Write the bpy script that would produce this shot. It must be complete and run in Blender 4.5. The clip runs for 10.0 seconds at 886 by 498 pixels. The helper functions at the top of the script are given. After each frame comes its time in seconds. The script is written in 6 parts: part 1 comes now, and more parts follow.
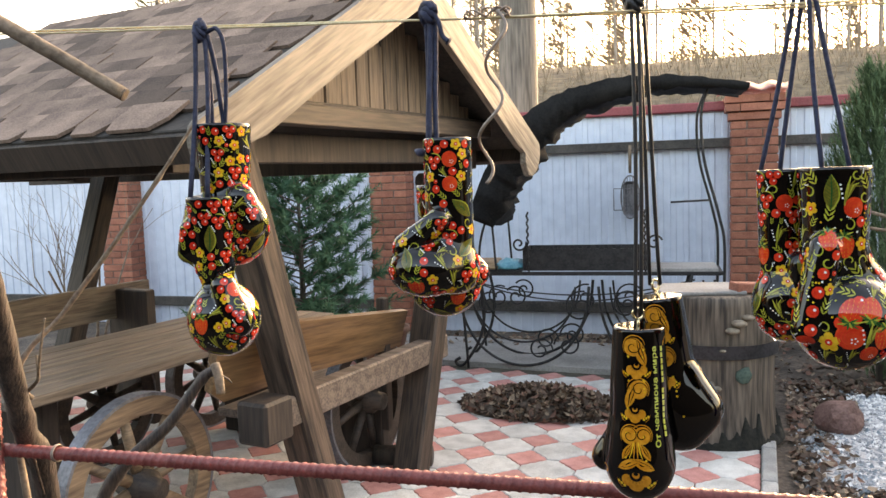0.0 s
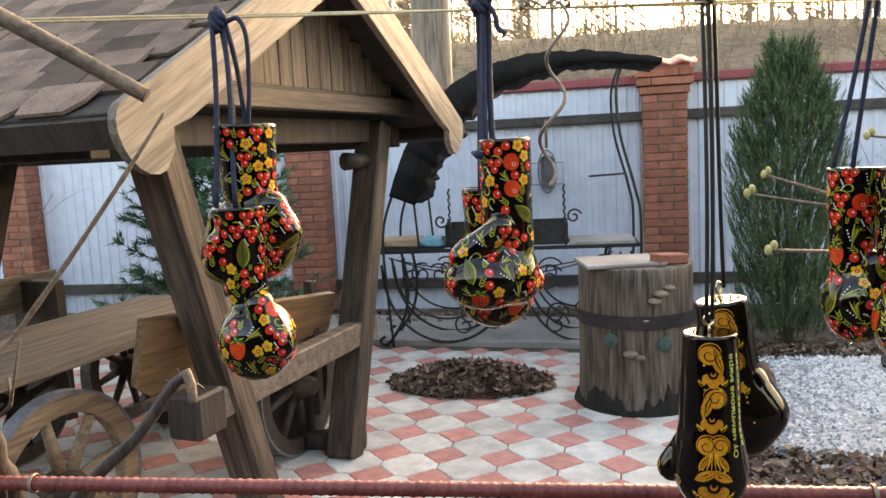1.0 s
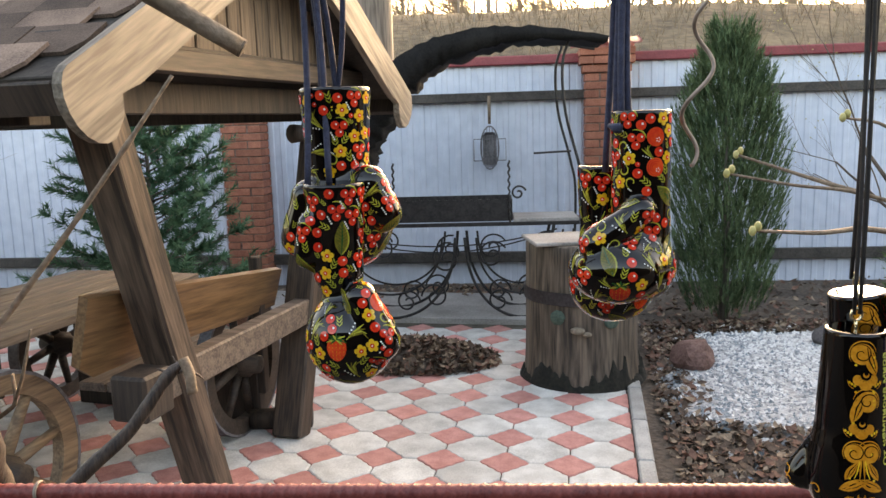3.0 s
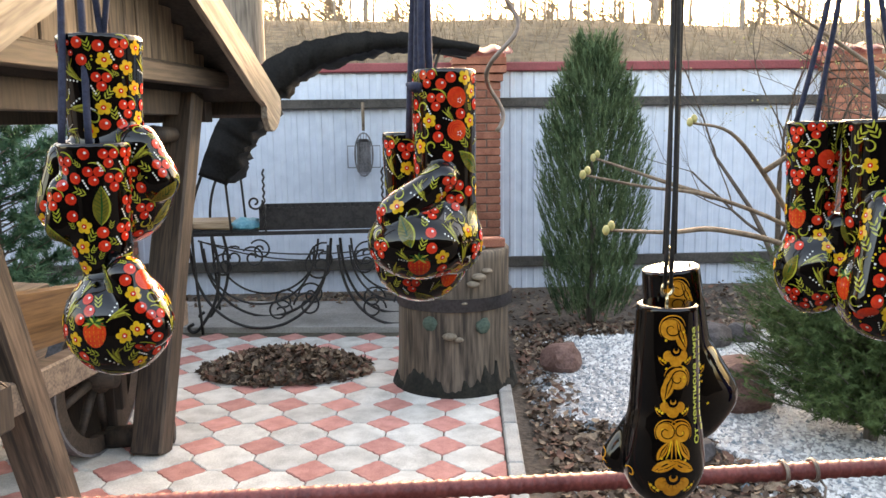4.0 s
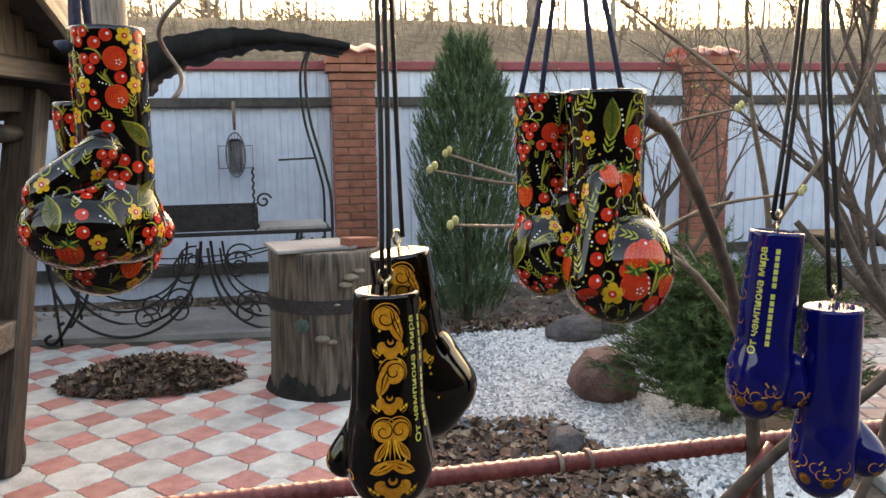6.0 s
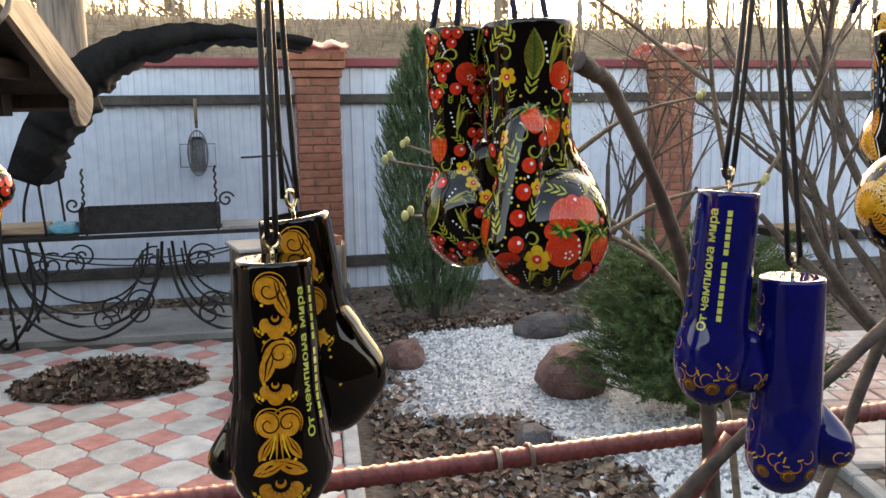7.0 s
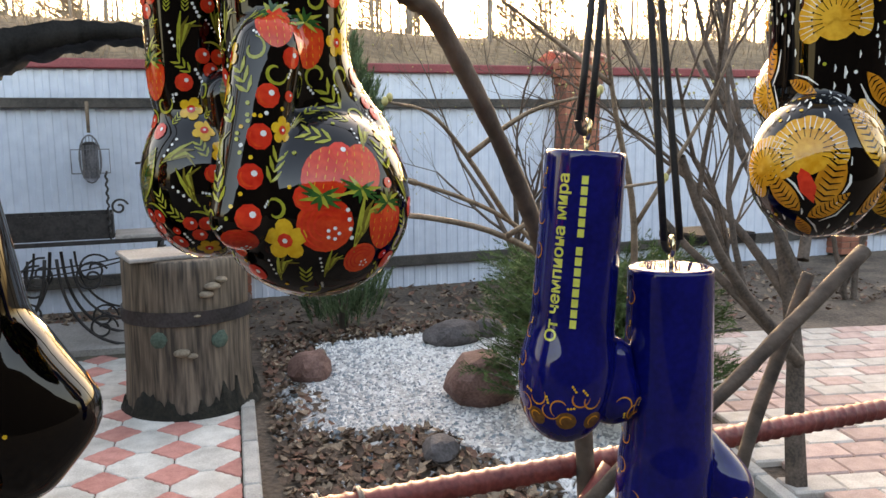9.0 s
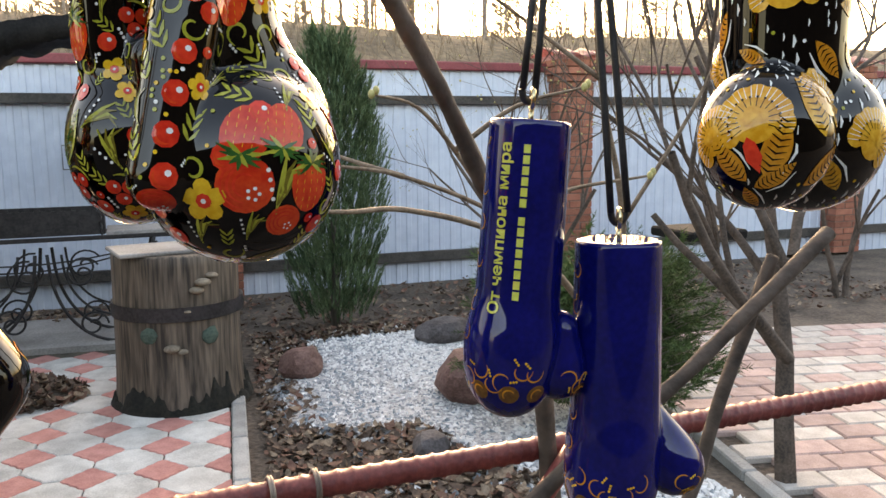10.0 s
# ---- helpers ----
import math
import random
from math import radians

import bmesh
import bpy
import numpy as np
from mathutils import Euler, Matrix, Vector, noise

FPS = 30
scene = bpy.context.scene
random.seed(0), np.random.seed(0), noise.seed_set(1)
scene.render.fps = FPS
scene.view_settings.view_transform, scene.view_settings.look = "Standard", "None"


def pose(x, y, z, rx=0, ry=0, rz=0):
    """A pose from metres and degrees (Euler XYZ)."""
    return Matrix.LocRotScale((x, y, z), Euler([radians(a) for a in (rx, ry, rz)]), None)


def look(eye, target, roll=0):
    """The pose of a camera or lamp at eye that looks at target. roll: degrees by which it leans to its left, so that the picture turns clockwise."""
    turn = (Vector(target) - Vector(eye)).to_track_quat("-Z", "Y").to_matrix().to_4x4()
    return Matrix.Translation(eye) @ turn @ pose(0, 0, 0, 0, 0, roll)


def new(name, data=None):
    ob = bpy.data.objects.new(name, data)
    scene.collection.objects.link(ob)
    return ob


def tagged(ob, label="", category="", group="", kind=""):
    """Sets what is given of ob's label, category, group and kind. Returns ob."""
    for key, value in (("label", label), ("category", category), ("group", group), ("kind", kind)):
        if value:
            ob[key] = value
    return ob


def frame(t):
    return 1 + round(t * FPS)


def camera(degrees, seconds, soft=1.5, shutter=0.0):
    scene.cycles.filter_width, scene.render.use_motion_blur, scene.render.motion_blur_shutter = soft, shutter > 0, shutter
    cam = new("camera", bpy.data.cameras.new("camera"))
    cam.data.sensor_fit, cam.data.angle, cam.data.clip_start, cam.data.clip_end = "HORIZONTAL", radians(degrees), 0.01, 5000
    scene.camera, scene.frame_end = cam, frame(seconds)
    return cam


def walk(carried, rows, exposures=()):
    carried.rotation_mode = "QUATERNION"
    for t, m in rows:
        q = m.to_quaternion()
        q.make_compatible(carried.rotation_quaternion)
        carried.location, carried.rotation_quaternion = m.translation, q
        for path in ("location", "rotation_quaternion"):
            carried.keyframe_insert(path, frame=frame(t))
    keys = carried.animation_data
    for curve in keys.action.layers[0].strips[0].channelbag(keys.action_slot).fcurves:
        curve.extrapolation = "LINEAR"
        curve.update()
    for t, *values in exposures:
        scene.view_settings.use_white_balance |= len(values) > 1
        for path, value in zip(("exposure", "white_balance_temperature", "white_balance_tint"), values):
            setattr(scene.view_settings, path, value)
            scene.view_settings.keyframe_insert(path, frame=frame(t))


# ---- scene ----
cam = camera(57.6, 10.0)
PATH = [
    (0, (0.294, 0.375, 1.543), (-0.224, 2.299, 1.365), -1.9),
    (0.5, (0.243, 0.391, 1.547), (-0.12, 2.345, 1.331), -2.6),
    (1, (0.201, 0.394, 1.563), (-0.103, 2.355, 1.316), -2.9),
    (1.5, (0.141, 0.403, 1.567), (-0.155, 2.363, 1.302), -3.0),
    (2, (0.1, 0.408, 1.565), (-0.198, 2.366, 1.286), -2.7),
    (2.2, (0.095, 0.425, 1.564), (-0.176, 2.387, 1.285), -2.5),
    (3.3, (0.092, 0.445, 1.565), (0.042, 2.418, 1.242), -1.1),
    (3.5, (0.094, 0.451, 1.556), (0.117, 2.429, 1.257), -0.6),
    (4, (0.133, 0.476, 1.54), (0.298, 2.447, 1.242), -0.7),
    (4.5, (0.159, 0.482, 1.538), (0.438, 2.44, 1.236), -0.8),
    (5, (0.163, 0.485, 1.537), (0.489, 2.436, 1.239), -0.8),
    (5.5, (0.196, 0.49, 1.533), (0.574, 2.431, 1.237), -0.7),
    (6, (0.225, 0.501, 1.525), (0.665, 2.429, 1.226), -0.7),
    (6.2, (0.236, 0.507, 1.521), (0.696, 2.43, 1.222), -0.6),
    (7.3, (0.277, 0.555, 1.494), (0.818, 2.457, 1.197), -0.6),
    (7.5, (0.288, 0.558, 1.491), (0.857, 2.453, 1.198), -0.2),
    (8, (0.323, 0.586, 1.483), (0.96, 2.46, 1.189), -0.5),
    (8.5, (0.336, 0.618, 1.475), (1.023, 2.474, 1.184), -0.6),
    (9, (0.345, 0.631, 1.475), (1.057, 2.478, 1.192), -0.7),
    (9.5, (0.357, 0.63, 1.47), (1.075, 2.476, 1.193), -0.6),
    (10, (0.363, 0.628, 1.465), (1.087, 2.47, 1.177), -0.5),
]
walk(cam, [(t, look(eye, target, roll)) for t, eye, target, roll in PATH],
     exposures=[(0.0, 3.29, 8900, 18), (0.5, 3.19, 8900, 18), (2.0, 3.13, 8900, 18), (3.5, 3.09, 8900, 18), (4.0, 3.43, 8900, 18), (4.5, 3.17, 8900, 18), (5.0, 3.01, 8900, 18), (6.0, 2.99, 8900, 18), (10.0, 3.05, 8900, 18)])

# ---- sky and light ----
SUN_EL, SUN_AZ = radians(13), radians(20)
world = bpy.data.worlds.new("sky")
scene.world = world
world.use_nodes = True
wn = world.node_tree.nodes
sky = wn.new("ShaderNodeTexSky")
sky.sky_type, sky.sun_disc = "NISHITA", False
sky.sun_elevation, sky.sun_rotation = SUN_EL, SUN_AZ
sky.air_density, sky.dust_density, sky.ozone_density = 1.0, 4.0, 0.8
wn["Background"].inputs["Strength"].default_value = 0.15
world.node_tree.links.new(sky.outputs["Color"], wn["Background"].inputs["Color"])

sun = new("sun", bpy.data.lights.new("sun", "SUN"))
sun.data.energy, sun.data.angle, sun.data.color = 1.0, radians(12), (1.0, 0.9, 0.76)
sun_dir = Vector((math.sin(SUN_AZ) * math.cos(SUN_EL), math.cos(SUN_AZ) * math.cos(SUN_EL), math.sin(SUN_EL)))
sun.matrix_world = look(sun_dir * 40, (0, 0, 0))


# ---- materials ----
def mat(name, a, b, scale=8.0, rough=0.7, bump=0.3, fine=60.0, metal=0.0, coat=0.0, stretch=(1, 1, 1), rand=0.0, spec=0.5, hue=None, dist=0.01):
    """Two colours mixed by noise at two scales, with a fine bump; rand varies the brightness piece by piece."""
    m = bpy.data.materials.new(name)
    m.use_nodes = True
    n, l = m.node_tree.nodes, m.node_tree.links
    p = n["Principled BSDF"]
    tc = n.new("ShaderNodeTexCoord")
    mp = n.new("ShaderNodeMapping")
    mp.inputs["Scale"].default_value = stretch
    l.new(tc.outputs["Object"], mp.inputs["Vector"])
    info = n.new("ShaderNodeObjectInfo")
    addv = n.new("ShaderNodeVectorMath")
    addv.operation = "ADD"
    mulr = n.new("ShaderNodeVectorMath")
    mulr.operation = "SCALE"
    l.new(info.outputs["Random"], mulr.inputs["Scale"])
    mulr.inputs[0].default_value = (37, 23, 11)
    l.new(mp.outputs["Vector"], addv.inputs[0])
    l.new(mulr.outputs["Vector"], addv.inputs[1])
    big = n.new("ShaderNodeTexNoise")
    big.inputs["Scale"].default_value, big.inputs["Detail"].default_value = scale, 5.0
    small = n.new("ShaderNodeTexNoise")
    small.inputs["Scale"].default_value, small.inputs["Detail"].default_value = fine, 4.0
    l.new(addv.outputs["Vector"], big.inputs["Vector"])
    l.new(addv.outputs["Vector"], small.inputs["Vector"])
    mixf = n.new("ShaderNodeMath")
    mixf.operation = "MULTIPLY_ADD"
    l.new(small.outputs["Fac"], mixf.inputs[0])
    mixf.inputs[1].default_value = 0.5
    half = n.new("ShaderNodeMath")
    half.operation = "MULTIPLY"
    l.new(big.outputs["Fac"], half.inputs[0])
    half.inputs[1].default_value = 0.6
    l.new(half.outputs[0], mixf.inputs[2])
    ramp = n.new("ShaderNodeValToRGB")
    ramp.color_ramp.elements[0].position, ramp.color_ramp.elements[1].position = 0.42, 0.68
    ramp.color_ramp.elements[0].color, ramp.color_ramp.elements[1].color = (*a, 1), (*b, 1)
    l.new(mixf.outputs[0], ramp.inputs["Fac"])
    hsv = n.new("ShaderNodeHueSaturation")
    mr = n.new("ShaderNodeMapRange")
    mr.inputs["To Min"].default_value, mr.inputs["To Max"].default_value = 1 - rand, 1 + rand
    l.new(info.outputs["Random"], mr.inputs["Value"])
    l.new(mr.outputs["Result"], hsv.inputs["Value"])
    l.new(ramp.outputs["Color"], hsv.inputs["Color"])
    l.new(hsv.outputs["Color"], p.inputs["Base Color"])
    p.inputs["Roughness"].default_value, p.inputs["Metallic"].default_value = rough, metal
    p.inputs["Coat Weight"].default_value = coat
    p.inputs["Coat Roughness"].default_value = 0.04
    p.inputs["Specular IOR Level"].default_value = spec
    if bump:
        bn = n.new("ShaderNodeBump")
        bn.inputs["Strength"].default_value, bn.inputs["Distance"].default_value = bump, dist
        l.new(mixf.outputs[0], bn.inputs["Height"])
        l.new(bn.outputs["Normal"], p.inputs["Normal"])
    return m


def wood(name, dark, light, axis=0, rough=0.65, scale=1.0, rand=0.18, coat=0.0):
    """Timber with grain drawn out along one axis, rings and weather marks."""
    st = [22.0 * scale, 22.0 * scale, 22.0 * scale]
    st[axis] = 1.6 * scale
    return mat(name, dark, light, scale=1.0, fine=4.0, rough=rough, bump=0.55, stretch=st, rand=rand, coat=coat, dist=0.004)


M_soil = mat("soil_and_leaf_litter", (0.045, 0.035, 0.027), (0.155, 0.119, 0.09), scale=3.0, fine=35, rough=0.95, bump=1.0, dist=0.03)
# Unseen ground around the camera, darkened so the glossy gloves reflect less brown.
M_dark_ground = mat("unseen_dark_ground", (0.018, 0.017, 0.017), (0.058, 0.054, 0.051), scale=3.0, fine=35, rough=0.95, bump=1.0, dist=0.03)
M_grass_hill = mat("dry_grass_slope", (0.055, 0.043, 0.028), (0.17, 0.13, 0.082), scale=0.5, fine=4, rough=0.95, bump=0.6, dist=0.1)
M_brick = mat("red_brick", (0.24, 0.082, 0.052), (0.38, 0.145, 0.092), scale=10, fine=90, rough=0.85, bump=0.4, rand=0.2, dist=0.004)
M_mortar = mat("mortar", (0.12, 0.07, 0.055), (0.24, 0.16, 0.13), scale=12, fine=90, rough=0.95, bump=0.4)
M_sheet = mat("pale_blue_steel_sheet", (0.50, 0.57, 0.68), (0.62, 0.69, 0.80), scale=1.2, fine=9, rough=0.4, bump=0.05, spec=0.5)
M_redcap = mat("dark_red_steel", (0.17, 0.02, 0.03), (0.26, 0.045, 0.055), scale=4, rough=0.4, bump=0.05)
M_captile = mat("pink_clay_tile", (0.42, 0.17, 0.16), (0.62, 0.32, 0.30), scale=6, rough=0.45, bump=0.2)
M_rail = mat("weathered_fence_rail", (0.03, 0.028, 0.026), (0.085, 0.075, 0.066), scale=6, rough=0.8)
M_tile_red = mat("red_concrete_tile", (0.42, 0.17, 0.145), (0.60, 0.28, 0.24), scale=14, fine=180, rough=0.8, bump=0.35, rand=0.14, dist=0.004)
M_tile_white = mat("pale_concrete_tile", (0.40, 0.39, 0.36), (0.66, 0.65, 0.61), scale=9, fine=160, rough=0.8, bump=0.35, rand=0.12, dist=0.004)
M_joint = mat("sandy_joint", (0.032, 0.029, 0.020), (0.11, 0.098, 0.07), scale=9, rough=0.95)
M_kerb = mat("grey_concrete_kerb", (0.26, 0.26, 0.25), (0.42, 0.42, 0.40), scale=9, fine=120, rough=0.85, rand=0.1)
M_slab = mat("grey_concrete_slab", (0.20, 0.19, 0.18), (0.34, 0.33, 0.31), scale=3, fine=70, rough=0.85)
M_barge = wood("pale_bargeboard_timber", (0.105, 0.084, 0.064), (0.285, 0.238, 0.185), axis=0, scale=0.9)
# Brown boards, darkened in colour by the shade under the eaves.
M_gable = wood("shaded_gable_board", (0.055, 0.037, 0.025), (0.195, 0.137, 0.092), axis=2, scale=1.0)
M_dark_timber = wood("dark_brown_timber", (0.020, 0.014, 0.011), (0.055, 0.038, 0.028), axis=2)
# Darker copy of the brown post timber, with shade in the colour.
M_leg = wood("shaded_timber_post", (0.020, 0.013, 0.009), (0.085, 0.056, 0.038), axis=2, scale=1.2)
# Brown beam with the roof's shade mixed into its colour.
M_beam = wood("shaded_timber_beam", (0.022, 0.015, 0.011), (0.085, 0.058, 0.041), axis=0, scale=1.0)
# Paler copy of the same post timber, lightened for the better lit post.
M_legpale = wood("lit_timber_post", (0.022, 0.014, 0.010), (0.125, 0.084, 0.058), axis=2, scale=0.9)
M_bench = wood("orange_brown_bench_plank", (0.12, 0.062, 0.027), (0.27, 0.15, 0.07), axis=0, coat=0.15, rough=0.5)
M_rail_bench = wood("weathered_bench_rail", (0.065, 0.047, 0.036), (0.18, 0.135, 0.105), axis=0)
M_table = wood("grey_brown_table_plank", (0.085, 0.064, 0.048), (0.21, 0.165, 0.125), axis=0)
M_wheel = wood("brown_wheel_timber", (0.12, 0.075, 0.045), (0.30, 0.20, 0.12), axis=0)
M_tyre = mat("worn_steel_tyre", (0.10, 0.10, 0.11), (0.22, 0.22, 0.24), rough=0.5, metal=0.4)
M_shingle = mat("brown_bitumen_shingle", (0.085, 0.058, 0.047), (0.20, 0.14, 0.108), scale=6, fine=160, rough=0.9, bump=0.6, spec=0.25, rand=0.6, dist=0.004)
# Near-black colour that holds the deep shade beneath the roof.
M_roofdark = mat("roof_shade_dark", (0.02, 0.017, 0.015), (0.045, 0.038, 0.032), rough=0.9)
M_iron = mat("black_wrought_iron", (0.012, 0.012, 0.013), (0.035, 0.034, 0.034), scale=20, rough=0.5, bump=0.2, metal=0.3)
M_felt = mat("black_roofing_sheet", (0.004, 0.004, 0.004), (0.014, 0.0135, 0.013), scale=5, spec=0.2, rough=0.8, bump=0.5)
M_bark = wood("grey_pine_bark", (0.07, 0.06, 0.05), (0.22, 0.19, 0.165), axis=2, scale=0.5)
M_stump = wood("weathered_stump_wood", (0.030, 0.022, 0.016), (0.20, 0.152, 0.112), axis=2, scale=0.65)
M_twig = mat("pale_brown_twig", (0.10, 0.07, 0.047), (0.25, 0.185, 0.13), scale=30, fine=200, rough=0.8, bump=0.3)
M_branch = mat("grey_brown_branch", (0.045, 0.034, 0.027), (0.135, 0.10, 0.078), scale=14, fine=90, rough=0.85, bump=0.5)
M_cutend = mat("weathered_cut_wood", (0.09, 0.065, 0.048), (0.19, 0.145, 0.105), scale=60, fine=400, rough=0.8, bump=0.4, dist=0.001)
M_bud = mat("green_yellow_bud", (0.28, 0.27, 0.09), (0.48, 0.42, 0.17), scale=40, rough=0.6)
M_vine = wood("dark_vine_bark", (0.014, 0.010, 0.008), (0.075, 0.052, 0.040), axis=2, scale=5.0)
M_rebar = mat("red_painted_rebar", (0.115, 0.019, 0.018), (0.25, 0.058, 0.048), scale=60, fine=400, rough=0.5, bump=0.25, dist=0.001)


# ---- building helpers ----
def obj(name, bm, material, parent=None, smooth=False, label=""):
    me = bpy.data.meshes.new(name)
    bm.normal_update()
    bm.to_mesh(me)
    bm.free()
    for mm in (material if isinstance(material, (list, tuple)) else [material]):
        me.materials.append(mm)
    if smooth:
        for f in me.polygons:
            f.use_smooth = True
    ob = new(name, me)
    if parent is not None:
        ob.parent = parent
    if label:
        ob["label"] = label
    return ob


def part(name, bm, material, parent, label="", smooth=False):
    return obj(name, bm, material, parent, smooth, label)


def add_box(bm, m, sx, sy, sz, bevel=0.0, jitter=0.0):
    """A box of those sizes, centred on the pose m."""
    r = bmesh.ops.create_cube(bm, size=1.0)
    vs = r["verts"]
    for v in vs:
        v.co = Vector((v.co.x * sx, v.co.y * sy, v.co.z * sz))
        if jitter:
            v.co += Vector([random.uniform(-jitter, jitter) for _ in range(3)])
    if bevel:
        es = list({e for v in vs for e in v.link_edges})
        g = bmesh.ops.bevel(bm, geom=es, offset=bevel, segments=1, affect="EDGES")
        vs = list({v for f in g["faces"] for v in f.verts} | {v for v in vs if v.is_valid})
    bmesh.ops.transform(bm, matrix=m, verts=vs)
    return vs


def box(name, m, sx, sy, sz, material, parent=None, bevel=0.004, label="", jitter=0.0):
    bm = bmesh.new()
    add_box(bm, Matrix(), sx, sy, sz, bevel, jitter)
    ob = obj(name, bm, material, parent, label=label)
    ob.matrix_world = m
    return ob


def frame_of(d):
    d = Vector(d).normalized()
    s = d.cross(Vector((0, 0, 1)))
    if s.length < 1e-3:
        s = Vector((1, 0, 0))
    s.normalize()
    return d, s, d.cross(s).normalized()


def beam(name, p, q, w, h, material, parent=None, bevel=0.005, label="", up=(0, 0, 1)):
    """A squared timber from p to q, its length on local z; w along the side, h along up."""
    p, q = Vector(p), Vector(q)
    d = (q - p).normalized()
    s = d.cross(Vector(up)).normalized()
    u = s.cross(d).normalized()
    m = Matrix((s, u, d)).transposed().to_4x4()
    m.translation = (p + q) / 2
    return box(name, m, w, h, (q - p).length, material, parent, bevel, label)


def add_tube(bm, pts, radii, sides=8, caps=True):
    """A tube along points, with a radius at each."""
    pts = [Vector(p) for p in pts]
    if not isinstance(radii, (list, tuple)):
        radii = [radii] * len(pts)
    rings, side = [], None
    for i, p in enumerate(pts):
        d = (pts[min(i + 1, len(pts) - 1)] - pts[max(i - 1, 0)])
        if d.length < 1e-9:
            d = Vector((0, 0, 1))
        d.normalize()
        if side is None:
            side = d.orthogonal().normalized()
        side = (side - d * side.dot(d))
        if side.length < 1e-6:
            side = d.orthogonal()
        side.normalize()
        up = d.cross(side)
        rings.append([bm.verts.new(p + (side * math.cos(k * 2 * math.pi / sides) + up * math.sin(k * 2 * math.pi / sides)) * radii[i]) for k in range(sides)])
    for a, b in zip(rings, rings[1:]):
        for k in range(sides):
            bm.faces.new((a[k], a[(k + 1) % sides], b[(k + 1) % sides], b[k]))
    if caps:
        bm.faces.new(list(reversed(rings[0])))
        bm.faces.new(rings[-1])
    return rings


def tube(name, pts, radii, material, parent=None, sides=8, label=""):
    bm = bmesh.new()
    add_tube(bm, pts, radii, sides)
    return obj(name, bm, material, parent, True, label)


def smooth_path(pts, n=8):
    """Catmull-Rom through the points."""
    P = [Vector(p) for p in pts]
    P = [P[0] * 2 - P[1]] + P + [P[-1] * 2 - P[-2]]
    out = []
    for i in range(1, len(P) - 2):
        a, b, c, d = P[i - 1], P[i], P[i + 1], P[i + 2]
        for k in range(n):
            t = k / n
            out.append(0.5 * ((2 * b) + (c - a) * t + (2 * a - 5 * b + 4 * c - d) * t * t + (3 * b - a - 3 * c + d) * t ** 3))
    out.append(P[-2])
    return out


def prism(name, outline, thick, m, material, parent=None, label="", smooth=False, bevel=0.0):
    """An outline in local x, y given thickness along local z, centred."""
    bm = bmesh.new()
    lo = [bm.verts.new((x, y, -thick / 2)) for x, y in outline]
    hi = [bm.verts.new((x, y, thick / 2)) for x, y in outline]
    bm.faces.new(list(reversed(lo)))
    top = bm.faces.new(hi)
    n = len(outline)
    for i in range(n):
        bm.faces.new((lo[i], lo[(i + 1) % n], hi[(i + 1) % n], hi[i]))
    if bevel:
        bmesh.ops.bevel(bm, geom=list(top.edges), offset=bevel, segments=1, affect="EDGES")
    ob = obj(name, bm, material, parent, smooth, label)
    ob.matrix_world = m
    return ob


def axes(x, y, z, o):
    m = Matrix((Vector(x).normalized(), Vector(y).normalized(), Vector(z).normalized())).transposed().to_4x4()
    m.translation = Vector(o)
    return m


# ---- ground, hill and far woods ----
def hill_height(x, y):
    k = max(0.0, min(1.0, (y - 11.0) / 19.0))
    z = 5.2 * k * k * (3 - 2 * k) + 0.35 * noise.noise(Vector((x * 0.13, y * 0.13, 0))) * k
    return z + max(0.0, y - 30) * 0.01


bm = bmesh.new()
xs = [-600, -200, -90] + [-60 + 2.5 * i for i in range(49)] + [90, 200, 600]
ys = [-600, -150, -40, -10, 0, 2.2, 4, 8, 10, 11] + [12 + 1.5 * i for i in range(20)] + [50, 70, 120, 300, 900]
grid = [[bm.verts.new((x, y, -0.03 + (hill_height(x, y) if abs(x) < 100 or y < 60 else hill_height(0, y)))) for x in xs] for y in ys]
for j in range(len(ys) - 1):
    for i in range(len(xs) - 1):
        f = bm.faces.new((grid[j][i], grid[j][i + 1], grid[j + 1][i + 1], grid[j + 1][i]))
        # Index 2 is the out-of-view ground, added dark for the reflections.
        f.material_index = 2 if ys[j] < 2.2 else 0 if ys[j] < 10 else 1
tagged(obj("ground", bm, [M_soil, M_grass_hill, M_dark_ground], smooth=True), "bare brown soil with leaf litter rising to a dry grass slope", "ground", kind="structure")

# ---- fence of pale sheet steel between brick pillars ----
FA = math.atan(-0.035)
FENCE_O = Vector((1.12, 8.2, 0))
FX, FY = Vector((math.cos(FA), math.sin(FA), 0)), Vector((-math.sin(FA), math.cos(FA), 0))


def fence_at(s, out=0.0, z=0.0):
    """A place s metres along the fence, out metres towards the yard."""
    return FENCE_O + FX * s - FY * out + Vector((0, 0, z))


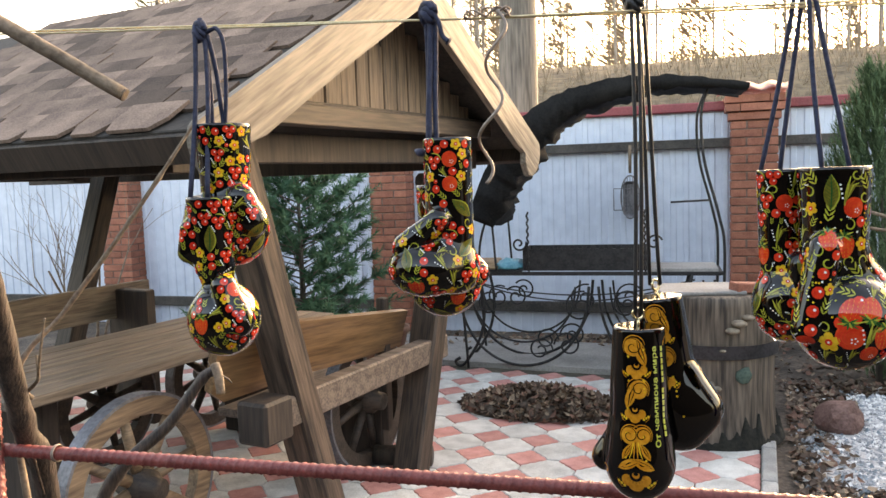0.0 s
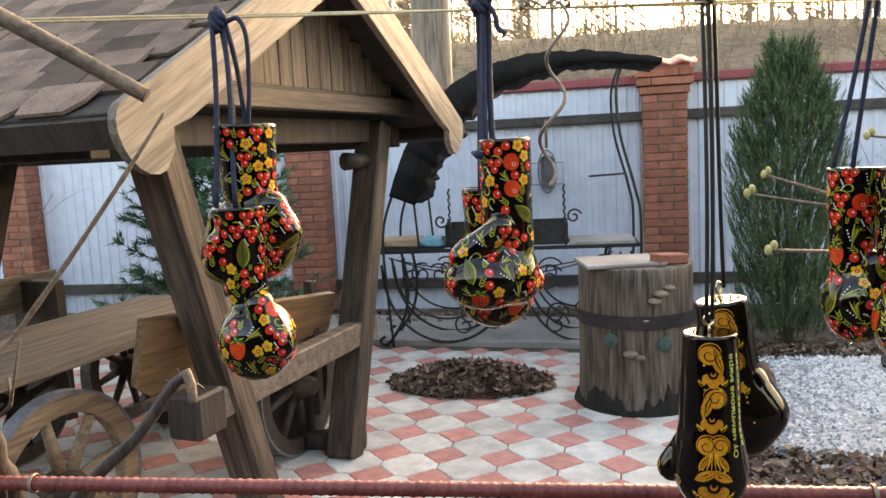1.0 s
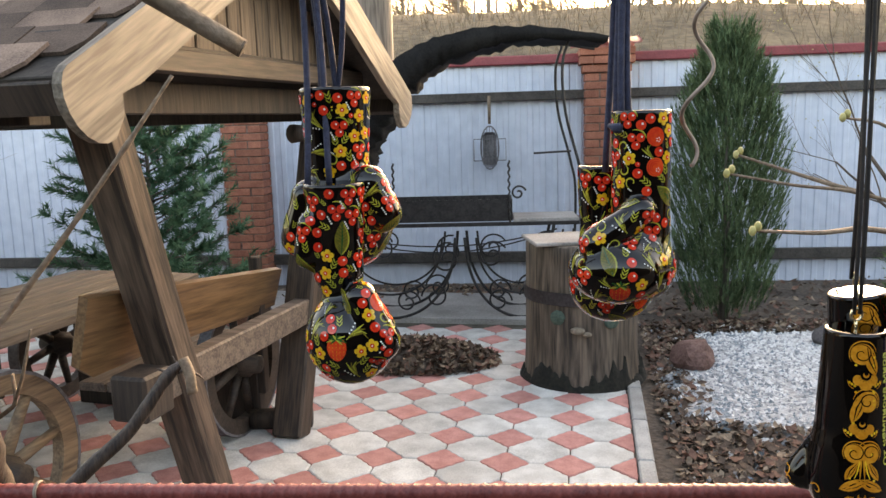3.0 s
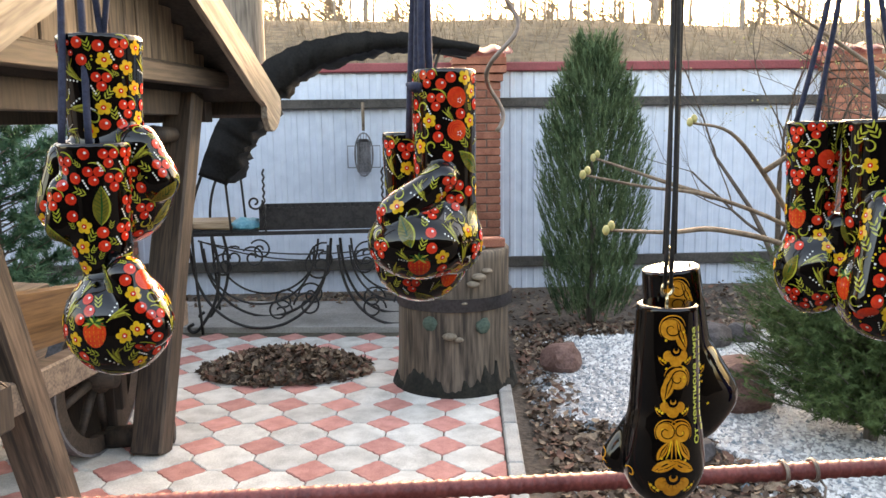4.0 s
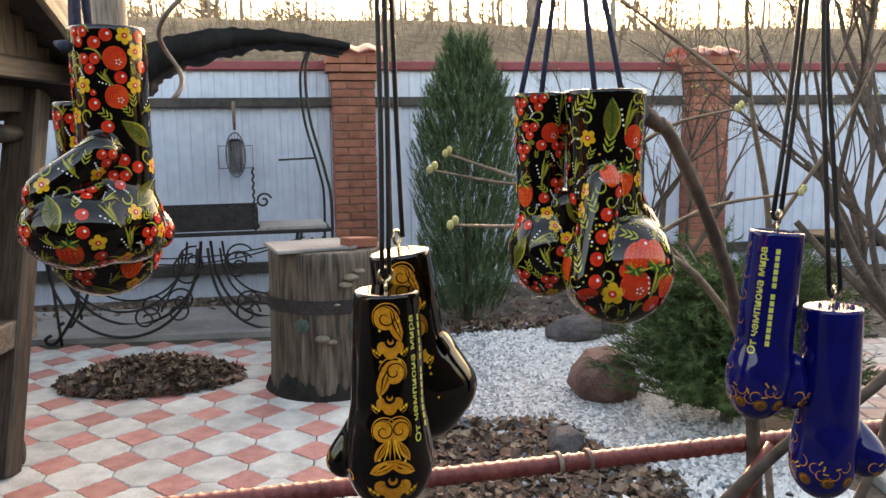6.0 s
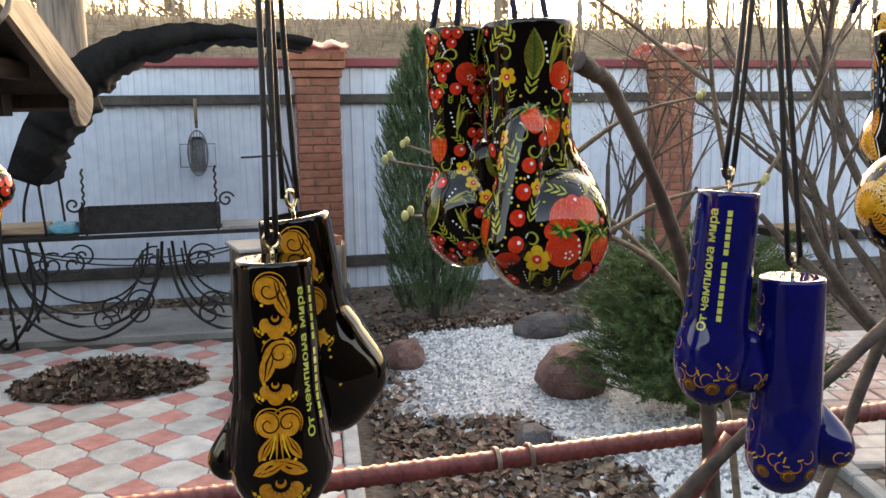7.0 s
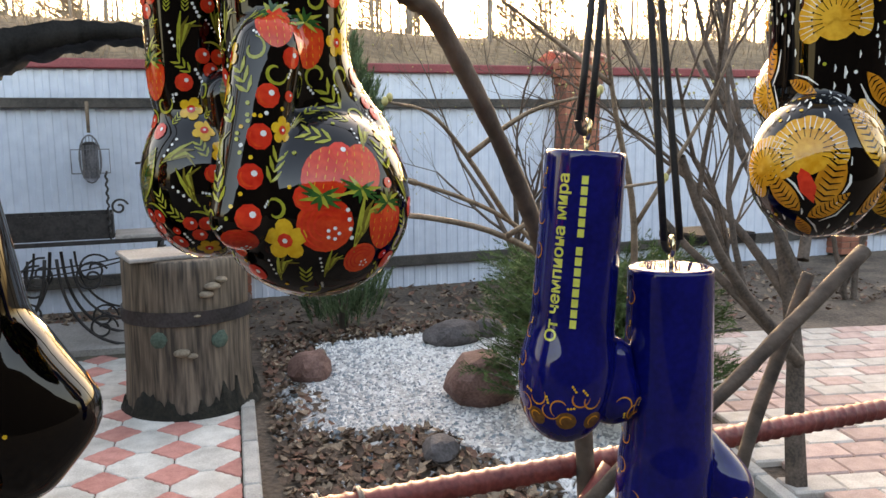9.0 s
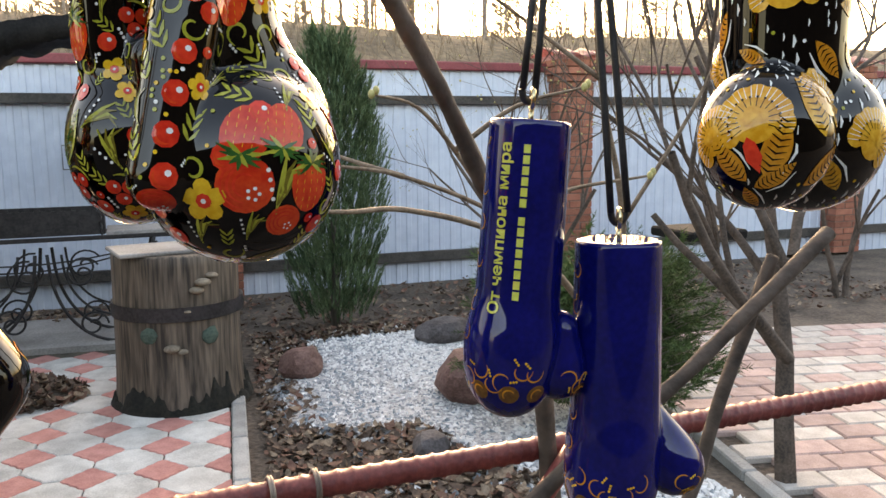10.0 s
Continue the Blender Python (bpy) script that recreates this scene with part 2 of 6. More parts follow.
PILLARS = [-10.0, -6.75, -3.45, 0.0, 3.55, 7.2, 10.8]
fence = tagged(new("fence"), "pale blue profiled steel fence with dark rails and a red cap", "fence", kind="structure")
for s0, s1 in zip(PILLARS, PILLARS[1:]):
    bm = bmesh.new()
    s, rows = s0 + 0.14, []
    k = 0
    prof = [(0.0, 0.0), (0.055, 0.0), (0.065, 0.011), (0.105, 0.011), (0.115, 0.0)]
    pts = []
    while s < s1 - 0.14:
        for ds, o in prof[:4]:
            pts.append((s + ds, o))
        s += 0.115
    cols = [(bm.verts.new(fence_at(a, o, -0.05)), bm.verts.new(fence_at(a, o, 2.06))) for a, o in pts]
    back = [(bm.verts.new(fence_at(a, o - 0.0015, -0.05)), bm.verts.new(fence_at(a, o - 0.0015, 2.06))) for a, o in pts]
    for (a, b), (c, d) in zip(cols, cols[1:]):
        bm.faces.new((a, c, d, b))
    for (a, b), (c, d) in zip(back, back[1:]):
        bm.faces.new((b, d, c, a))
    part("panel", bm, M_sheet, fence)
    for z, h in ((1.77, 0.085), (0.24, 0.10)):
        beam("rail", fence_at(s0 + 0.15, 0.045, z), fence_at(s1 - 0.15, 0.045, z), 0.05, h, M_rail, fence)
    mcap = axes(FX, FY, (0, 0, 1), fence_at((s0 + s1) / 2, 0, 2.10))
    box("cap", mcap, s1 - s0 - 0.3, 0.12, 0.085, M_redcap, fence, 0.01)


def brick_data(sx, sy, sz, name):
    bm = bmesh.new()
    add_box(bm, Matrix(), sx, sy, sz, 0.004)
    me = bpy.data.meshes.new(name)
    bm.to_mesh(me)
    bm.free()
    me.materials.append(M_brick)
    return me


BRICK = brick_data(0.252, 0.122, 0.065, "brick")
BRICK_SMALL = brick_data(0.122, 0.122, 0.065, "brick_half")


def put_piece(name, me, m, parent):
    ob = new(name, me)
    ob.parent = parent
    ob.matrix_world = m
    return ob


def brick_pillar(s, courses=26):
    """A square pillar of pinwheel courses with corbels and a wavy clay cap."""
    root = tagged(new("brick_pillar"), "red brick fence pillar with corbelled head and clay tile cap", "pillar", group="fence pillars")
    base = Matrix.Translation(fence_at(s, 0.05)) @ Matrix.Rotation(FA, 4, "Z")
    root.matrix_world = base
    bm = bmesh.new()
    add_box(bm, pose(0, 0, courses * 0.0375), 0.372, 0.372, courses * 0.075)
    part("mortar_core", bm, M_mortar, root)
    for c in range(courses + 3):
        grow = 0.0 if c < courses else (0.022, 0.05, 0.05)[c - courses]
        half, z = 0.195 + grow, c * 0.075 + 0.0375
        off = half - 0.061
        flip = c % 2
        for k in range(4):
            lx = (-half + 0.126) if flip == 0 else (half - 0.126)
            m = base @ Matrix.Rotation(k * math.pi / 2, 4, "Z") @ pose(lx + random.uniform(-0.002, 0.002), -off + random.uniform(-0.002, 0.002), z)
            put_piece("brick", BRICK, m, root)
            if grow:
                fill = 2 * half - 0.26 - 0.122
                m2 = base @ Matrix.Rotation(k * math.pi / 2, 4, "Z") @ pose(-lx * 0.48, -off - 0.001, z)
                put_piece("brick", BRICK_SMALL, m2, root)
    top = (courses + 3) * 0.075
    bm = bmesh.new()
    n, span = 28, 0.60
    rows = []
    for j in range(9):
        v = -0.5 + j / 8
        row = []
        for i in range(n + 1):
            u = -0.5 + i / n
            z = top + 0.115 - 0.15 * abs(v) + 0.016 * math.sin(i / n * math.pi * 6) - (0.012 if j in (0, 8) else 0)
            row.append(bm.verts.new((u * span, v * span, z)))
        rows.append(row)
    for a, b in zip(rows, rows[1:]):
        for i in range(n):
            bm.faces.new((a[i], a[i + 1], b[i + 1], b[i]))
    bmesh.ops.solidify(bm, geom=bm.faces[:], thickness=-0.02)
    add_box(bm, pose(0, 0, top + 0.01), 0.44, 0.44, 0.07)
    part("cap", bm, M_captile, root, "wavy pink clay tile cap", True)
    return root


# ---- patio of red and pale tiles ----
PITCH = 0.297
PA = radians(-6.6)
PU, PV = Vector((math.cos(PA), math.sin(PA), 0)), Vector((-math.sin(PA), math.cos(PA), 0))
P_O = Vector((0.434, 4.222, 0))


def wavy(points, waves, amp):
    """An outline whose straight sides carry small waves."""
    out = []
    n = len(points)
    for i in range(n):
        p, q = Vector(points[i]), Vector(points[(i + 1) % n])
        d = q - p
        nrm = Vector((d.y, -d.x)).normalized()
        k = waves if d.length > 0.09 else 1
        for j in range(2 * k):
            t = j / (2 * k)
            w = amp * (1 if j % 2 else 0) if k > 1 else 0
            out.append(p + d * t + nrm * w)
    return [(v.x, v.y) for v in out]


def tile_mesh(name, outline, material, ring=False):
    bm = bmesh.new()
    hi = [bm.verts.new((x, y, 0.0)) for x, y in outline]
    lo = [bm.verts.new((x * 1.03, y * 1.03, -0.03)) for x, y in outline]
    inner = [bm.verts.new((x * 0.955, y * 0.955, 0.004)) for x, y in outline]
    n = len(outline)
    for i in range(n):
        j = (i + 1) % n
        bm.faces.new((lo[i], lo[j], hi[j], hi[i]))
        bm.faces.new((hi[i], hi[j], inner[j], inner[i]))
    bm.faces.new(inner)
    me = bpy.data.meshes.new(name)
    bm.normal_update()
    bm.to_mesh(me)
    bm.free()
    me.materials.append(material)
    return me


h, c = PITCH / 2, PITCH * 0.115
RED_TILE = tile_mesh("red_tile", wavy([(h - c, 0), (0, h - c), (-(h - c), 0), (0, -(h - c))][::1], 3, 0.006), M_tile_red)
RED_HALF = tile_mesh("red_half_tile", wavy([(0, h - c), (-(h - c), 0), (0, -(h - c))], 3, 0.004), M_tile_red)
g = 0.004
WHITE_TILE = tile_mesh("pale_tile", wavy([(h - g, -c), (h - g, c), (c, h - g), (-c, h - g), (-(h - g), c), (-(h - g), -c), (-c, -(h - g)), (c, -(h - g))], 3, -0.005), M_tile_white)
patio = tagged(new("pavement"), "patio of red diamond and pale octagon concrete tiles", "patio", kind="structure")


def quad_sheet(name, corners, z0, z1, material, parent=None):
    bm = bmesh.new()
    lo = [bm.verts.new((x, y, z0)) for x, y in corners]
    hi = [bm.verts.new((x, y, z1)) for x, y in corners]
    n = len(corners)
    bm.faces.new(list(reversed(lo)))
    bm.faces.new(hi)
    for i in range(n):
        bm.faces.new((lo[i], lo[(i + 1) % n], hi[(i + 1) % n], hi[i]))
    return obj(name, bm, material, parent)


def patio_xy(u, v):
    p = P_O + PU * (u * PITCH) + PV * (v * PITCH)
    return p.x, p.y


U0, U1, V0, V1 = -20, 1, -6, 7.6
quad_sheet("sand_bed", [patio_xy(U0 - 1, V0 - 1), patio_xy(U1 + 0.02, V0 - 1), patio_xy(U1 + 0.02, V1), patio_xy(U0 - 1, V1)], -0.05, -0.008, M_joint, patio)
for i in range(U0, U1 + 1):
    for j in range(V0, 8):
        p = P_O + PU * (i * PITCH) + PV * (j * PITCH)
        if j < 8:
            put_piece("red_tile", RED_TILE if i < U1 else RED_HALF, Matrix.Translation((p.x, p.y, random.uniform(-0.003, 0.002))) @ Matrix.Rotation(PA + random.uniform(-0.012, 0.012), 4, "Z"), patio)
        q = p + PU * h + PV * h
        if i < U1 and j < 7:
            put_piece("pale_tile", WHITE_TILE, Matrix.Translation((q.x, q.y, random.uniform(-0.003, 0.002))) @ Matrix.Rotation(PA + random.uniform(-0.01, 0.01), 4, "Z"), patio)

kerb = tagged(new("kerb"), "grey concrete kerb stones along the tiled patio", "kerb", kind="structure")
for j in range(-4, 6):
    p = P_O + PU * (U1 * PITCH + 0.045) + PV * (j * 0.5)
    box("kerb_stone", axes(PU, PV, (0, 0, 1), (p.x, p.y, -0.035)), 0.075, 0.494, 0.12, M_kerb, kerb, 0.008)

slab = quad_sheet("concrete_slab", [(-3.4, 6.95), (0.9, 6.42), (0.98, 7.35), (-3.3, 7.9)], -0.05, 0.035, M_slab)
tagged(slab, "grey concrete slab under the iron grill", "slab", kind="structure")

# ---- added dark wall, unseen behind the camera, that darkens the lacquer reflections ----
M_reflection_wall = mat("dark_reflection_siding", (0.006, 0.0065, 0.008), (0.013, 0.014, 0.017), scale=4, rough=0.9, spec=0.1)
dark_wall = quad_sheet("wall_house", [(-16, -3.9), (16, -3.9), (16, -3.6), (-16, -3.6)], -0.05, 3.4, M_reflection_wall)
tagged(dark_wall, "plain dark grey house wall behind the garden trellis", "wall", kind="structure")


# ---- timber pavilion with shingled gable roof ----
GA = radians(12.7)
GS = Vector((math.sin(GA), math.cos(GA), 0))      # across the gable, away from the camera
GR = Vector((-math.cos(GA), math.sin(GA), 0))     # along the ridge, into the pavilion
G_O = Vector((-0.723, 3.863, 0))                    # under the apex, in the plane of the bargeboards
UPV = Vector((0, 0, 1))


def gz(s, r, z):
    return G_O + GS * s + GR * r + UPV * z


pavilion = tagged(new("timber_pavilion"), "brown timber pavilion with a shingled gable roof and splayed posts", "pavilion")
HALF, EAVE, APEX, LONG = 1.37, 1.715, 2.47, 4.2
slope = math.atan2(APEX - EAVE, HALF)
slant = math.hypot(APEX - EAVE, HALF)

for sgn in (-1, 1):
    down = (GS * sgn * HALF + UPV * (EAVE - APEX)).normalized()
    nrm = (UPV * HALF + GS * sgn * (APEX - EAVE)).normalized()
    mid = gz(sgn * HALF / 2, LONG / 2 + 0.04, (EAVE + APEX) / 2) - nrm * 0.02
    # The deck's underside takes its shade from the dark colour.
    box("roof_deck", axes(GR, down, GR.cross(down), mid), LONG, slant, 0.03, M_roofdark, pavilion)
    # shingle tabs in overlapping courses
    if sgn == -1:
        tabs = []
        for k, w in enumerate((0.17, 0.21, 0.25)):
            d = 0.155
            tabs.append([(-w / 2, -0.02), (w / 2, -0.02), (w / 2, d * 0.55), (w / 2 - 0.03, d), (-w / 2 + 0.035, d), (-w / 2, d * 0.6)])
        meshes = []
        for o in tabs:
            bm = bmesh.new()
            top = [bm.verts.new((x, y, 0.012)) for x, y in o]
            bot = [bm.verts.new((x, y, 0.0)) for x, y in o]
            bm.faces.new(top)
            for i in range(6):
                bm.faces.new((bot[i], bot[(i + 1) % 6], top[(i + 1) % 6], top[i]))
            me = bpy.data.meshes.new("shingle")
            bm.normal_update()
            bm.to_mesh(me)
            bm.free()
            me.materials.append(M_shingle)
            meshes.append(me)
        n_rows = 12
        for j in range(n_rows):
            r, a = 0.06 + (0.11 if j % 2 else 0.0), (j + 0.1) * slant / n_rows
            while r < 2.5:
                k = random.choice((0, 1, 2))
                w = (0.17, 0.21, 0.25)[k]
                if r + w < 2.55:
                    o = gz(0, r + w / 2, APEX) + down * (a - 0.035) + nrm * (0.006 + 0.004 * random.random())
                    put_piece("shingle", meshes[k], axes(GR, down, GR.cross(down), o) @ Matrix.Rotation(-0.06, 4, "X"), pavilion)
                r += w + 0.002
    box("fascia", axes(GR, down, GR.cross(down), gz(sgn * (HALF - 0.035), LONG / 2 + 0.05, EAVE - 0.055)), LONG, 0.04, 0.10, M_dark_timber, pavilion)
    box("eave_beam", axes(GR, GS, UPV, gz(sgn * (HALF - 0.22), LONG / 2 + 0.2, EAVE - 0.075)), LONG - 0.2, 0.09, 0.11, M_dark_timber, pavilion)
    # bargeboard with a scrolled lower end
    W = 0.185
    L = slant
    out = [(0, 0.0), (L + 0.02, 0.0)]
    for k in range(1, 10):
        a = k / 9 * math.pi
        out.append((L + 0.02 + 0.10 * math.sin(a) * 0.9 - 0.05 * (k / 9), -0.125 + 0.125 * math.cos(a)))
    out += [(L - 0.10, -0.215), (L - 0.13, -0.16), (L - 0.17, -0.165), (L - 0.22, -W + 0.01), (L * 0.5, -W + 0.012), (0, -W)]
    ob = prism("bargeboard", [(x, y) for x, y in out], 0.035, axes(down, nrm, down.cross(nrm), gz(0, -0.005, APEX + 0.03)), M_barge, pavilion, "pale weathered bargeboard with a scrolled end", bevel=0.004)

# gable wall of vertical boards set back under the overhang
GB, BACK = 0.22, 0.335
s = -1.12
while s < 1.1:
    w = 0.10 + 0.025 * random.random()
    top = APEX - 0.07 - (abs(s + w / 2)) * (APEX - EAVE) / HALF
    lo = 1.85
    if top - lo > 0.04:
        box("gable_board", axes(GS, GR, UPV, gz(s + w / 2, GB + random.uniform(-0.004, 0.004), (top + lo) / 2)), w - 0.006, 0.022, top - lo, M_gable, pavilion, 0.004)
    s += w
# Thin dark heart on uncut boards; its colour stands in for a shaded opening.
heart = []
for k in range(20):
    a = k / 20 * 2 * math.pi
    heart.append((0.030 * math.sin(a) ** 3, 0.055 * (13 * math.cos(a) - 5 * math.cos(2 * a) - 2 * math.cos(3 * a) - math.cos(4 * a)) / 16))
prism("heart_cutout", heart, 0.006, axes(GS, UPV, -GR, gz(0.0, GB - 0.018, 2.2)), M_roofdark, pavilion, "dark heart-shaped opening")
box("gable_beam", axes(GS, GR, UPV, gz(0, GB - 0.03, 1.80)), 2.2, 0.07, 0.085, M_beam, pavilion, 0.006)
box("gable_ledge", axes(GS, GR, UPV, gz(0, GB + 0.02, 1.85)), 2.3, 0.10, 0.02, M_dark_timber, pavilion)
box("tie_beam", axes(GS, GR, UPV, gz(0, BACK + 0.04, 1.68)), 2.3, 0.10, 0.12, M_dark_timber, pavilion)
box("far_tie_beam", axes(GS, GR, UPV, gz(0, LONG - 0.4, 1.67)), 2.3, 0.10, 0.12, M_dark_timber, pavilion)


def leg(s_top, s_bot, r, material):
    p, q = gz(s_bot, r, 0.0), gz(s_top, r, 1.72)
    return beam("post", p, q, 0.16, 0.13, material, pavilion, 0.012, up=GS)


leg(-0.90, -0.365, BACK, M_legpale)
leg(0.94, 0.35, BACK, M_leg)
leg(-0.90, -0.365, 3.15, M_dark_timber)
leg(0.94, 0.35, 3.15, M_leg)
# side rail of the bench unit, with its dark end block
beam("side_rail", gz(-0.695, BACK - 0.02, 0.62), gz(0.70, BACK - 0.02, 0.62), 0.09, 0.125, M_rail_bench, pavilion, 0.008)
box("end_block", axes(GS, GR, UPV, gz(-0.78, BACK - 0.02, 0.62)), 0.17, 0.15, 0.17, M_dark_timber, pavilion, 0.012)
tube("peg", [gz(0.66, BACK + 0.05, 1.52), gz(0.80, BACK - 0.0, 1.52)], [0.05, 0.035], M_dark_timber, pavilion, 10)


# ---- bench, table and wagon wheels in the pavilion ----
def wheel(s, r, R, dark, flat=False):
    """A wooden wagon wheel with felloes, spokes, hub and a steel tyre; its axle lies along the ridge."""
    # dark swaps the brown wheel timber for the darker brown one.
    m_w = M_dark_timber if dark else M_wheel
    root = tagged(new("wagon_wheel"), "dark old wooden wagon wheel under the bench" if dark else "brown wooden wagon wheel with a steel tyre standing by the bench", "wheel", group="wagon wheels")
    root.matrix_world = axes(GS, UPV, -GR, gz(s, r, R))
    bm = bmesh.new()
    n = 36
    prof = [(R - 0.012, -0.03), (R - 0.012, 0.03), (R - 0.085, 0.026), (R - 0.085, -0.026)]
    rings = [[bm.verts.new((a * math.cos(k * 2 * math.pi / n), a * math.sin(k * 2 * math.pi / n), z)) for a, z in prof] for k in range(n)]
    for k in range(n):
        a, b = rings[k], rings[(k + 1) % n]
        for i in range(4):
            bm.faces.new((a[i], b[i], b[(i + 1) % 4], a[(i + 1) % 4]))
    rim = part("rim", bm, m_w, root)
    bm = bmesh.new()
    prof = [(R, -0.032), (R, 0.032), (R - 0.0125, 0.032), (R - 0.0125, -0.032)]
    rings = [[bm.verts.new((a * math.cos(k * 2 * math.pi / n), a * math.sin(k * 2 * math.pi / n), z)) for a, z in prof] for k in range(n)]
    for k in range(n):
        a, b = rings[k], rings[(k + 1) % n]
        for i in range(4):
            bm.faces.new((a[i], b[i], b[(i + 1) % 4], a[(i + 1) % 4]))
    part("tyre", bm, M_tyre, rim, "worn steel tyre")
    for k in range(8):
        a = k * math.pi / 4 + 0.2
        bm = bmesh.new()
        add_tube(bm, [(0.06 * math.cos(a), 0.06 * math.sin(a), 0), ((R - 0.08) * math.cos(a), (R - 0.08) * math.sin(a), 0)], [0.026, 0.019], 8)
        part("spoke", bm, m_w, root, "", True)
    bm = bmesh.new()
    add_tube(bm, [(0, 0, -0.10), (0, 0, -0.06), (0, 0, -0.05), (0, 0, 0.05), (0, 0, 0.06), (0, 0, 0.11), (0, 0, 0.112)], [0.045, 0.052, 0.07, 0.07, 0.052, 0.045, 0.02], 16)
    part("hub", bm, M_dark_timber, root, "dark turned hub", True)
    return root


wheel(-1.02, 0.76, 0.37, False)
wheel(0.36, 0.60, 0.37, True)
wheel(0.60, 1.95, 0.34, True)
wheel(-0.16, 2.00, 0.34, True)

bench = tagged(new("bench"), "timber bench with a wide orange-brown plank back", "bench")
back_n = (GR + UPV * 0.25).normalized()
plank = [(-0.90, -0.165), (0.60, -0.10), (0.60, 0.10), (0.30, 0.115), (-0.2, 0.12), (-0.55, 0.135), (-0.80, 0.15), (-0.88, 0.10)]
prism("back_plank", plank, 0.045, axes(GS, back_n.cross(GS), GS.cross(back_n.cross(GS)), gz(0.0, 0.50, 0.77)) @ Matrix.Rotation(0.075, 4, "Z"), M_bench, bench, "wide orange-brown plank", bevel=0.006)
for k in range(3):
    box("seat_plank", axes(GS, GR, UPV, gz(0.12, 0.62 + 0.145 * k, 0.46)), 0.95, 0.138, 0.04, M_rail_bench, bench, 0.006)
for s in (0.45,):
    box("support", axes(GS, GR, UPV, gz(s, 0.75, 0.22)), 0.07, 0.42, 0.44, M_dark_timber, bench, 0.008)
    box("back_post", axes(GS, GR, UPV, gz(s, 0.53, 0.55)), 0.06, 0.05, 0.72, M_dark_timber, bench, 0.006)

table = tagged(new("table"), "long table of grey-brown weathered planks", "table")
for k in range(6):
    box("top_plank", axes(GS, GR, UPV, gz(-0.22 + random.uniform(-0.01, 0.01), 1.18 + 0.142 * k, 0.715)), 2.1, 0.137, 0.045, M_table, table, 0.006)
for s in (-1.0, 0.6):
    box("trestle", axes(GS, GR, UPV, gz(s, 1.55, 0.345)), 0.09, 0.50, 0.69, M_dark_timber, table, 0.01)
far_bench = tagged(new("bench"), "timber bench behind the table with a plank back", "bench")
for k in range(2):
    box("seat_plank", axes(GS, GR, UPV, gz(-0.2, 2.35 + 0.15 * k, 0.46)), 1.9, 0.14, 0.04, M_bench, far_bench, 0.006)
box("back_plank", axes(GS, GR, UPV, gz(-0.25, 2.62, 0.80)), 2.0, 0.045, 0.22, M_table, far_bench, 0.006)
for s in (-0.9, 0.5):
    box("support", axes(GS, GR, UPV, gz(s, 2.5, 0.44)), 0.08, 0.36, 0.88, M_dark_timber, far_bench, 0.008)
log_end = tube("log", [gz(0.40, BACK + 0.25, 0.055), gz(0.50, BACK - 0.05, 0.055)], [0.055, 0.055], M_dark_timber, None, 14)
tagged(log_end, "short dark round log lying by the post foot", "log")


# ---- iron grill, awning and things at the fence ----
def spiral(cx, cz, r0, turns, a0, flip=1, y=0.0, n=26):
    return [(cx + r0 * (1 - 0.8 * k / n) * math.cos(a0 + flip * turns * 2 * math.pi * k / n), y, cz + r0 * (1 - 0.8 * k / n) * math.sin(a0 + flip * turns * 2 * math.pi * k / n)) for k in range(n + 1)]


grill = tagged(new("iron_grill"), "black wrought-iron charcoal grill table with scrolled legs", "grill")
GY0, GY1 = 6.62, 7.02
for y in (GY0, GY1):
    beam("frame_bar", (-1.33, y, 0.765), (0.74, y, 0.765), 0.025, 0.03, M_iron, grill)
    for cx, w in ((-0.75, 0.52), (0.28, 0.44)):
        arc = [(cx + w * math.sin(a), y, 0.75 - 0.72 * math.cos(a) ** 0.8 if math.cos(a) > 0 else 0.75) for a in [-1.5 + 0.2 * i for i in range(16)]]
        tube("leg_arc", smooth_path(arc, 3), 0.012, M_iron, grill, 6)
        arc2 = [(cx + w * 0.8 * math.sin(a), y, 0.72 - 0.50 * max(0.0, math.cos(a)) ** 0.8) for a in [-1.5 + 0.2 * i for i in range(16)]]
        tube("leg_arc", smooth_path(arc2, 3), 0.009, M_iron, grill, 6)
    for x, fl in ((-1.22, 1), (0.65, -1)):
        tube("leg", smooth_path([(x + 0.12 * fl, y, 0.76), (x + 0.16 * fl, y, 0.5), (x + 0.12 * fl, y, 0.25), (x + 0.0, y, 0.05), (x - 0.06 * fl, y, 0.014), (x - 0.09 * fl, y, 0.05), (x - 0.05 * fl, y, 0.08)], 6), 0.013, M_iron, grill, 6)
    for cx, cz, r, a0, fl in ((-0.62, 0.16, 0.10, 0, 1), (-0.40, 0.20, 0.11, 3.1, -1), (0.10, 0.16, 0.10, 0, 1), (0.36, 0.20, 0.10, 3.1, -1), (-1.02, 0.52, 0.10, 1.0, 1), (-0.80, 0.58, 0.09, 2.5, -1), (0.05, 0.52, 0.12, 0.5, 1), (0.5, 0.55, 0.10, 2.4, -1), (-0.30, 0.50, 0.13, 1.3, 1)):
        tube("scroll", spiral(cx, cz, r, 1.4, a0, fl, y), 0.008, M_iron, grill, 6)
for k in range(2):
    sag = 0.12 + 0.05 * k
    tube("hanging_chain", [(-1.2 + 1.75 * t, 6.60 + 0.02 * k, 0.72 - 4 * sag * t * (1 - t)) for t in [i / 16 for i in range(17)]], 0.006, M_iron, grill, 5)
for x in (-1.33, 0.74):
    beam("frame_bar", (x, GY0, 0.765), (x, GY1, 0.765), 0.025, 0.03, M_iron, grill)
bm = bmesh.new()
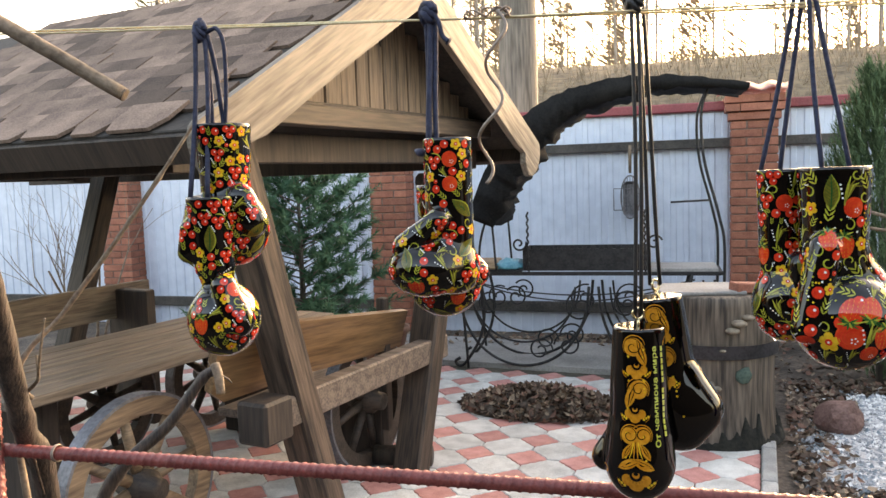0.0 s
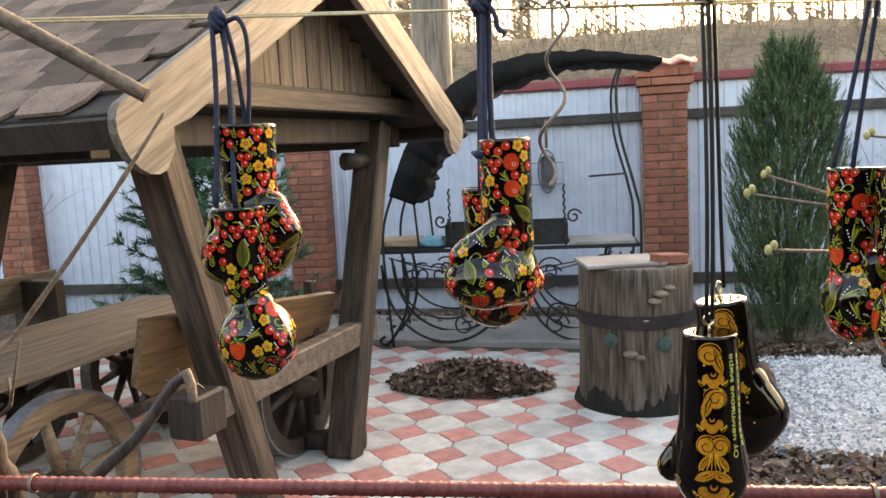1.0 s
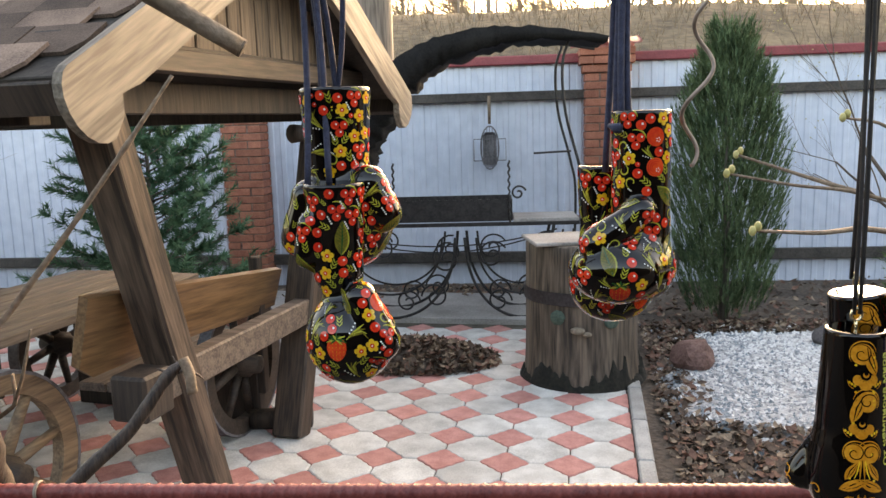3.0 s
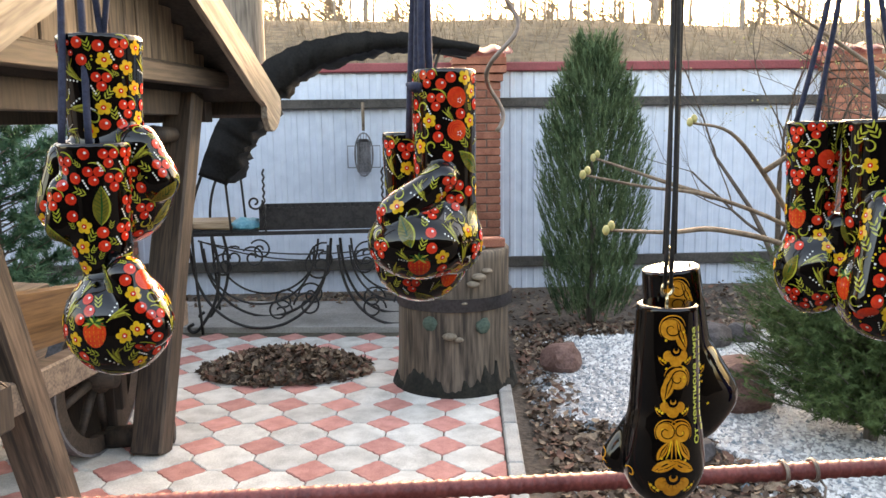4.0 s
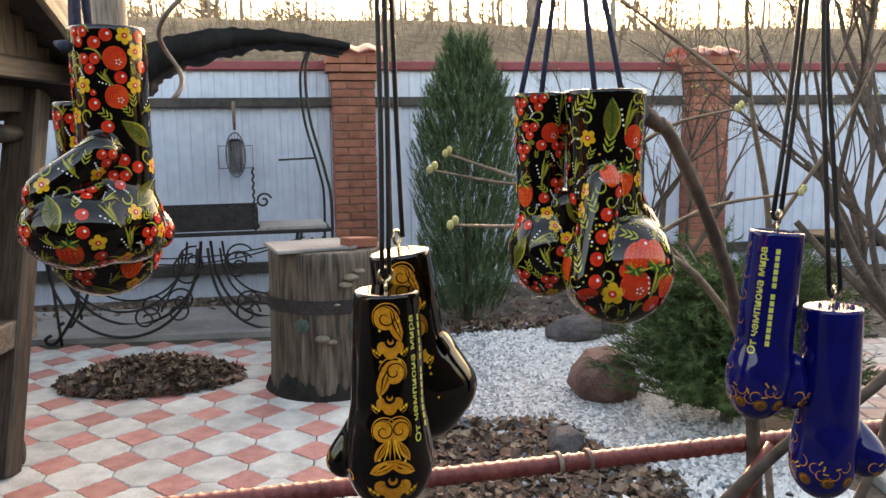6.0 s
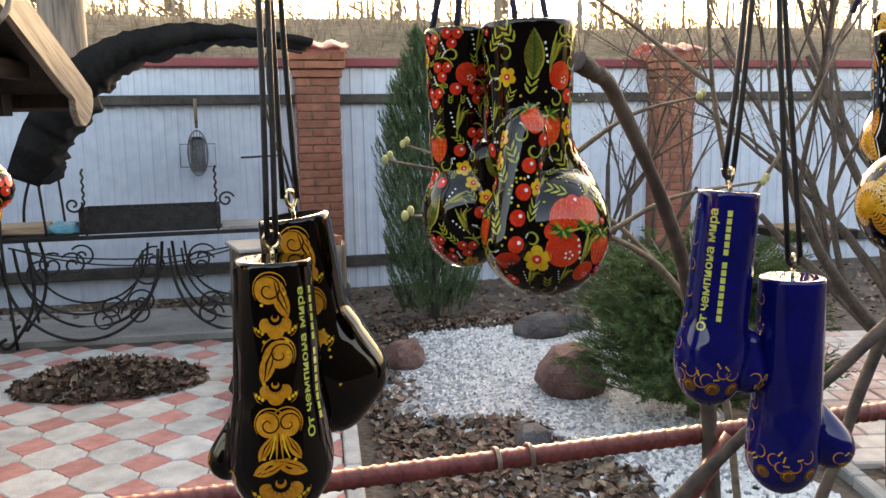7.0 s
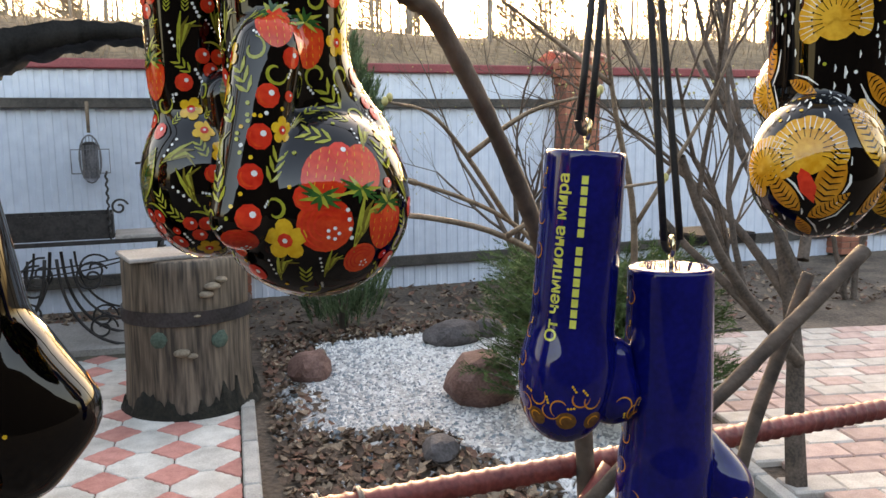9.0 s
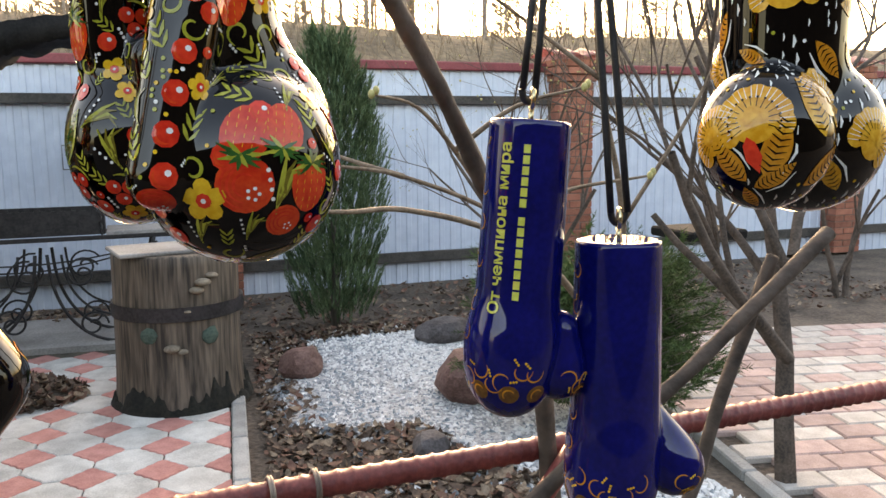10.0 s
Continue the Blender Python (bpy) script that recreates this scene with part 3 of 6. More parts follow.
for y in (GY0 + 0.02, GY1 - 0.02):
    add_box(bm, pose(-0.265, y, 0.87), 0.95, 0.008, 0.17)
for x in (-0.74, 0.21):
    add_box(bm, pose(x, (GY0 + GY1) / 2, 0.87), 0.008, 0.36, 0.17)
add_box(bm, pose(-0.265, (GY0 + GY1) / 2, 0.79), 0.95, 0.36, 0.01)
fire_box = part("fire_box", bm, M_iron, grill, "black steel fire box")
for k in range(15):
    add = -0.71 + k * 0.064
    box("notch", pose(add, GY0 + 0.02, 0.965), 0.034, 0.008, 0.03, M_iron, fire_box, 0.003)
for x in (-0.70, 0.19):
    tube("twisted_rod", [(x + 0.006 * math.cos(k * 1.3), GY0 + 0.006 * math.sin(k * 1.3), 0.78 + k * 0.012) for k in range(40)], 0.008, M_iron, grill, 6)
    tube("scroll", spiral(x + (0.07 if x > 0 else -0.07), 1.0, 0.06, 1.3, 0.3, 1 if x > 0 else -1, GY0), 0.008, M_iron, grill, 6)
box("side_shelf", pose(0.47, (GY0 + GY1) / 2, 0.79), 0.50, 0.42, 0.03, M_slab, grill, 0.006, "grey stone side shelf")
box("left_shelf", pose(-1.03, (GY0 + GY1) / 2, 0.785), 0.56, 0.40, 0.014, M_iron, grill, 0.004)
tagged(box("firewood", pose(-1.12, 6.76, 0.83, 2, 3, 8), 0.34, 0.24, 0.07, wood("split_firewood", (0.26, 0.17, 0.10), (0.50, 0.37, 0.24)), None, 0.012, jitter=0.012), "pale split firewood lying on the grill shelf", "firewood")
M_bag = mat("blue_plastic_bag", (0.05, 0.26, 0.36), (0.16, 0.45, 0.55), scale=12, rough=0.35, bump=0.4)
bm = bmesh.new()
bmesh.ops.create_icosphere(bm, subdivisions=3, radius=1)
for v in bm.verts:
    q = 1 + 0.35 * noise.noise(v.co * 2.3) + 0.15 * noise.noise(v.co * 7)
    v.co = Vector((v.co.x * 0.13 * q, v.co.y * 0.09 * q, max(-0.02, v.co.z * 0.06 * q)))
bag = tagged(obj("plastic_bag", bm, M_bag, None, True), "crumpled blue plastic bag on the grill shelf", "bag")
bag.location = (-0.86, 6.72, 0.815)

awning = tagged(new("awning"), "black curved sheet awning with a ragged edge over the grill", "awning")
prof = smooth_path([(0.92, 0, 2.13), (0.5, 0, 2.205), (0.1, 0, 2.225), (-0.3, 0, 2.17), (-0.62, 0, 2.03), (-0.86, 0, 1.80), (-1.02, 0, 1.52), (-1.14, 0, 1.22)], 8)
bm = bmesh.new()
rings = []
n = len(prof)
for j in range(5):
    y = 6.45 + 0.6 * j / 4
    outer, inner = [], []
    for i, p in enumerate(prof):
        q = prof[min(n - 1, i + 1)] - prof[max(0, i - 1)]
        inward = Vector((-q.z, 0, q.x)).normalized()
        u = i / (n - 1)
        width = 0.035 + 0.23 * min(1, 1.5 * u) ** 1.1 - 0.05 * max(0, u - 0.75) / 0.25
        ragged = 0.040 * noise.noise(Vector((i * 0.35, j * 0.7, 3))) + 0.045 * noise.noise(Vector((i * 1.3, j * 1.9, 8)))
        outer.append(bm.verts.new((p.x, y + 0.5 * ragged, p.z + 0.45 * ragged)))
        e = p + inward * (width + ragged * (0.4 + 1.2 * u))
        inner.append(bm.verts.new((e.x, y + ragged, e.z)))
    rings.append(outer + inner[::-1])
for a, b in zip(rings, rings[1:]):
    for i in range(2 * n):
        bm.faces.new((a[i], a[(i + 1) % (2 * n)], b[(i + 1) % (2 * n)], b[i]))
for ring in (rings[0], rings[-1]):
    for i in range(n - 1):
        bm.faces.new((ring[i], ring[i + 1], ring[2 * n - 2 - i], ring[2 * n - 1 - i]))
bmesh.ops.recalc_face_normals(bm, faces=bm.faces[:])
part("sheet", bm, M_felt, awning, "", True)
bm = bmesh.new()
add_tube(bm, [(p.x, 6.6, p.z - 0.02) for p in prof], 0.014, 6)
part("rib", bm, M_iron, awning, "", True)
bm = bmesh.new()
add_tube(bm, [(p.x, 7.3, p.z - 0.02) for p in prof], 0.014, 6)
part("rib", bm, M_iron, awning, "", True)
for y in (6.6, 7.3):
    tube("stay", smooth_path([(0.66, y, 2.16), (0.60, y, 1.95), (0.62, y, 1.6), (0.72, y, 1.2), (0.76, y, 0.9), (0.73, y, 0.0)], 6), 0.011, M_iron, awning, 6)
    tube("stay", smooth_path([(-1.12, y, 1.28), (-1.22, y, 1.0), (-1.24, y, 0.7), (-1.20, y, 0.0)], 6), 0.012, M_iron, awning, 6)
    tube("stay", smooth_path([(-1.02, y, 1.5), (-0.98, y, 1.2), (-0.95, y, 0.78)], 6), 0.010, M_iron, awning, 6)
tube("cross_rod", [(0.38, 6.6, 1.30), (0.66, 6.6, 1.31)], 0.008, M_iron, awning, 6)

basket = tagged(new("grill_basket"), "old steel grilling basket with a wooden handle hanging on the fence", "grilling basket")
bx, by = 0.04, 8.06
tube("handle", [(bx, by + 0.02, 1.78), (bx, by + 0.02, 1.52)], [0.016, 0.013], M_twig, basket, 8, "wooden handle")
oval = [(bx + 0.085 * math.sin(a), by, 1.30 + 0.20 * math.cos(a)) for a in [i * 0.3142 for i in range(21)]]
tube("hoop", oval, 0.007, M_tyre, basket, 6)
for k in range(-3, 4):
    hh = 0.20 * math.sqrt(max(0, 1 - (k * 0.025 / 0.088) ** 2))
    tube("wire", [(bx + k * 0.025, by, 1.30 - hh), (bx + k * 0.025, by, 1.30 + hh)], 0.003, M_tyre, basket, 5)
bm = bmesh.new()
add_tube(bm, [(bx - 0.15, by + 0.01, 1.18), (bx + 0.15, by + 0.01, 1.18), (bx + 0.15, by + 0.01, 1.38), (bx - 0.15, by + 0.01, 1.38), (bx - 0.15, by + 0.01, 1.18)], 0.005, 5)
part("square_frame", bm, M_tyre, basket)
bm = bmesh.new()
add_box(bm, pose(bx, by + 0.012, 1.28), 0.13, 0.006, 0.33, 0.03)
part("grate", bm, M_tyre, basket)

# ---- stump, leaf heap, stones, gravel ----
stump = tagged(new("tree_stump"), "tall weathered tree stump with a dark band and fungi", "stump")
SX, SY, SH, SR = 0.60, 5.27, 0.84, 0.335
bm = bmesh.new()
n = 40
rings = []
for z in (0.0, 0.03, 0.10, 0.2, 0.35, 0.5, 0.65, 0.78, SH - 0.012, SH):
    ring = []
    for k in range(n):
        a = k * 2 * math.pi / n
        q = SR * (1 + 0.035 * noise.noise(Vector((math.cos(a) * 1.5, math.sin(a) * 1.5, z * 1.2))) + 0.018 * noise.noise(Vector((math.cos(a) * 6, math.sin(a) * 6, z * 0.6)))) * (1 + 0.07 * math.exp(-z * 9)) * (0.965 if z == SH else 1)
        ring.append(bm.verts.new((SX + q * math.cos(a), SY + q * math.sin(a), z)))
    rings.append(ring)
for a, b in zip(rings, rings[1:]):
    for k in range(n):
        bm.faces.new((a[k], a[(k + 1) % n], b[(k + 1) % n], b[k]))
bm.faces.new(rings[-1])
stump_trunk = part("trunk", bm, M_stump, stump, "", True)
M_moss = mat("dark_damp_moss", (0.006, 0.0055, 0.0045), (0.022, 0.021, 0.014), scale=12, rough=0.95, bump=1.0)
bm = bmesh.new()
foot = []
nf_ = 132
for k in range(nf_):
    a = k * 2 * math.pi / nf_
    c = Vector((math.cos(a), math.sin(a), 0))
    hgt = 0.035 + max(0, 0.26 * noise.noise(c * 2.0 + Vector((0, 0, 3))) + 0.10 * noise.noise(c * 9)) + 0.035 * noise.noise(c * 30)
    col = []
    for u in (0.0, 0.5, 1.0):
        z = max(0.02, hgt) * u
        r = SR * (1.045 + 0.07 * math.exp(-z * 9)) + 0.012 * (1 - u) + 0.004 * noise.noise(c * 25 + Vector((0, 0, u * 4)))
        col.append(bm.verts.new((SX + r * c.x, SY + r * c.y, z)))
    col.append(bm.verts.new((SX + SR * 0.95 * c.x, SY + SR * 0.95 * c.y, max(0.02, hgt) + 0.004)))
    foot.append(col)
for k in range(nf_):
    a, b = foot[k], foot[(k + 1) % nf_]
    for q in range(3):
        bm.faces.new((a[q], b[q], b[q + 1], a[q + 1]))
part("mossy_foot", bm, M_moss, stump, "dark damp moss at the foot", True)
bm = bmesh.new()
lo, hi = [], []
for k in range(n):
    a = k * 2 * math.pi / n
    for lst, z in ((lo, 0.50), (hi, 0.575)):
        lst.append(bm.verts.new((SX + (SR + 0.016) * math.cos(a), SY + (SR + 0.016) * math.sin(a), z)))
for k in range(n):
    bm.faces.new((lo[k], lo[(k + 1) % n], hi[(k + 1) % n], hi[k]))
bmesh.ops.solidify(bm, geom=bm.faces[:], thickness=-0.006)
part("band", bm, M_tyre, stump, "dark steel band", True)
M_fungus = mat("pale_fungus", (0.14, 0.11, 0.08), (0.28, 0.23, 0.17), scale=20, rough=0.8)
for a, z, r in ((-1.25, 0.70, 0.045), (-1.1, 0.73, 0.035), (-1.35, 0.66, 0.04), (-1.75, 0.36, 0.045), (-1.6, 0.34, 0.03), (-1.5, 0.55, 0.02)):
    bm = bmesh.new()
    bmesh.ops.create_uvsphere(bm, u_segments=10, v_segments=6, radius=r)
    for v in bm.verts:
        v.co.z *= 0.45
    ob = part("fungus", bm, M_fungus, stump_trunk, "", True)
    ob.location = (SX + (SR + 0.01) * math.cos(a), SY + (SR + 0.01) * math.sin(a), z)
M_lichen = mat("green_lichen", (0.04, 0.070, 0.055), (0.075, 0.115, 0.09), scale=30, rough=0.9)
for a, z in ((-1.15, 0.41), (-2.1, 0.43)):
    bm = bmesh.new()
    bmesh.ops.create_uvsphere(bm, u_segments=10, v_segments=6, radius=0.05)
    for v in bm.verts:
        v.co *= 1 + 0.3 * noise.noise(v.co * 40)
        v.co.z *= 0.9
    ob = part("lichen", bm, M_lichen, stump_trunk, "", True)
    ob.scale = (1, 0.35, 1)
    ob.rotation_euler = (0, 0, a + math.pi / 2)
    ob.location = (SX + (SR + 0.0) * math.cos(a), SY + (SR + 0.0) * math.sin(a), z)
tagged(box("stone_plate", pose(0.50, 5.20, SH + 0.012, 0, 0, 10), 0.46, 0.40, 0.022, M_slab, None, 0.006), "thin grey stone plate on the stump", "plate")
tagged(box("loose_brick", pose(0.78, 5.12, SH + 0.033, 0, 4, 25), 0.20, 0.10, 0.055, M_brick, None, 0.006), "broken red brick lying on the stump", "brick")

M_leafs = [mat("dead_leaf_" + nm, a, b, scale=20, fine=120, rough=0.85, bump=0.3) for nm, a, b in (("dark", (0.055, 0.036, 0.026), (0.13, 0.084, 0.058)), ("tan", (0.18, 0.125, 0.085), (0.33, 0.245, 0.17)), ("red", (0.12, 0.058, 0.04), (0.22, 0.115, 0.078)))]


def leaf_stuff(name, label, places, size, parent=None):
    """Curled dead leaves, one joined mesh."""
    verts, faces, mats = [], [], []
    for x, y, z, tilt in places:
        s = size * random.uniform(0.6, 1.3)
        m = Matrix.Translation((x, y, z)) @ Euler((random.uniform(-tilt, tilt), random.uniform(-tilt, tilt), random.uniform(0, 6.28))).to_matrix().to_4x4()
        i = len(verts)
        c = random.uniform(0.1, 0.5)
        for px, py, pz in ((-1, 0, c), (-0.3, -0.55, 0), (-0.3, 0.55, 0.1), (0.4, -0.45, 0.05), (0.4, 0.45, 0.0), (1.1, 0, c * 0.8)):
            verts.append(tuple(m @ Vector((px * s, py * s, pz * s))))
        faces += [(i, i + 1, i + 2), (i + 1, i + 3, i + 4, i + 2), (i + 3, i + 5, i + 4)]
        k = random.choices((0, 1, 2), (5, 3, 2))[0]
        mats += [k] * 3
    me = bpy.data.meshes.new(name)
    me.from_pydata(verts, [], faces)
    for m_ in M_leafs:
        me.materials.append(m_)
    me.polygons.foreach_set("material_index", mats)
    me.update()
    return tagged(new(name, me), label, "leaves", kind="stuff")


heap_pl = []
for _ in range(1500):
    a, q = random.uniform(0, 6.28), math.sqrt(random.random())
    x, y = 0.56 * q * math.cos(a), 0.33 * q * math.sin(a)
    heap_pl.append((-0.46 + x, 5.55 + y - 0.05 * x, 0.01 + 0.13 * (1 - q * q) + random.uniform(-0.01, 0.02), 0.9))
leaf_stuff("leaf_heap", "heap of swept dead brown leaves on the patio", heap_pl, 0.028)
bm = bmesh.new()
bmesh.ops.create_uvsphere(bm, u_segments=24, v_segments=10, radius=1)
for v in bm.verts:
    v.co = Vector((v.co.x * 0.52, v.co.y * 0.30, max(0, v.co.z) * 0.11))
core = tagged(obj("leaf_mould", bm, M_soil, None, True), "dark core of the swept leaf heap", "leaf mould", kind="stuff")
core.location = (-0.46, 5.55, 0.002)

M_gravel = [mat("gravel_" + nm, a, b, scale=40, rough=0.8, bump=0.2) for nm, a, b in (("white", (0.66, 0.65, 0.63), (0.86, 0.85, 0.83)), ("grey", (0.22, 0.23, 0.24), (0.42, 0.43, 0.44)), ("blue_grey", (0.16, 0.20, 0.23), (0.30, 0.35, 0.38)))]


def gravel_share(x, y):
    """How likely gravel is at a place, 0 to 1; leaf litter has the rest."""
    k = 1.0
    k *= min(1.0, max(0.0, (x - 0.86 - 0.08 * (y - 3)) / 0.35 + 0.15))
    near = (x < 1.75 + 0.4 * noise.noise(Vector((x, y, 2)))) and y < 4.35 + 0.2 * noise.noise(Vector((x * 2, y * 2, 0)))
    if near:
        k *= 0.12
    if y > 6.2 or y > 5.6 and x < 1.5:
        k *= 0.1
    return k


M_gravelbed = mat("gravel_bed", (0.26, 0.26, 0.26), (0.62, 0.61, 0.60), scale=14, fine=60, rough=0.9, bump=0.8)
gb = quad_sheet("gravel_bed", [(1.06, 4.65), (1.30, 4.45), (1.75, 4.25), (2.0, 3.6), (2.5, 3.2), (2.75, 4.2), (3.0, 5.4), (2.5, 6.15), (1.6, 6.1), (1.3, 5.6)], -0.04, -0.006, M_gravelbed)
tagged(gb, "packed pale gravel under the loose stones", "gravel", kind="structure")
verts, faces, mats = [], [], []
litter = []
octa = [(1, 0, 0), (-1, 0, 0), (0, 1, 0), (0, -1, 0), (0, 0, 1), (0, 0, -1)]
otri = [(0, 2, 4), (2, 1, 4), (1, 3, 4), (3, 0, 4), (2, 0, 5), (1, 2, 5), (3, 1, 5), (0, 3, 5)]
for _ in range(24000):
    x, y = random.uniform(0.86, 3.2), random.uniform(3.0, 6.5)
    if x < 0.80 + 0.118 * (y - 3.85) + 0.05 or (x > 2.6 and y < 3.9 + (x - 2.6) * 2.2):
        continue
    k = gravel_share(x, y)
    if random.random() > k:
        if random.random() < 0.55:
            litter.append((x, y, random.uniform(-0.02, 0.015), 0.6))
        continue
    s = random.uniform(0.011, 0.026)
    i = len(verts)
    rot = Euler((random.uniform(0, 6), random.uniform(0, 6), random.uniform(0, 6))).to_matrix()
    for o in octa:
        v = rot @ Vector((o[0] * s * random.uniform(0.7, 1.3), o[1] * s * random.uniform(0.7, 1.2), o[2] * s * 0.75))
        verts.append((x + v.x, y + v.y, v.z - 0.015))
    faces += [tuple(i + q for q in f) for f in otri]
    white = min(0.92, max(0.2, 0.2 + 0.75 * (x - 1.3)))
    c = 0 if random.random() < white else random.choice((1, 1, 2))
    mats += [c] * 8
me = bpy.data.meshes.new("gravel")
me.from_pydata(verts, [], faces)
for m_ in M_gravel:
    me.materials.append(m_)
me.polygons.foreach_set("material_index", mats)
me.update()
tagged(new("gravel", me), "white and grey crushed gravel bed beside the kerb", "gravel", kind="stuff")
for _ in range(2600):
    x, y = random.uniform(-4, 5.5), random.uniform(6.3, 8.0)
    if y < 7.2 and x < 0.9:
        continue
    litter.append((x, y, random.uniform(-0.02, 0.02), 0.6))
for _ in range(1400):
    litter.append((random.uniform(2.9, 7.0), random.uniform(5.6, 7.6), random.uniform(-0.02, 0.02), 0.6))
for _ in range(400):
    litter.append((random.uniform(-2.0, 1.0), random.uniform(7.35, 7.9), random.uniform(0.0, 0.05), 0.6))
leaf_stuff("leaf_litter", "dead brown leaves scattered over the soil", litter, 0.030)

M_rock_red = mat("red_brown_granite", (0.10, 0.048, 0.038), (0.23, 0.13, 0.108), scale=9, fine=70, rough=0.8, bump=0.5)
M_rock_dark = mat("dark_grey_stone", (0.045, 0.04, 0.04), (0.13, 0.115, 0.115), scale=9, fine=70, rough=0.8, bump=0.5)


def rock(x, y, sx, sy, sz, material, label, seed):
    bm = bmesh.new()
    bmesh.ops.create_icosphere(bm, subdivisions=3, radius=1)
    for v in bm.verts:
        q = v.co.normalized()
        d = 1 + 0.28 * noise.noise(q * 1.1 + Vector((seed, 0, 0))) + 0.10 * noise.noise(q * 3 + Vector((0, seed, 0)))
        for nx in ((0.8, 0.3, 0.5), (-0.7, 0.5, 0.4), (0.1, -0.9, 0.35), (0.2, 0.1, 0.95)):
            nv = Vector(nx).normalized()
            d = min(d, 0.80 / max(0.05, q.dot(nv)))
        v.co = Vector((q.x * d * sx, q.y * d * sy, q.z * d * sz))
    ob = tagged(obj("garden_rock", bm, material, None, False), label, "rock", group="garden rocks")
    ob.location = (x, y, sz * 0.55)
    ob.rotation_euler = (0, 0, seed)


rock(1.32, 5.45, 0.17, 0.13, 0.11, M_rock_red, "red-brown granite rock at the gravel edge", 1.0)
rock(2.10, 4.62, 0.22, 0.19, 0.19, M_rock_red, "large angular red-brown rock in the gravel", 2.3)
rock(2.42, 5.85, 0.21, 0.15, 0.11, M_rock_dark, "flat dark grey stone behind the gravel", 3.1)
rock(1.60, 3.95, 0.10, 0.09, 0.07, M_rock_dark, "small dark stone in the leaf litter", 4.4)
rock(2.75, 5.95, 0.12, 0.10, 0.08, M_rock_dark, "small dark stone by the young bush", 5.2)
rock(3.4, 6.5, 0.16, 0.13, 0.10, M_rock_red, "red-brown rock near the fence", 6.6)


# ---- evergreen shrubs ----
def needle_mat(name, a, b):
    return mat(name, a, b, scale=5, fine=40, rough=0.8, bump=0.0, spec=0.2)


M_juniper = needle_mat("blue_green_juniper", (0.042, 0.080, 0.040), (0.125, 0.185, 0.090))
M_pine = needle_mat("dark_pine_needle", (0.036, 0.105, 0.062), (0.10, 0.22, 0.125))
M_spruce = needle_mat("green_spruce_needle", (0.030, 0.060, 0.020), (0.100, 0.155, 0.055))


def tri_mesh(name, verts, faces, material, parent):
    me = bpy.data.meshes.new(name)
    me.from_pydata(verts, [], faces)
    me.materials.append(material)
    me.update()
    ob = new(name, me)
    ob.parent = parent
    return ob


def sprays(verts, faces, p, d, length, needle, count, spread):
    """A twig set round with thin needles."""
    d = Vector(d).normalized()
    s = d.orthogonal().normalized()
    u = d.cross(s)
    for k in range(count):
        t = (k + random.random()) / count
        o = Vector(p) + d * length * t
        a = random.uniform(0, 6.28)
        w = (d * (1 - spread) + (s * math.cos(a) + u * math.sin(a)) * spread).normalized()
        side = w.cross(d)
        if side.length < 1e-4:
            continue
        side = side.normalized() * needle * 0.08
        i = len(verts)
        q = o + w * needle * random.uniform(0.7, 1.2)
        verts += [tuple(o - side), tuple(o + side), tuple(q)]
        faces.append((i, i + 1, i + 2))


juniper = tagged(new("juniper"), "tall slender blue-green juniper by the fence", "shrub")
tube("trunk", [(1.82, 6.62, -0.03), (1.83, 6.62, 0.6), (1.80, 6.62, 1.9)], [0.04, 0.03, 0.008], M_bark, juniper, 8)
V_, F_ = [], []
for _ in range(2400):
    h_ = random.random() ** 0.85
    z = 0.12 + 2.05 * h_
    env = 0.40 * (math.sin(math.pi * (0.16 + 0.80 * h_)) ** 0.75) * (1 + 0.25 * noise.noise(Vector((h_ * 5, random.random() * 2, 0))))
    a = random.uniform(0, 6.28)
    q = env * math.sqrt(random.random())
    p = Vector((1.82 + q * math.cos(a), 6.62 + q * math.sin(a), z - 0.10))
    d = Vector((math.cos(a) * 0.38, math.sin(a) * 0.38, 1))
    sprays(V_, F_, p, d, random.uniform(0.12, 0.24), 0.055, 20, 0.36)
tri_mesh("crown", V_, F_, M_juniper, juniper)


def conifer(name, label, x, y, height, radius, material, n_br, needle, top_taper=0.9, base=0.05):
    root = tagged(new(name), label, "shrub")
    tube("trunk", [(x, y, -0.03), (x, y, height * 0.9)], [0.035, 0.008], M_bark, root, 8)
    bmb = bmesh.new()
    V, F = [], []
    for k in range(n_br):
        t = (k + random.random()) / n_br
        z = base + (height - base - 0.06) * t
        L = radius * (1 - top_taper * t) * random.uniform(0.75, 1.15) + 0.05
        a = k * 2.4 + random.uniform(-0.3, 0.3)
        d = Vector((math.cos(a), math.sin(a), 0.25 + 0.5 * t))
        pts = [Vector((x, y, z)) + Vector((d.x * L * q, d.y * L * q, d.z * L * q * 0.6 + 0.18 * L * q * q)) for q in (0, 0.33, 0.66, 1)]
        add_tube(bmb, pts, [0.008, 0.006, 0.004, 0.002], 5)
        for q in range(14):
            tt = random.uniform(0.2, 1.0)
            i = min(2, int(tt * 3))
            p = pts[i].lerp(pts[i + 1], tt * 3 - i)
            sd = Vector((d.x + random.uniform(-0.9, 0.9), d.y + random.uniform(-0.9, 0.9), random.uniform(0.05, 0.9)))
            sprays(V, F, p, sd, random.uniform(0.08, 0.16), needle, 26, 0.55)
    part("branch", bmb, M_bark, root, "", True)
    tri_mesh("crown", V, F, material, root)
    return root


conifer("pine_bush", "young dark green pine behind the pavilion", -2.60, 6.55, 1.95, 0.85, M_pine, 95, 0.075, 0.62, 0.10)
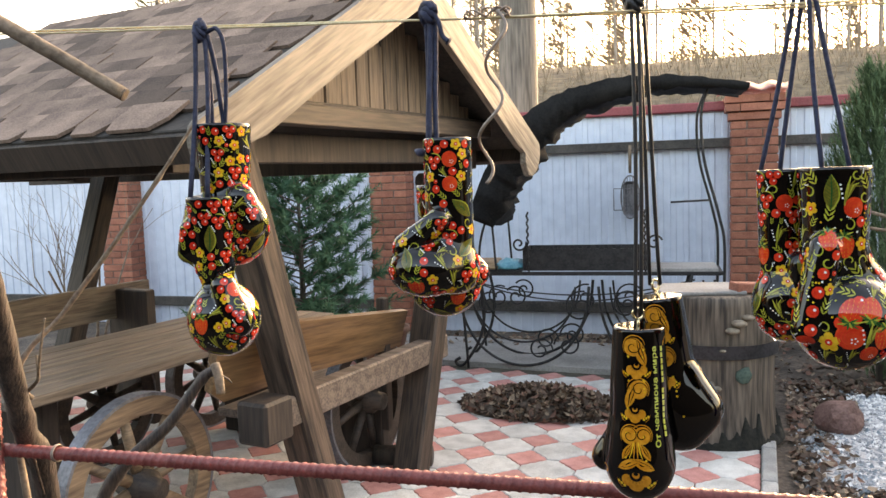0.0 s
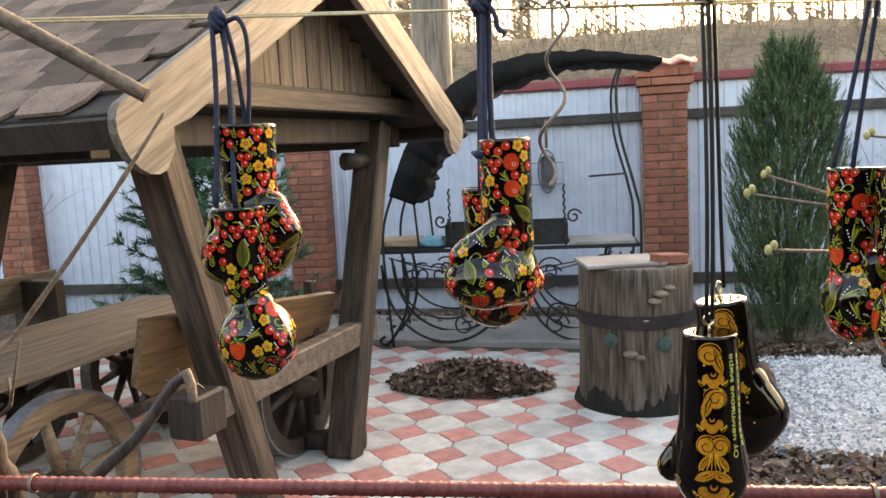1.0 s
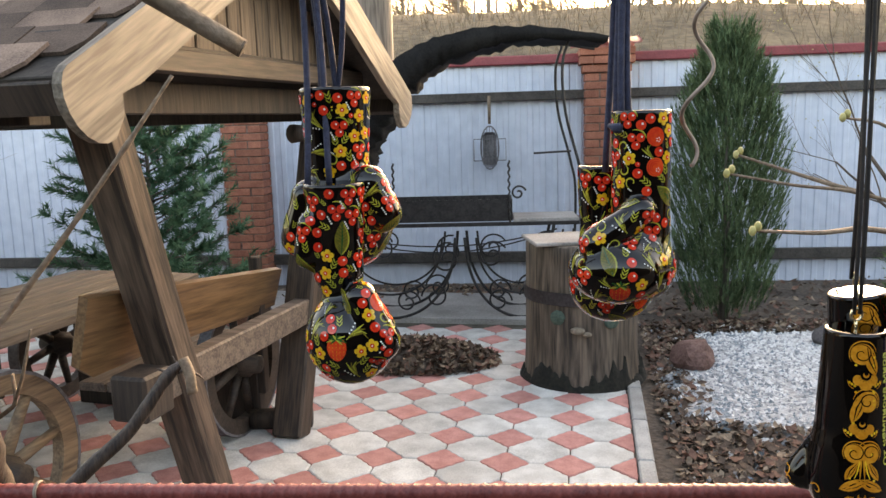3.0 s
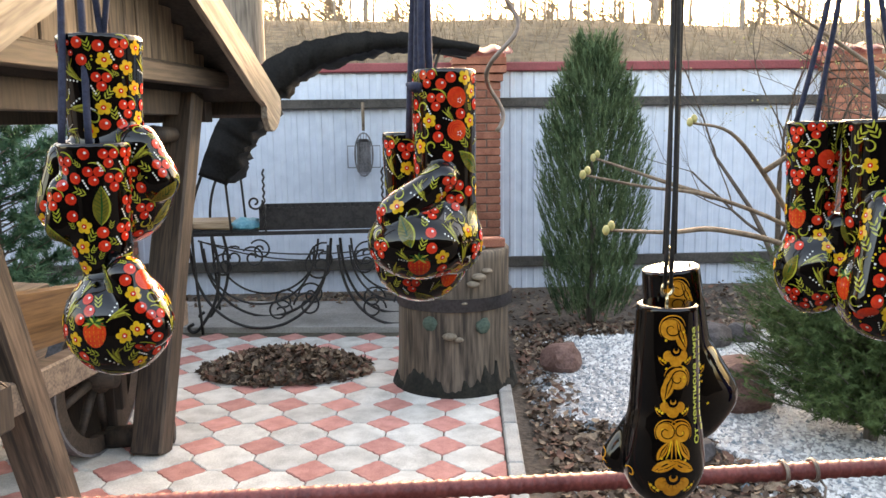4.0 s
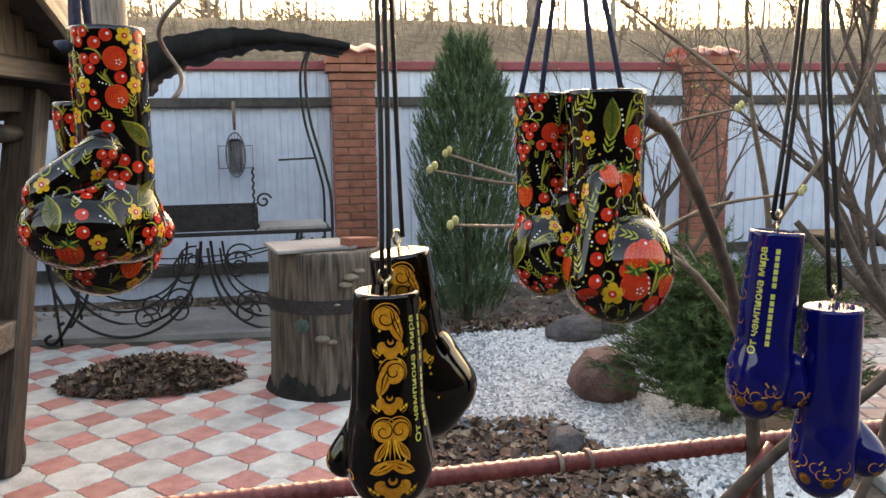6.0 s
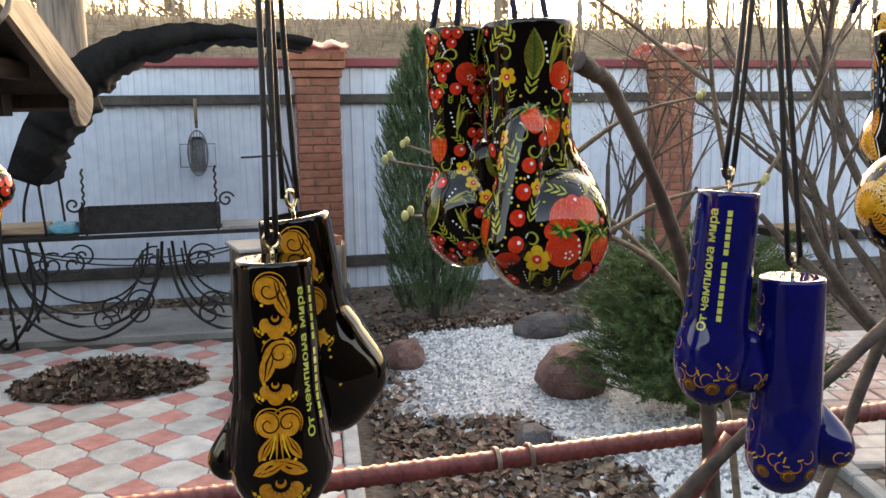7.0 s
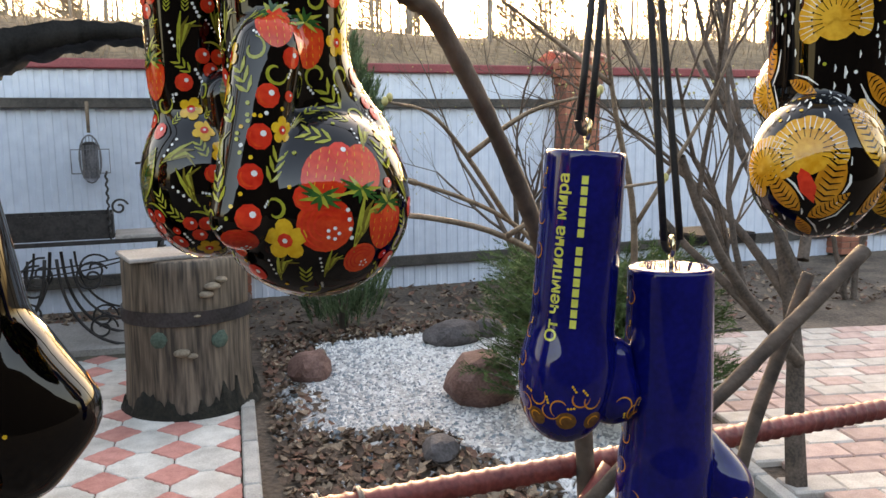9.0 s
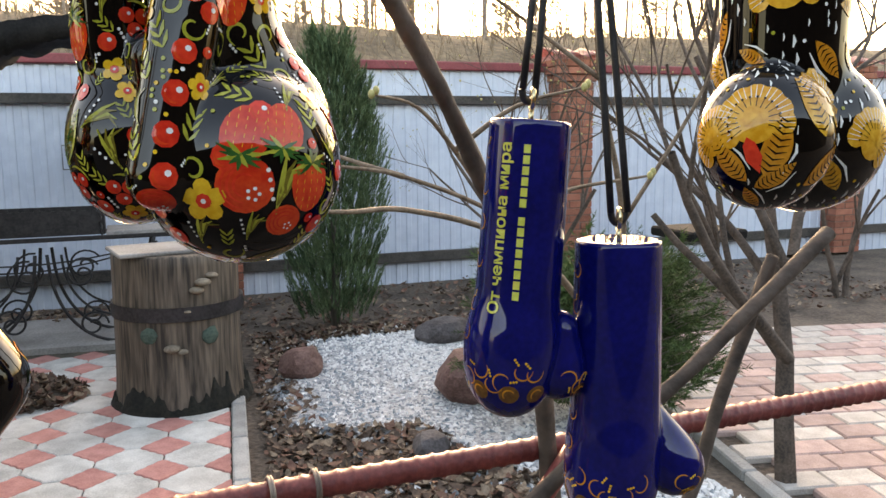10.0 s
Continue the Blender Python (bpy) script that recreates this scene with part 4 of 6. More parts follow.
conifer("spruce_bush", "low green spruce bush in the gravel bed", 2.54, 4.08, 0.70, 0.56, M_spruce, 270, 0.038, 0.35, 0.06)
conifer("spruce_bush", "small green seedling spruce beside the gravel", 2.95, 5.55, 0.55, 0.36, M_spruce, 40, 0.030, 0.35, 0.08)

pot = bmesh.new()
prof = [(0.0, 0.0), (0.12, 0.0), (0.16, 0.12), (0.20, 0.28), (0.22, 0.30), (0.22, 0.34), (0.19, 0.34), (0.17, 0.28), (0.0, 0.27)]
rings = [[pot.verts.new((a * math.cos(k * 0.314), a * math.sin(k * 0.314), z)) for k in range(20)] for a, z in prof[1:-1]]
for a, b in zip(rings, rings[1:]):
    for k in range(20):
        pot.faces.new((a[k], a[(k + 1) % 20], b[(k + 1) % 20], b[k]))
pot.faces.new(rings[-1])
ob = tagged(obj("clay_pot", pot, mat("brown_clay", (0.12, 0.055, 0.035), (0.24, 0.12, 0.08), scale=8, rough=0.7), None, True), "brown clay flower pot near the fence pillar", "pot")
ob.location = (-1.9, 6.55, 0.0)


# ---- bare deciduous shrubs ----
def grow(bm, p, d, length, r, depth, rng, tips, lift=0.25, twist=0.7):
    """A limb that forks; tips collects the ends."""
    n = 5
    pts, rad = [p.copy()], [r]
    d = d.normalized()
    for k in range(n):
        d = (d + Vector((rng.uniform(-1, 1), rng.uniform(-1, 1), rng.uniform(-0.6, 1) * lift * 2)) * 0.16).normalized()
        p = p + d * length / n
        pts.append(p.copy())
        rad.append(r * (1 - 0.45 * (k + 1) / n))
    add_tube(bm, pts, rad, 6 if r > 0.01 else 4, caps=False)
    if depth == 0:
        tips.append((p, d))
        return
    for k in range(rng.choice((2, 2, 3))):
        a = rng.uniform(0, 6.28)
        s = d.orthogonal().normalized()
        u = d.cross(s)
        nd = (d + (s * math.cos(a) + u * math.sin(a)) * twist * rng.uniform(0.6, 1.2) + Vector((0, 0, lift))).normalized()
        i = rng.randrange(2, n + 1)
        grow(bm, pts[i], nd, length * rng.uniform(0.6, 0.9), rad[i] * 0.68, depth - 1, rng, tips, lift, twist)


def bare_shrub(label, stems, depth, seed, buds=True, material=None):
    root = tagged(new("bare_shrub"), label, "shrub", group="bare shrubs")
    rng = random.Random(seed)
    bm = bmesh.new()
    tips = []
    for p, d, L, r in stems:
        grow(bm, Vector(p), Vector(d), L, r, depth, rng, tips)
    part("crown", bm, material or M_branch, root, "", True)
    if buds:
        bb = bmesh.new()
        for p, d in tips:
            bmesh.ops.create_icosphere(bb, subdivisions=1, radius=0.006, matrix=Matrix.Translation(p))
        part("bud", bb, M_bud, root, "small yellow-green buds", True)["kind"] = "stuff"
    return root


bare_shrub("bare budding garden tree with one leaning limb", [((2.88, 3.10, -0.02), (-0.03, 0.05, 1), 1.3, 0.050), ((2.87, 3.11, 0.52), (-0.78, 0.08, 0.95), 1.1, 0.027), ((2.87, 3.12, 0.95), (0.45, 0.3, 1), 0.9, 0.026), ((2.87, 3.12, 0.85), (-0.25, 0.45, 1), 1.0, 0.024)], 5, 5)
bare_shrub("bare budding lilac shrub behind the gravel", [((3.05, 5.9, -0.02), (0.05, 0, 1), 1.0, 0.040), ((3.0, 5.85, 0.3), (-0.6, -0.2, 1), 1.0, 0.026), ((3.1, 5.9, 0.2), (0.5, -0.3, 1), 1.0, 0.026), ((3.05, 5.9, 0.35), (-0.25, 0.3, 1), 1.1, 0.022)], 5, 8)
bare_shrub("bare thin shrub beside the far pillar", [((-5.1, 7.0, -0.02), (-0.35, -0.1, 1), 0.9, 0.016), ((-5.05, 7.0, -0.02), (0.25, -0.1, 1), 0.9, 0.016), ((-5.0, 7.05, -0.02), (0.0, 0.1, 1), 1.0, 0.014), ((-5.2, 7.05, -0.02), (-0.6, 0.0, 1), 0.9, 0.012)], 3, 9, False, M_twig)
bare_shrub("bare shrub at the end of the garden", [((6.2, 5.9, -0.02), (-0.3, 0, 1), 1.1, 0.03), ((6.3, 5.9, -0.02), (0.3, 0.1, 1), 1.1, 0.03), ((6.25, 6.0, 0.0), (0, -0.3, 1), 1.0, 0.025)], 4, 10, False)

lilac = tagged(new("lilac_branch"), "budding lilac branches reaching in from a side stem", "branch")
bb = bmesh.new()
for ends in ([(1.9, 2.75, 0.0), (1.75, 2.7, 0.7), (1.5, 2.6, 1.05), (1.2, 2.42, 1.22), (0.92, 2.25, 1.30), (0.75, 2.12, 1.315), (0.592, 2.043, 1.333)],
             [(1.5, 2.6, 1.05), (1.25, 2.5, 1.25), (0.95, 2.36, 1.365), (0.75, 2.28, 1.40), (0.593, 2.234, 1.433)],
             [(0.95, 2.36, 1.365), (0.85, 2.42, 1.40), (0.694, 2.517, 1.459)],
             [(1.25, 2.5, 1.25), (1.1, 2.42, 1.42), (0.98, 2.35, 1.52), (0.86, 2.3, 1.545)],
             [(1.1, 2.42, 1.42), (1.2, 2.3, 1.52), (1.32, 2.2, 1.56)],
             [(1.75, 2.7, 0.7), (1.7, 2.6, 1.2), (1.55, 2.5, 1.6), (1.45, 2.4, 2.0)], [(1.7, 2.6, 1.2), (1.9, 2.5, 1.6), (2.0, 2.45, 2.0)],
             [(1.55, 2.5, 1.6), (1.35, 2.55, 1.75), (1.15, 2.5, 1.85)], [(1.2, 2.42, 1.22), (1.32, 2.3, 1.32), (1.5, 2.2, 1.36)]):
    pts = smooth_path(ends, 5)
    r0 = 0.014 if ends[0][2] < 0.8 else 0.0075
    bm = bmesh.new()
    add_tube(bm, pts, [r0 + (0.0028 - r0) * i / (len(pts) - 1) for i in range(len(pts))], 6)
    part("stem", bm, M_twig, lilac, "", True)
    e = Vector(ends[-1])
    for o in ((0, 0, 0), (0.012, 0.005, 0.008)):
        bmesh.ops.create_icosphere(bb, subdivisions=2, radius=0.0075, matrix=Matrix.Translation(e + Vector(o)) @ Matrix.Diagonal((1, 1, 1.4, 1)))
part("bud", bb, M_bud, lilac, "yellow-green swelling buds", True)["kind"] = "stuff"


# ---- second paved area, stool ----
PAV = [mat("paver_" + nm, a, b, scale=12, fine=140, rough=0.85, bump=0.3, rand=0.15) for nm, a, b in (("beige", (0.40, 0.36, 0.32), (0.58, 0.54, 0.49)), ("pink", (0.36, 0.25, 0.22), (0.52, 0.38, 0.34)))]
pav_me = []
for m_ in PAV:
    bm = bmesh.new()
    add_box(bm, Matrix(), 0.235, 0.155, 0.05, 0.008)
    me = bpy.data.meshes.new("paver")
    bm.to_mesh(me)
    bm.free()
    me.materials.append(m_)
    pav_me.append(me)
terrace = tagged(new("pavement_far"), "pinkish beige rectangular pavers beyond the bare tree", "pavement", kind="structure")
TA = radians(-14)
TU, TV = Vector((math.cos(TA), math.sin(TA), 0)), Vector((-math.sin(TA), math.cos(TA), 0))
T_O = Vector((2.74, 2.95, 0))
bm = bmesh.new()
add_box(bm, axes(TU, TV, UPV, T_O + TU * 2.0 + TV * 1.2 + UPV * (-0.06)), 4.2, 3.0, 0.05)
part("sand_bed", bm, M_joint, terrace)
for j in range(18):
    for i in range(16):
        o = T_O + TU * (0.16 + i * 0.242 + (0.12 if j % 2 else 0)) + TV * (-0.15 + j * 0.162)
        put_piece("paver", pav_me[0 if (i * 7 + j * 3 + i * j) % 5 < 3 else 1], axes(TU, TV, UPV, (o.x, o.y, -0.025 + random.uniform(-0.003, 0.003))), terrace)
for j in range(5):
    o = T_O + TU * (-0.02) + TV * (0.0 + j * 0.5)
    box("edge_stone", axes(TU, TV, UPV, (o.x, o.y, -0.03)), 0.07, 0.49, 0.10, M_kerb, terrace, 0.008)

stool = tagged(new("metal_stool"), "black steel garden stool with a dark seat", "stool")
for dx in (-0.16, 0.16):
    for dy in (-0.16, 0.16):
        beam("leg", (3.68 + dx, 4.7 + dy, 0), (3.68 + dx, 4.7 + dy, 0.80), 0.028, 0.028, M_iron, stool)
box("seat", pose(3.68, 4.7, 0.83), 0.42, 0.42, 0.06, M_felt, stool, 0.012)
for dy in (-0.16, 0.16):
    beam("stretcher", (3.52, 4.7 + dy, 0.25), (3.84, 4.7 + dy, 0.25), 0.02, 0.02, M_iron, stool)

# ---- woods behind the fence ----
big_pine = tagged(new("pine_tree"), "thick grey pine trunk standing behind the fence", "tree")
tube("trunk", [(-1.26, 9.8, -0.05), (-1.27, 9.8, 2), (-1.24, 9.8, 6), (-1.2, 9.8, 10)], [0.27, 0.225, 0.20, 0.16], M_bark, big_pine, 18)
V_, F_ = [], []
rng = random.Random(4)
bmb = bmesh.new()
for k in range(16):
    a, z = rng.uniform(0, 6.28), rng.uniform(6.5, 9.8)
    tip = Vector((-1.24 + 1.6 * math.cos(a), 9.8 + 1.6 * math.sin(a), z + 0.5))
    add_tube(bmb, [(-1.24, 9.8, z), tip], [0.04, 0.01], 5)
    for q in range(14):
        sprays(V_, F_, Vector((-1.24, 9.8, z)).lerp(tip, rng.uniform(0.4, 1)), (rng.uniform(-1, 1), rng.uniform(-1, 1), 0.4), 0.35, 0.16, 24, 0.6)
part("branch", bmb, M_bark, big_pine, "", True)
tri_mesh("crown", V_, F_, M_pine, big_pine)

# Grey trunks, paled so that the colour carries the distance haze.
M_far_trunk = mat("far_hazed_trunk", (0.17, 0.145, 0.125), (0.34, 0.30, 0.26), scale=3, rough=0.9)
M_far_twig = mat("far_bare_twigs", (0.14, 0.105, 0.072), (0.27, 0.21, 0.15), scale=3, rough=0.9)
M_far_needle = mat("far_pine_needles", (0.04, 0.065, 0.035), (0.10, 0.14, 0.075), scale=3, rough=0.8)
bmt, tv, tf, nv, nf = bmesh.new(), [], [], [], []
rng = random.Random(21)
for k in range(300):
    y = rng.uniform(26, 75)
    x = rng.uniform(-0.75, 0.95) * y + 2
    z0 = hill_height(x, y) - 0.1
    H_ = rng.uniform(7, 14)
    r = rng.uniform(0.025, 0.085)
    lean = rng.uniform(-0.03, 0.03)
    add_tube(bmt, [(x, y, z0), (x + lean * H_ * 0.5, y, z0 + H_ * 0.5), (x + lean * H_, y, z0 + H_)], [r, r * 0.75, r * 0.3], 6, caps=False)
    pine = rng.random() < 0.3
    for q in range(26 if pine else 62):
        t = rng.uniform(0.35 if pine else 0.12, 1)
        o = Vector((x + lean * H_ * t, y, z0 + H_ * t))
        a = rng.uniform(0, 6.28)
        L = (1 - 0.7 * t) * rng.uniform(1.0, 2.4)
        e = o + Vector((math.cos(a) * L, math.sin(a) * L, L * rng.uniform(0.2, 0.9)))
        w = Vector((0.0007 * y, 0, 0.0007 * y))
        i = len(tv)
        tv += [tuple(o - w), tuple(o + w), tuple(e)]
        tf.append((i, i + 1, i + 2))
        for b in range(4):
            s_ = o.lerp(e, rng.uniform(0.3, 1))
            d = Vector((rng.uniform(-1, 1), rng.uniform(-0.3, 0.3), rng.uniform(0.0, 1)))
            if pine:
                sprays(nv, nf, s_, d, 0.35, 0.22, 9, 0.6)
            else:
                i = len(tv)
                e2 = s_ + d * 0.7
                tv += [tuple(s_ - w * 0.6), tuple(s_ + w * 0.6), tuple(e2)]
                tf.append((i, i + 1, i + 2))
woods = tagged(new("far_woods"), "bare birches and pines on the slope behind the fence", "woods", kind="stuff")
part("trunks", bmt, M_far_trunk, woods)["kind"] = "stuff"
tri_mesh("twigs", tv, tf, M_far_twig, woods)["kind"] = "stuff"
tri_mesh("needles", nv, nf, M_far_needle, woods)["kind"] = "stuff"
V_, F_ = [], []
for k in range(5200):
    y = rng.uniform(10.5, 34)
    x = rng.uniform(-0.75, 0.95) * y + 2
    o = Vector((x, y, hill_height(x, y) - 0.05))
    for q in range(3):
        e = o + Vector((rng.uniform(-0.3, 0.3), rng.uniform(-0.2, 0.2), rng.uniform(0.25, 0.9)))
        i = len(V_)
        V_ += [tuple(o), (o.x + 0.02, o.y, o.z), tuple(e)]
        F_.append((i, i + 1, i + 2))
brush_ob = tri_mesh("dry_grass", V_, F_, M_far_twig, None)
tagged(brush_ob, "tall dry grass and brush on the slope", "dry grass", kind="stuff")


# ---- the trellis of red reinforcing bars, vine and sticks near the camera ----
def rebar(pts, r, parent, name="bar"):
    """A ribbed reinforcing bar with slanting lugs and two ridges."""
    a, b = Vector(pts[0]), Vector(pts[1])
    L = (b - a).length
    d = (b - a).normalized()
    s = d.orthogonal().normalized()
    u = d.cross(s)
    bm = bmesh.new()
    step, sides = 0.0011, 14
    rings = []
    for i in range(int(L / step) + 1):
        z = i * step
        ring = []
        for k in range(sides):
            ang = k * 2 * math.pi / sides
            ph = (z / 0.0085 + ang / (2 * math.pi) * 1.2) % 1.0
            bump = 0.14 * max(0.0, math.cos((ph - 0.5) * 2 * math.pi)) ** 2
            bump += 0.10 if k % (sides // 2) == 0 else 0.0
            q = r * (0.93 + bump)
            ring.append(bm.verts.new(a + d * z + (s * math.cos(ang) + u * math.sin(ang)) * q))
        rings.append(ring)
    for p, q in zip(rings, rings[1:]):
        for k in range(sides):
            bm.faces.new((p[k], p[(k + 1) % sides], q[(k + 1) % sides], q[k]))
    bm.faces.new(list(reversed(rings[0])))
    bm.faces.new(rings[-1])
    return part(name, bm, M_rebar, parent, "", True)


trellis = tagged(new("rebar_trellis"), "trellis of red painted ribbed reinforcing bars", "trellis")
rebar([(-0.75, 1.0, 1.293), (1.35, 1.0, 1.294)], 0.0062, trellis, "rail")
rebar([(-0.455, 1.13, 1.590), (-0.296, 0.962, 1.236)], 0.0065, trellis, "upright")
tube("upright", [(-0.296, 0.962, 1.236), (0.02, 0.66, 0.5), (0.02, 0.66, -0.02)], 0.0062, M_rebar, trellis, 10)
tube("upright", [(1.1, 1.012, -0.02), (1.1, 1.012, 1.5)], 0.0062, M_rebar, trellis, 10)
tube("upright", [(0.577, 0.985, 1.296), (0.55, 0.985, 1.262), (0.42, 0.99, 1.08), (0.42, 0.99, -0.02)], 0.0055, M_rebar, trellis, 10)


def gnarly(name, pts, radii, material, label, category, seed, n=10, knots=0.18, end=None, end_label=""):
    """A rough stem with knots and a split end."""
    path = smooth_path(pts, n)
    rr = []
    m = len(path) - 1
    for i in range(len(path)):
        t = i / m * (len(radii) - 1)
        k = min(int(t), len(radii) - 2)
        rr.append((radii[k] + (radii[k + 1] - radii[k]) * (t - k)) * (1 + knots * noise.noise(Vector((i * 0.45, seed, 0))) + (0.22 * knots if i % 11 == 0 else 0)))
    bm = bmesh.new()
    rings = add_tube(bm, path, rr, 14)
    for i, ring in enumerate(rings):
        c = path[i]
        for k, v in enumerate(ring):
            v.co = c + (v.co - c) * (1 + 0.16 * noise.noise(Vector((k * 0.9, i * 0.12, seed))))
    ob = tagged(obj(name, bm, material, None, True), label, category)
    if end is not None:
        d = (path[0] - path[1]).normalized()
        q = bmesh.new()
        add_tube(q, [path[0] - d * rr[0] * 0.15, path[0] + d * rr[0] * 0.12, path[0] + d * rr[0] * 0.2], [rr[0] * 1.02, rr[0] * 0.98, rr[0] * 0.7], 14)
        part("cut_end", q, end, ob, end_label)
    return ob


vine = gnarly("grape_vine", [(-0.150, 0.760, 1.80), (-0.197, 0.829, 1.651), (-0.255, 0.930, 1.465), (-0.302, 1.005, 1.316), (-0.338, 1.069, 1.203), (-0.40, 1.12, 0.7), (-0.42, 1.15, -0.02)], [0.009, 0.0102, 0.0105, 0.011, 0.0125, 0.015, 0.017], M_vine, "dark shaggy old grape vine stem tied to the bars", "vine", 1, 14)
for k in range(7):
    a = k * 0.9
    strip = []
    for i in range(9):
        t = i / 8
        p = Vector((-0.185, 0.812, 1.69)).lerp(Vector((-0.330, 1.055, 1.23)), min(1.0, 0.14 * k + 0.22 * t))
        strip.append(p + Vector((math.cos(a), math.sin(a), 0)) * (0.0098 + 0.0022 * math.sin(t * 5 + k)))
    tube("bark_strip", strip, [0.0010, 0.0019, 0.0021, 0.0020, 0.0019, 0.0020, 0.0018, 0.0014, 0.0006], M_vine, vine, 5)
gnarly("broken_branch", [(-0.252, 1.283, 1.309), (-0.272, 1.272, 1.296), (-0.31, 1.255, 1.243), (-0.396, 1.222, 1.143), (-0.44, 1.2, 0.9), (-0.43, 1.16, 0.5)], [0.0052, 0.0068, 0.0074, 0.009, 0.011, 0.013], M_vine, "broken grey vine spur with a torn pale end", "vine", 2)
for k, (dx, dy, dz) in enumerate(((-0.020, -0.004, 0.006), (0.014, -0.006, 0.012), (-0.012, 0.004, 0.017), (0.018, 0.003, -0.010))):
    o = Vector((-0.264 + 0.004 * k, 1.276, 1.300))
    gnarly("splinter", [o, o + Vector((dx * 0.6, dy, dz * 0.4)), o + Vector((dx, dy, dz))], [0.0021, 0.0016, 0.0006], M_vine, "torn bark splinter on the broken vine spur", "twig", 30 + k, 6, 0.3)
gnarly("cut_twig", [(-0.253, 1.272, 1.316), (-0.246, 1.268, 1.302), (-0.243, 1.266, 1.279)], [0.006, 0.0058, 0.0055], M_twig, "short cut pale stub on the vine spur", "twig", 3, 5, 0.05)
gnarly("thin_twig", [(-0.202, 1.178, 1.613), (-0.243, 1.163, 1.552), (-0.295, 1.143, 1.477), (-0.345, 1.122, 1.408), (-0.40, 1.101, 1.33), (-0.41, 1.12, 1.15)], [0.0016, 0.0024, 0.0026, 0.0028, 0.003, 0.004], M_twig, "thin jointed brown vine shoot", "twig", 4, 12, 0.35)
gnarly("wooden_rod", [(-0.021, 0.808, 1.5995), (-0.10, 0.788, 1.650), (-0.40, 0.72, 1.835), (-0.7, 0.65, 2.02)], [0.0042, 0.0046, 0.0055, 0.006], M_twig, "pale smooth wooden rod with a cut end", "rod", 5, 8, 0.04, M_cutend, "darkened cut end")
for k, (pts, r) in enumerate(([[(-0.30, 1.0, 1.345), (-0.272, 0.99, 1.362), (-0.262, 0.985, 1.372), (-0.262, 0.985, 1.392)], 0.0018], [[(-0.262, 0.985, 1.372), (-0.245, 0.97, 1.395), (-0.232, 0.965, 1.43)], 0.0013],
                              [[(-0.33, 1.05, 1.33), (-0.345, 1.03, 1.36), (-0.33, 1.01, 1.40), (-0.325, 1.0, 1.46)], 0.0022], [[(-0.40, 1.06, 1.47), (-0.36, 1.03, 1.40), (-0.33, 1.0, 1.33), (-0.315, 0.985, 1.28)], 0.0045])):
    gnarly("dry_twig", pts, [r, r * 0.9, r * 0.7], M_twig if r < 0.004 else M_vine, "dry curling vine tendril on the trellis", "twig", 10 + k, 8, 0.2)

gnarly("bent_stick", [(0.436, 0.921, 1.531), (0.446, 0.926, 1.5265), (0.460, 0.933, 1.519), (0.484, 0.945, 1.487), (0.510, 0.958, 1.447), (0.535, 0.975, 1.40), (0.565, 0.992, 1.30), (0.58, 1.0, 1.0), (0.58, 1.0, -0.02)], [0.0052, 0.0044, 0.0040, 0.0038, 0.0040, 0.0042, 0.005, 0.007, 0.008], M_branch, "bent dark stick with a blackened cut end", "stick", 6, 9, 0.2, M_vine, "blackened cut end")
gnarly("cut_branch", [(0.711, 0.950, 1.410), (0.66, 0.950, 1.372), (0.613, 0.952, 1.336), (0.565, 0.965, 1.300), (0.50, 0.975, 1.22), (0.44, 0.985, 1.05), (0.40, 1.0, -0.02)], [0.0041, 0.0042, 0.0039, 0.0040, 0.005, 0.007, 0.009], M_branch, "grey-brown cut branch leaning over the bar", "stick", 7, 9, 0.12, M_cutend, "grey cut end")
gnarly("cut_branch", [(0.685, 0.962, 1.397), (0.672, 0.962, 1.365), (0.645, 0.963, 1.291), (0.62, 0.97, 1.15), (0.60, 0.98, 0.6), (0.60, 1.0, -0.02)], [0.0034, 0.0035, 0.0037, 0.004, 0.006, 0.007], M_branch, "thin upright cut branch beside the bar", "stick", 8, 9, 0.12, M_cutend, "grey cut end")

M_wire = mat("rusty_grey_wire", (0.16, 0.12, 0.10), (0.34, 0.28, 0.23), scale=80, rough=0.6, metal=0.4, bump=0.2)
sp = []
for k in range(60):
    t = k / 59
    sp.append((0.200 + 0.006 * math.sin(t * 15) - 0.012 * t * t, 0.865 + 0.004 * math.cos(t * 15), 1.643 - 0.105 * t))
tagged(tube("spiral_wire", sp, 0.0011, M_wire, None, 6), "thin twisted wire hanging from the string", "wire")
for x in (-0.262, 0.418, 0.440):
    pts = [(x + 0.0025 * (a / 12.6), 1.0 + 0.0078 * math.cos(a), 1.2935 + 0.0078 * math.sin(a)) for a in [k * 0.42 for k in range(31)]]
    if x > 0.43:
        pts += [(x + 0.006, 0.990, 1.285), (x + 0.004, 0.988, 1.268), (x + 0.006, 0.988, 1.245)]
    tagged(tube("tie_wire", pts, 0.0009, M_wire, None, 6), "thin tie wire wound round the red bar", "wire", group="tie wires")
pts = []
for k in range(70):
    a = k * 0.55
    pts.append((0.193 + 0.014 * math.sin(a * 0.31), 0.8725 + 0.003 * math.cos(a * 1.7), 1.6425 + 0.0028 * math.sin(a)))
tagged(tube("wire_tangle", pts, 0.0007, M_wire, None, 5), "tangle of thin rusty wire wound on the string", "wire")


# ---- lacquered wooden boxing gloves on a string ----
def lacquer(name, a, b, rough=0.65):
    m = mat(name, a, b, scale=60, fine=500, rough=rough, bump=0.0, coat=1.0, spec=0.0)
    m.node_tree.nodes["Principled BSDF"].inputs["Coat Roughness"].default_value = 0.025
    return m


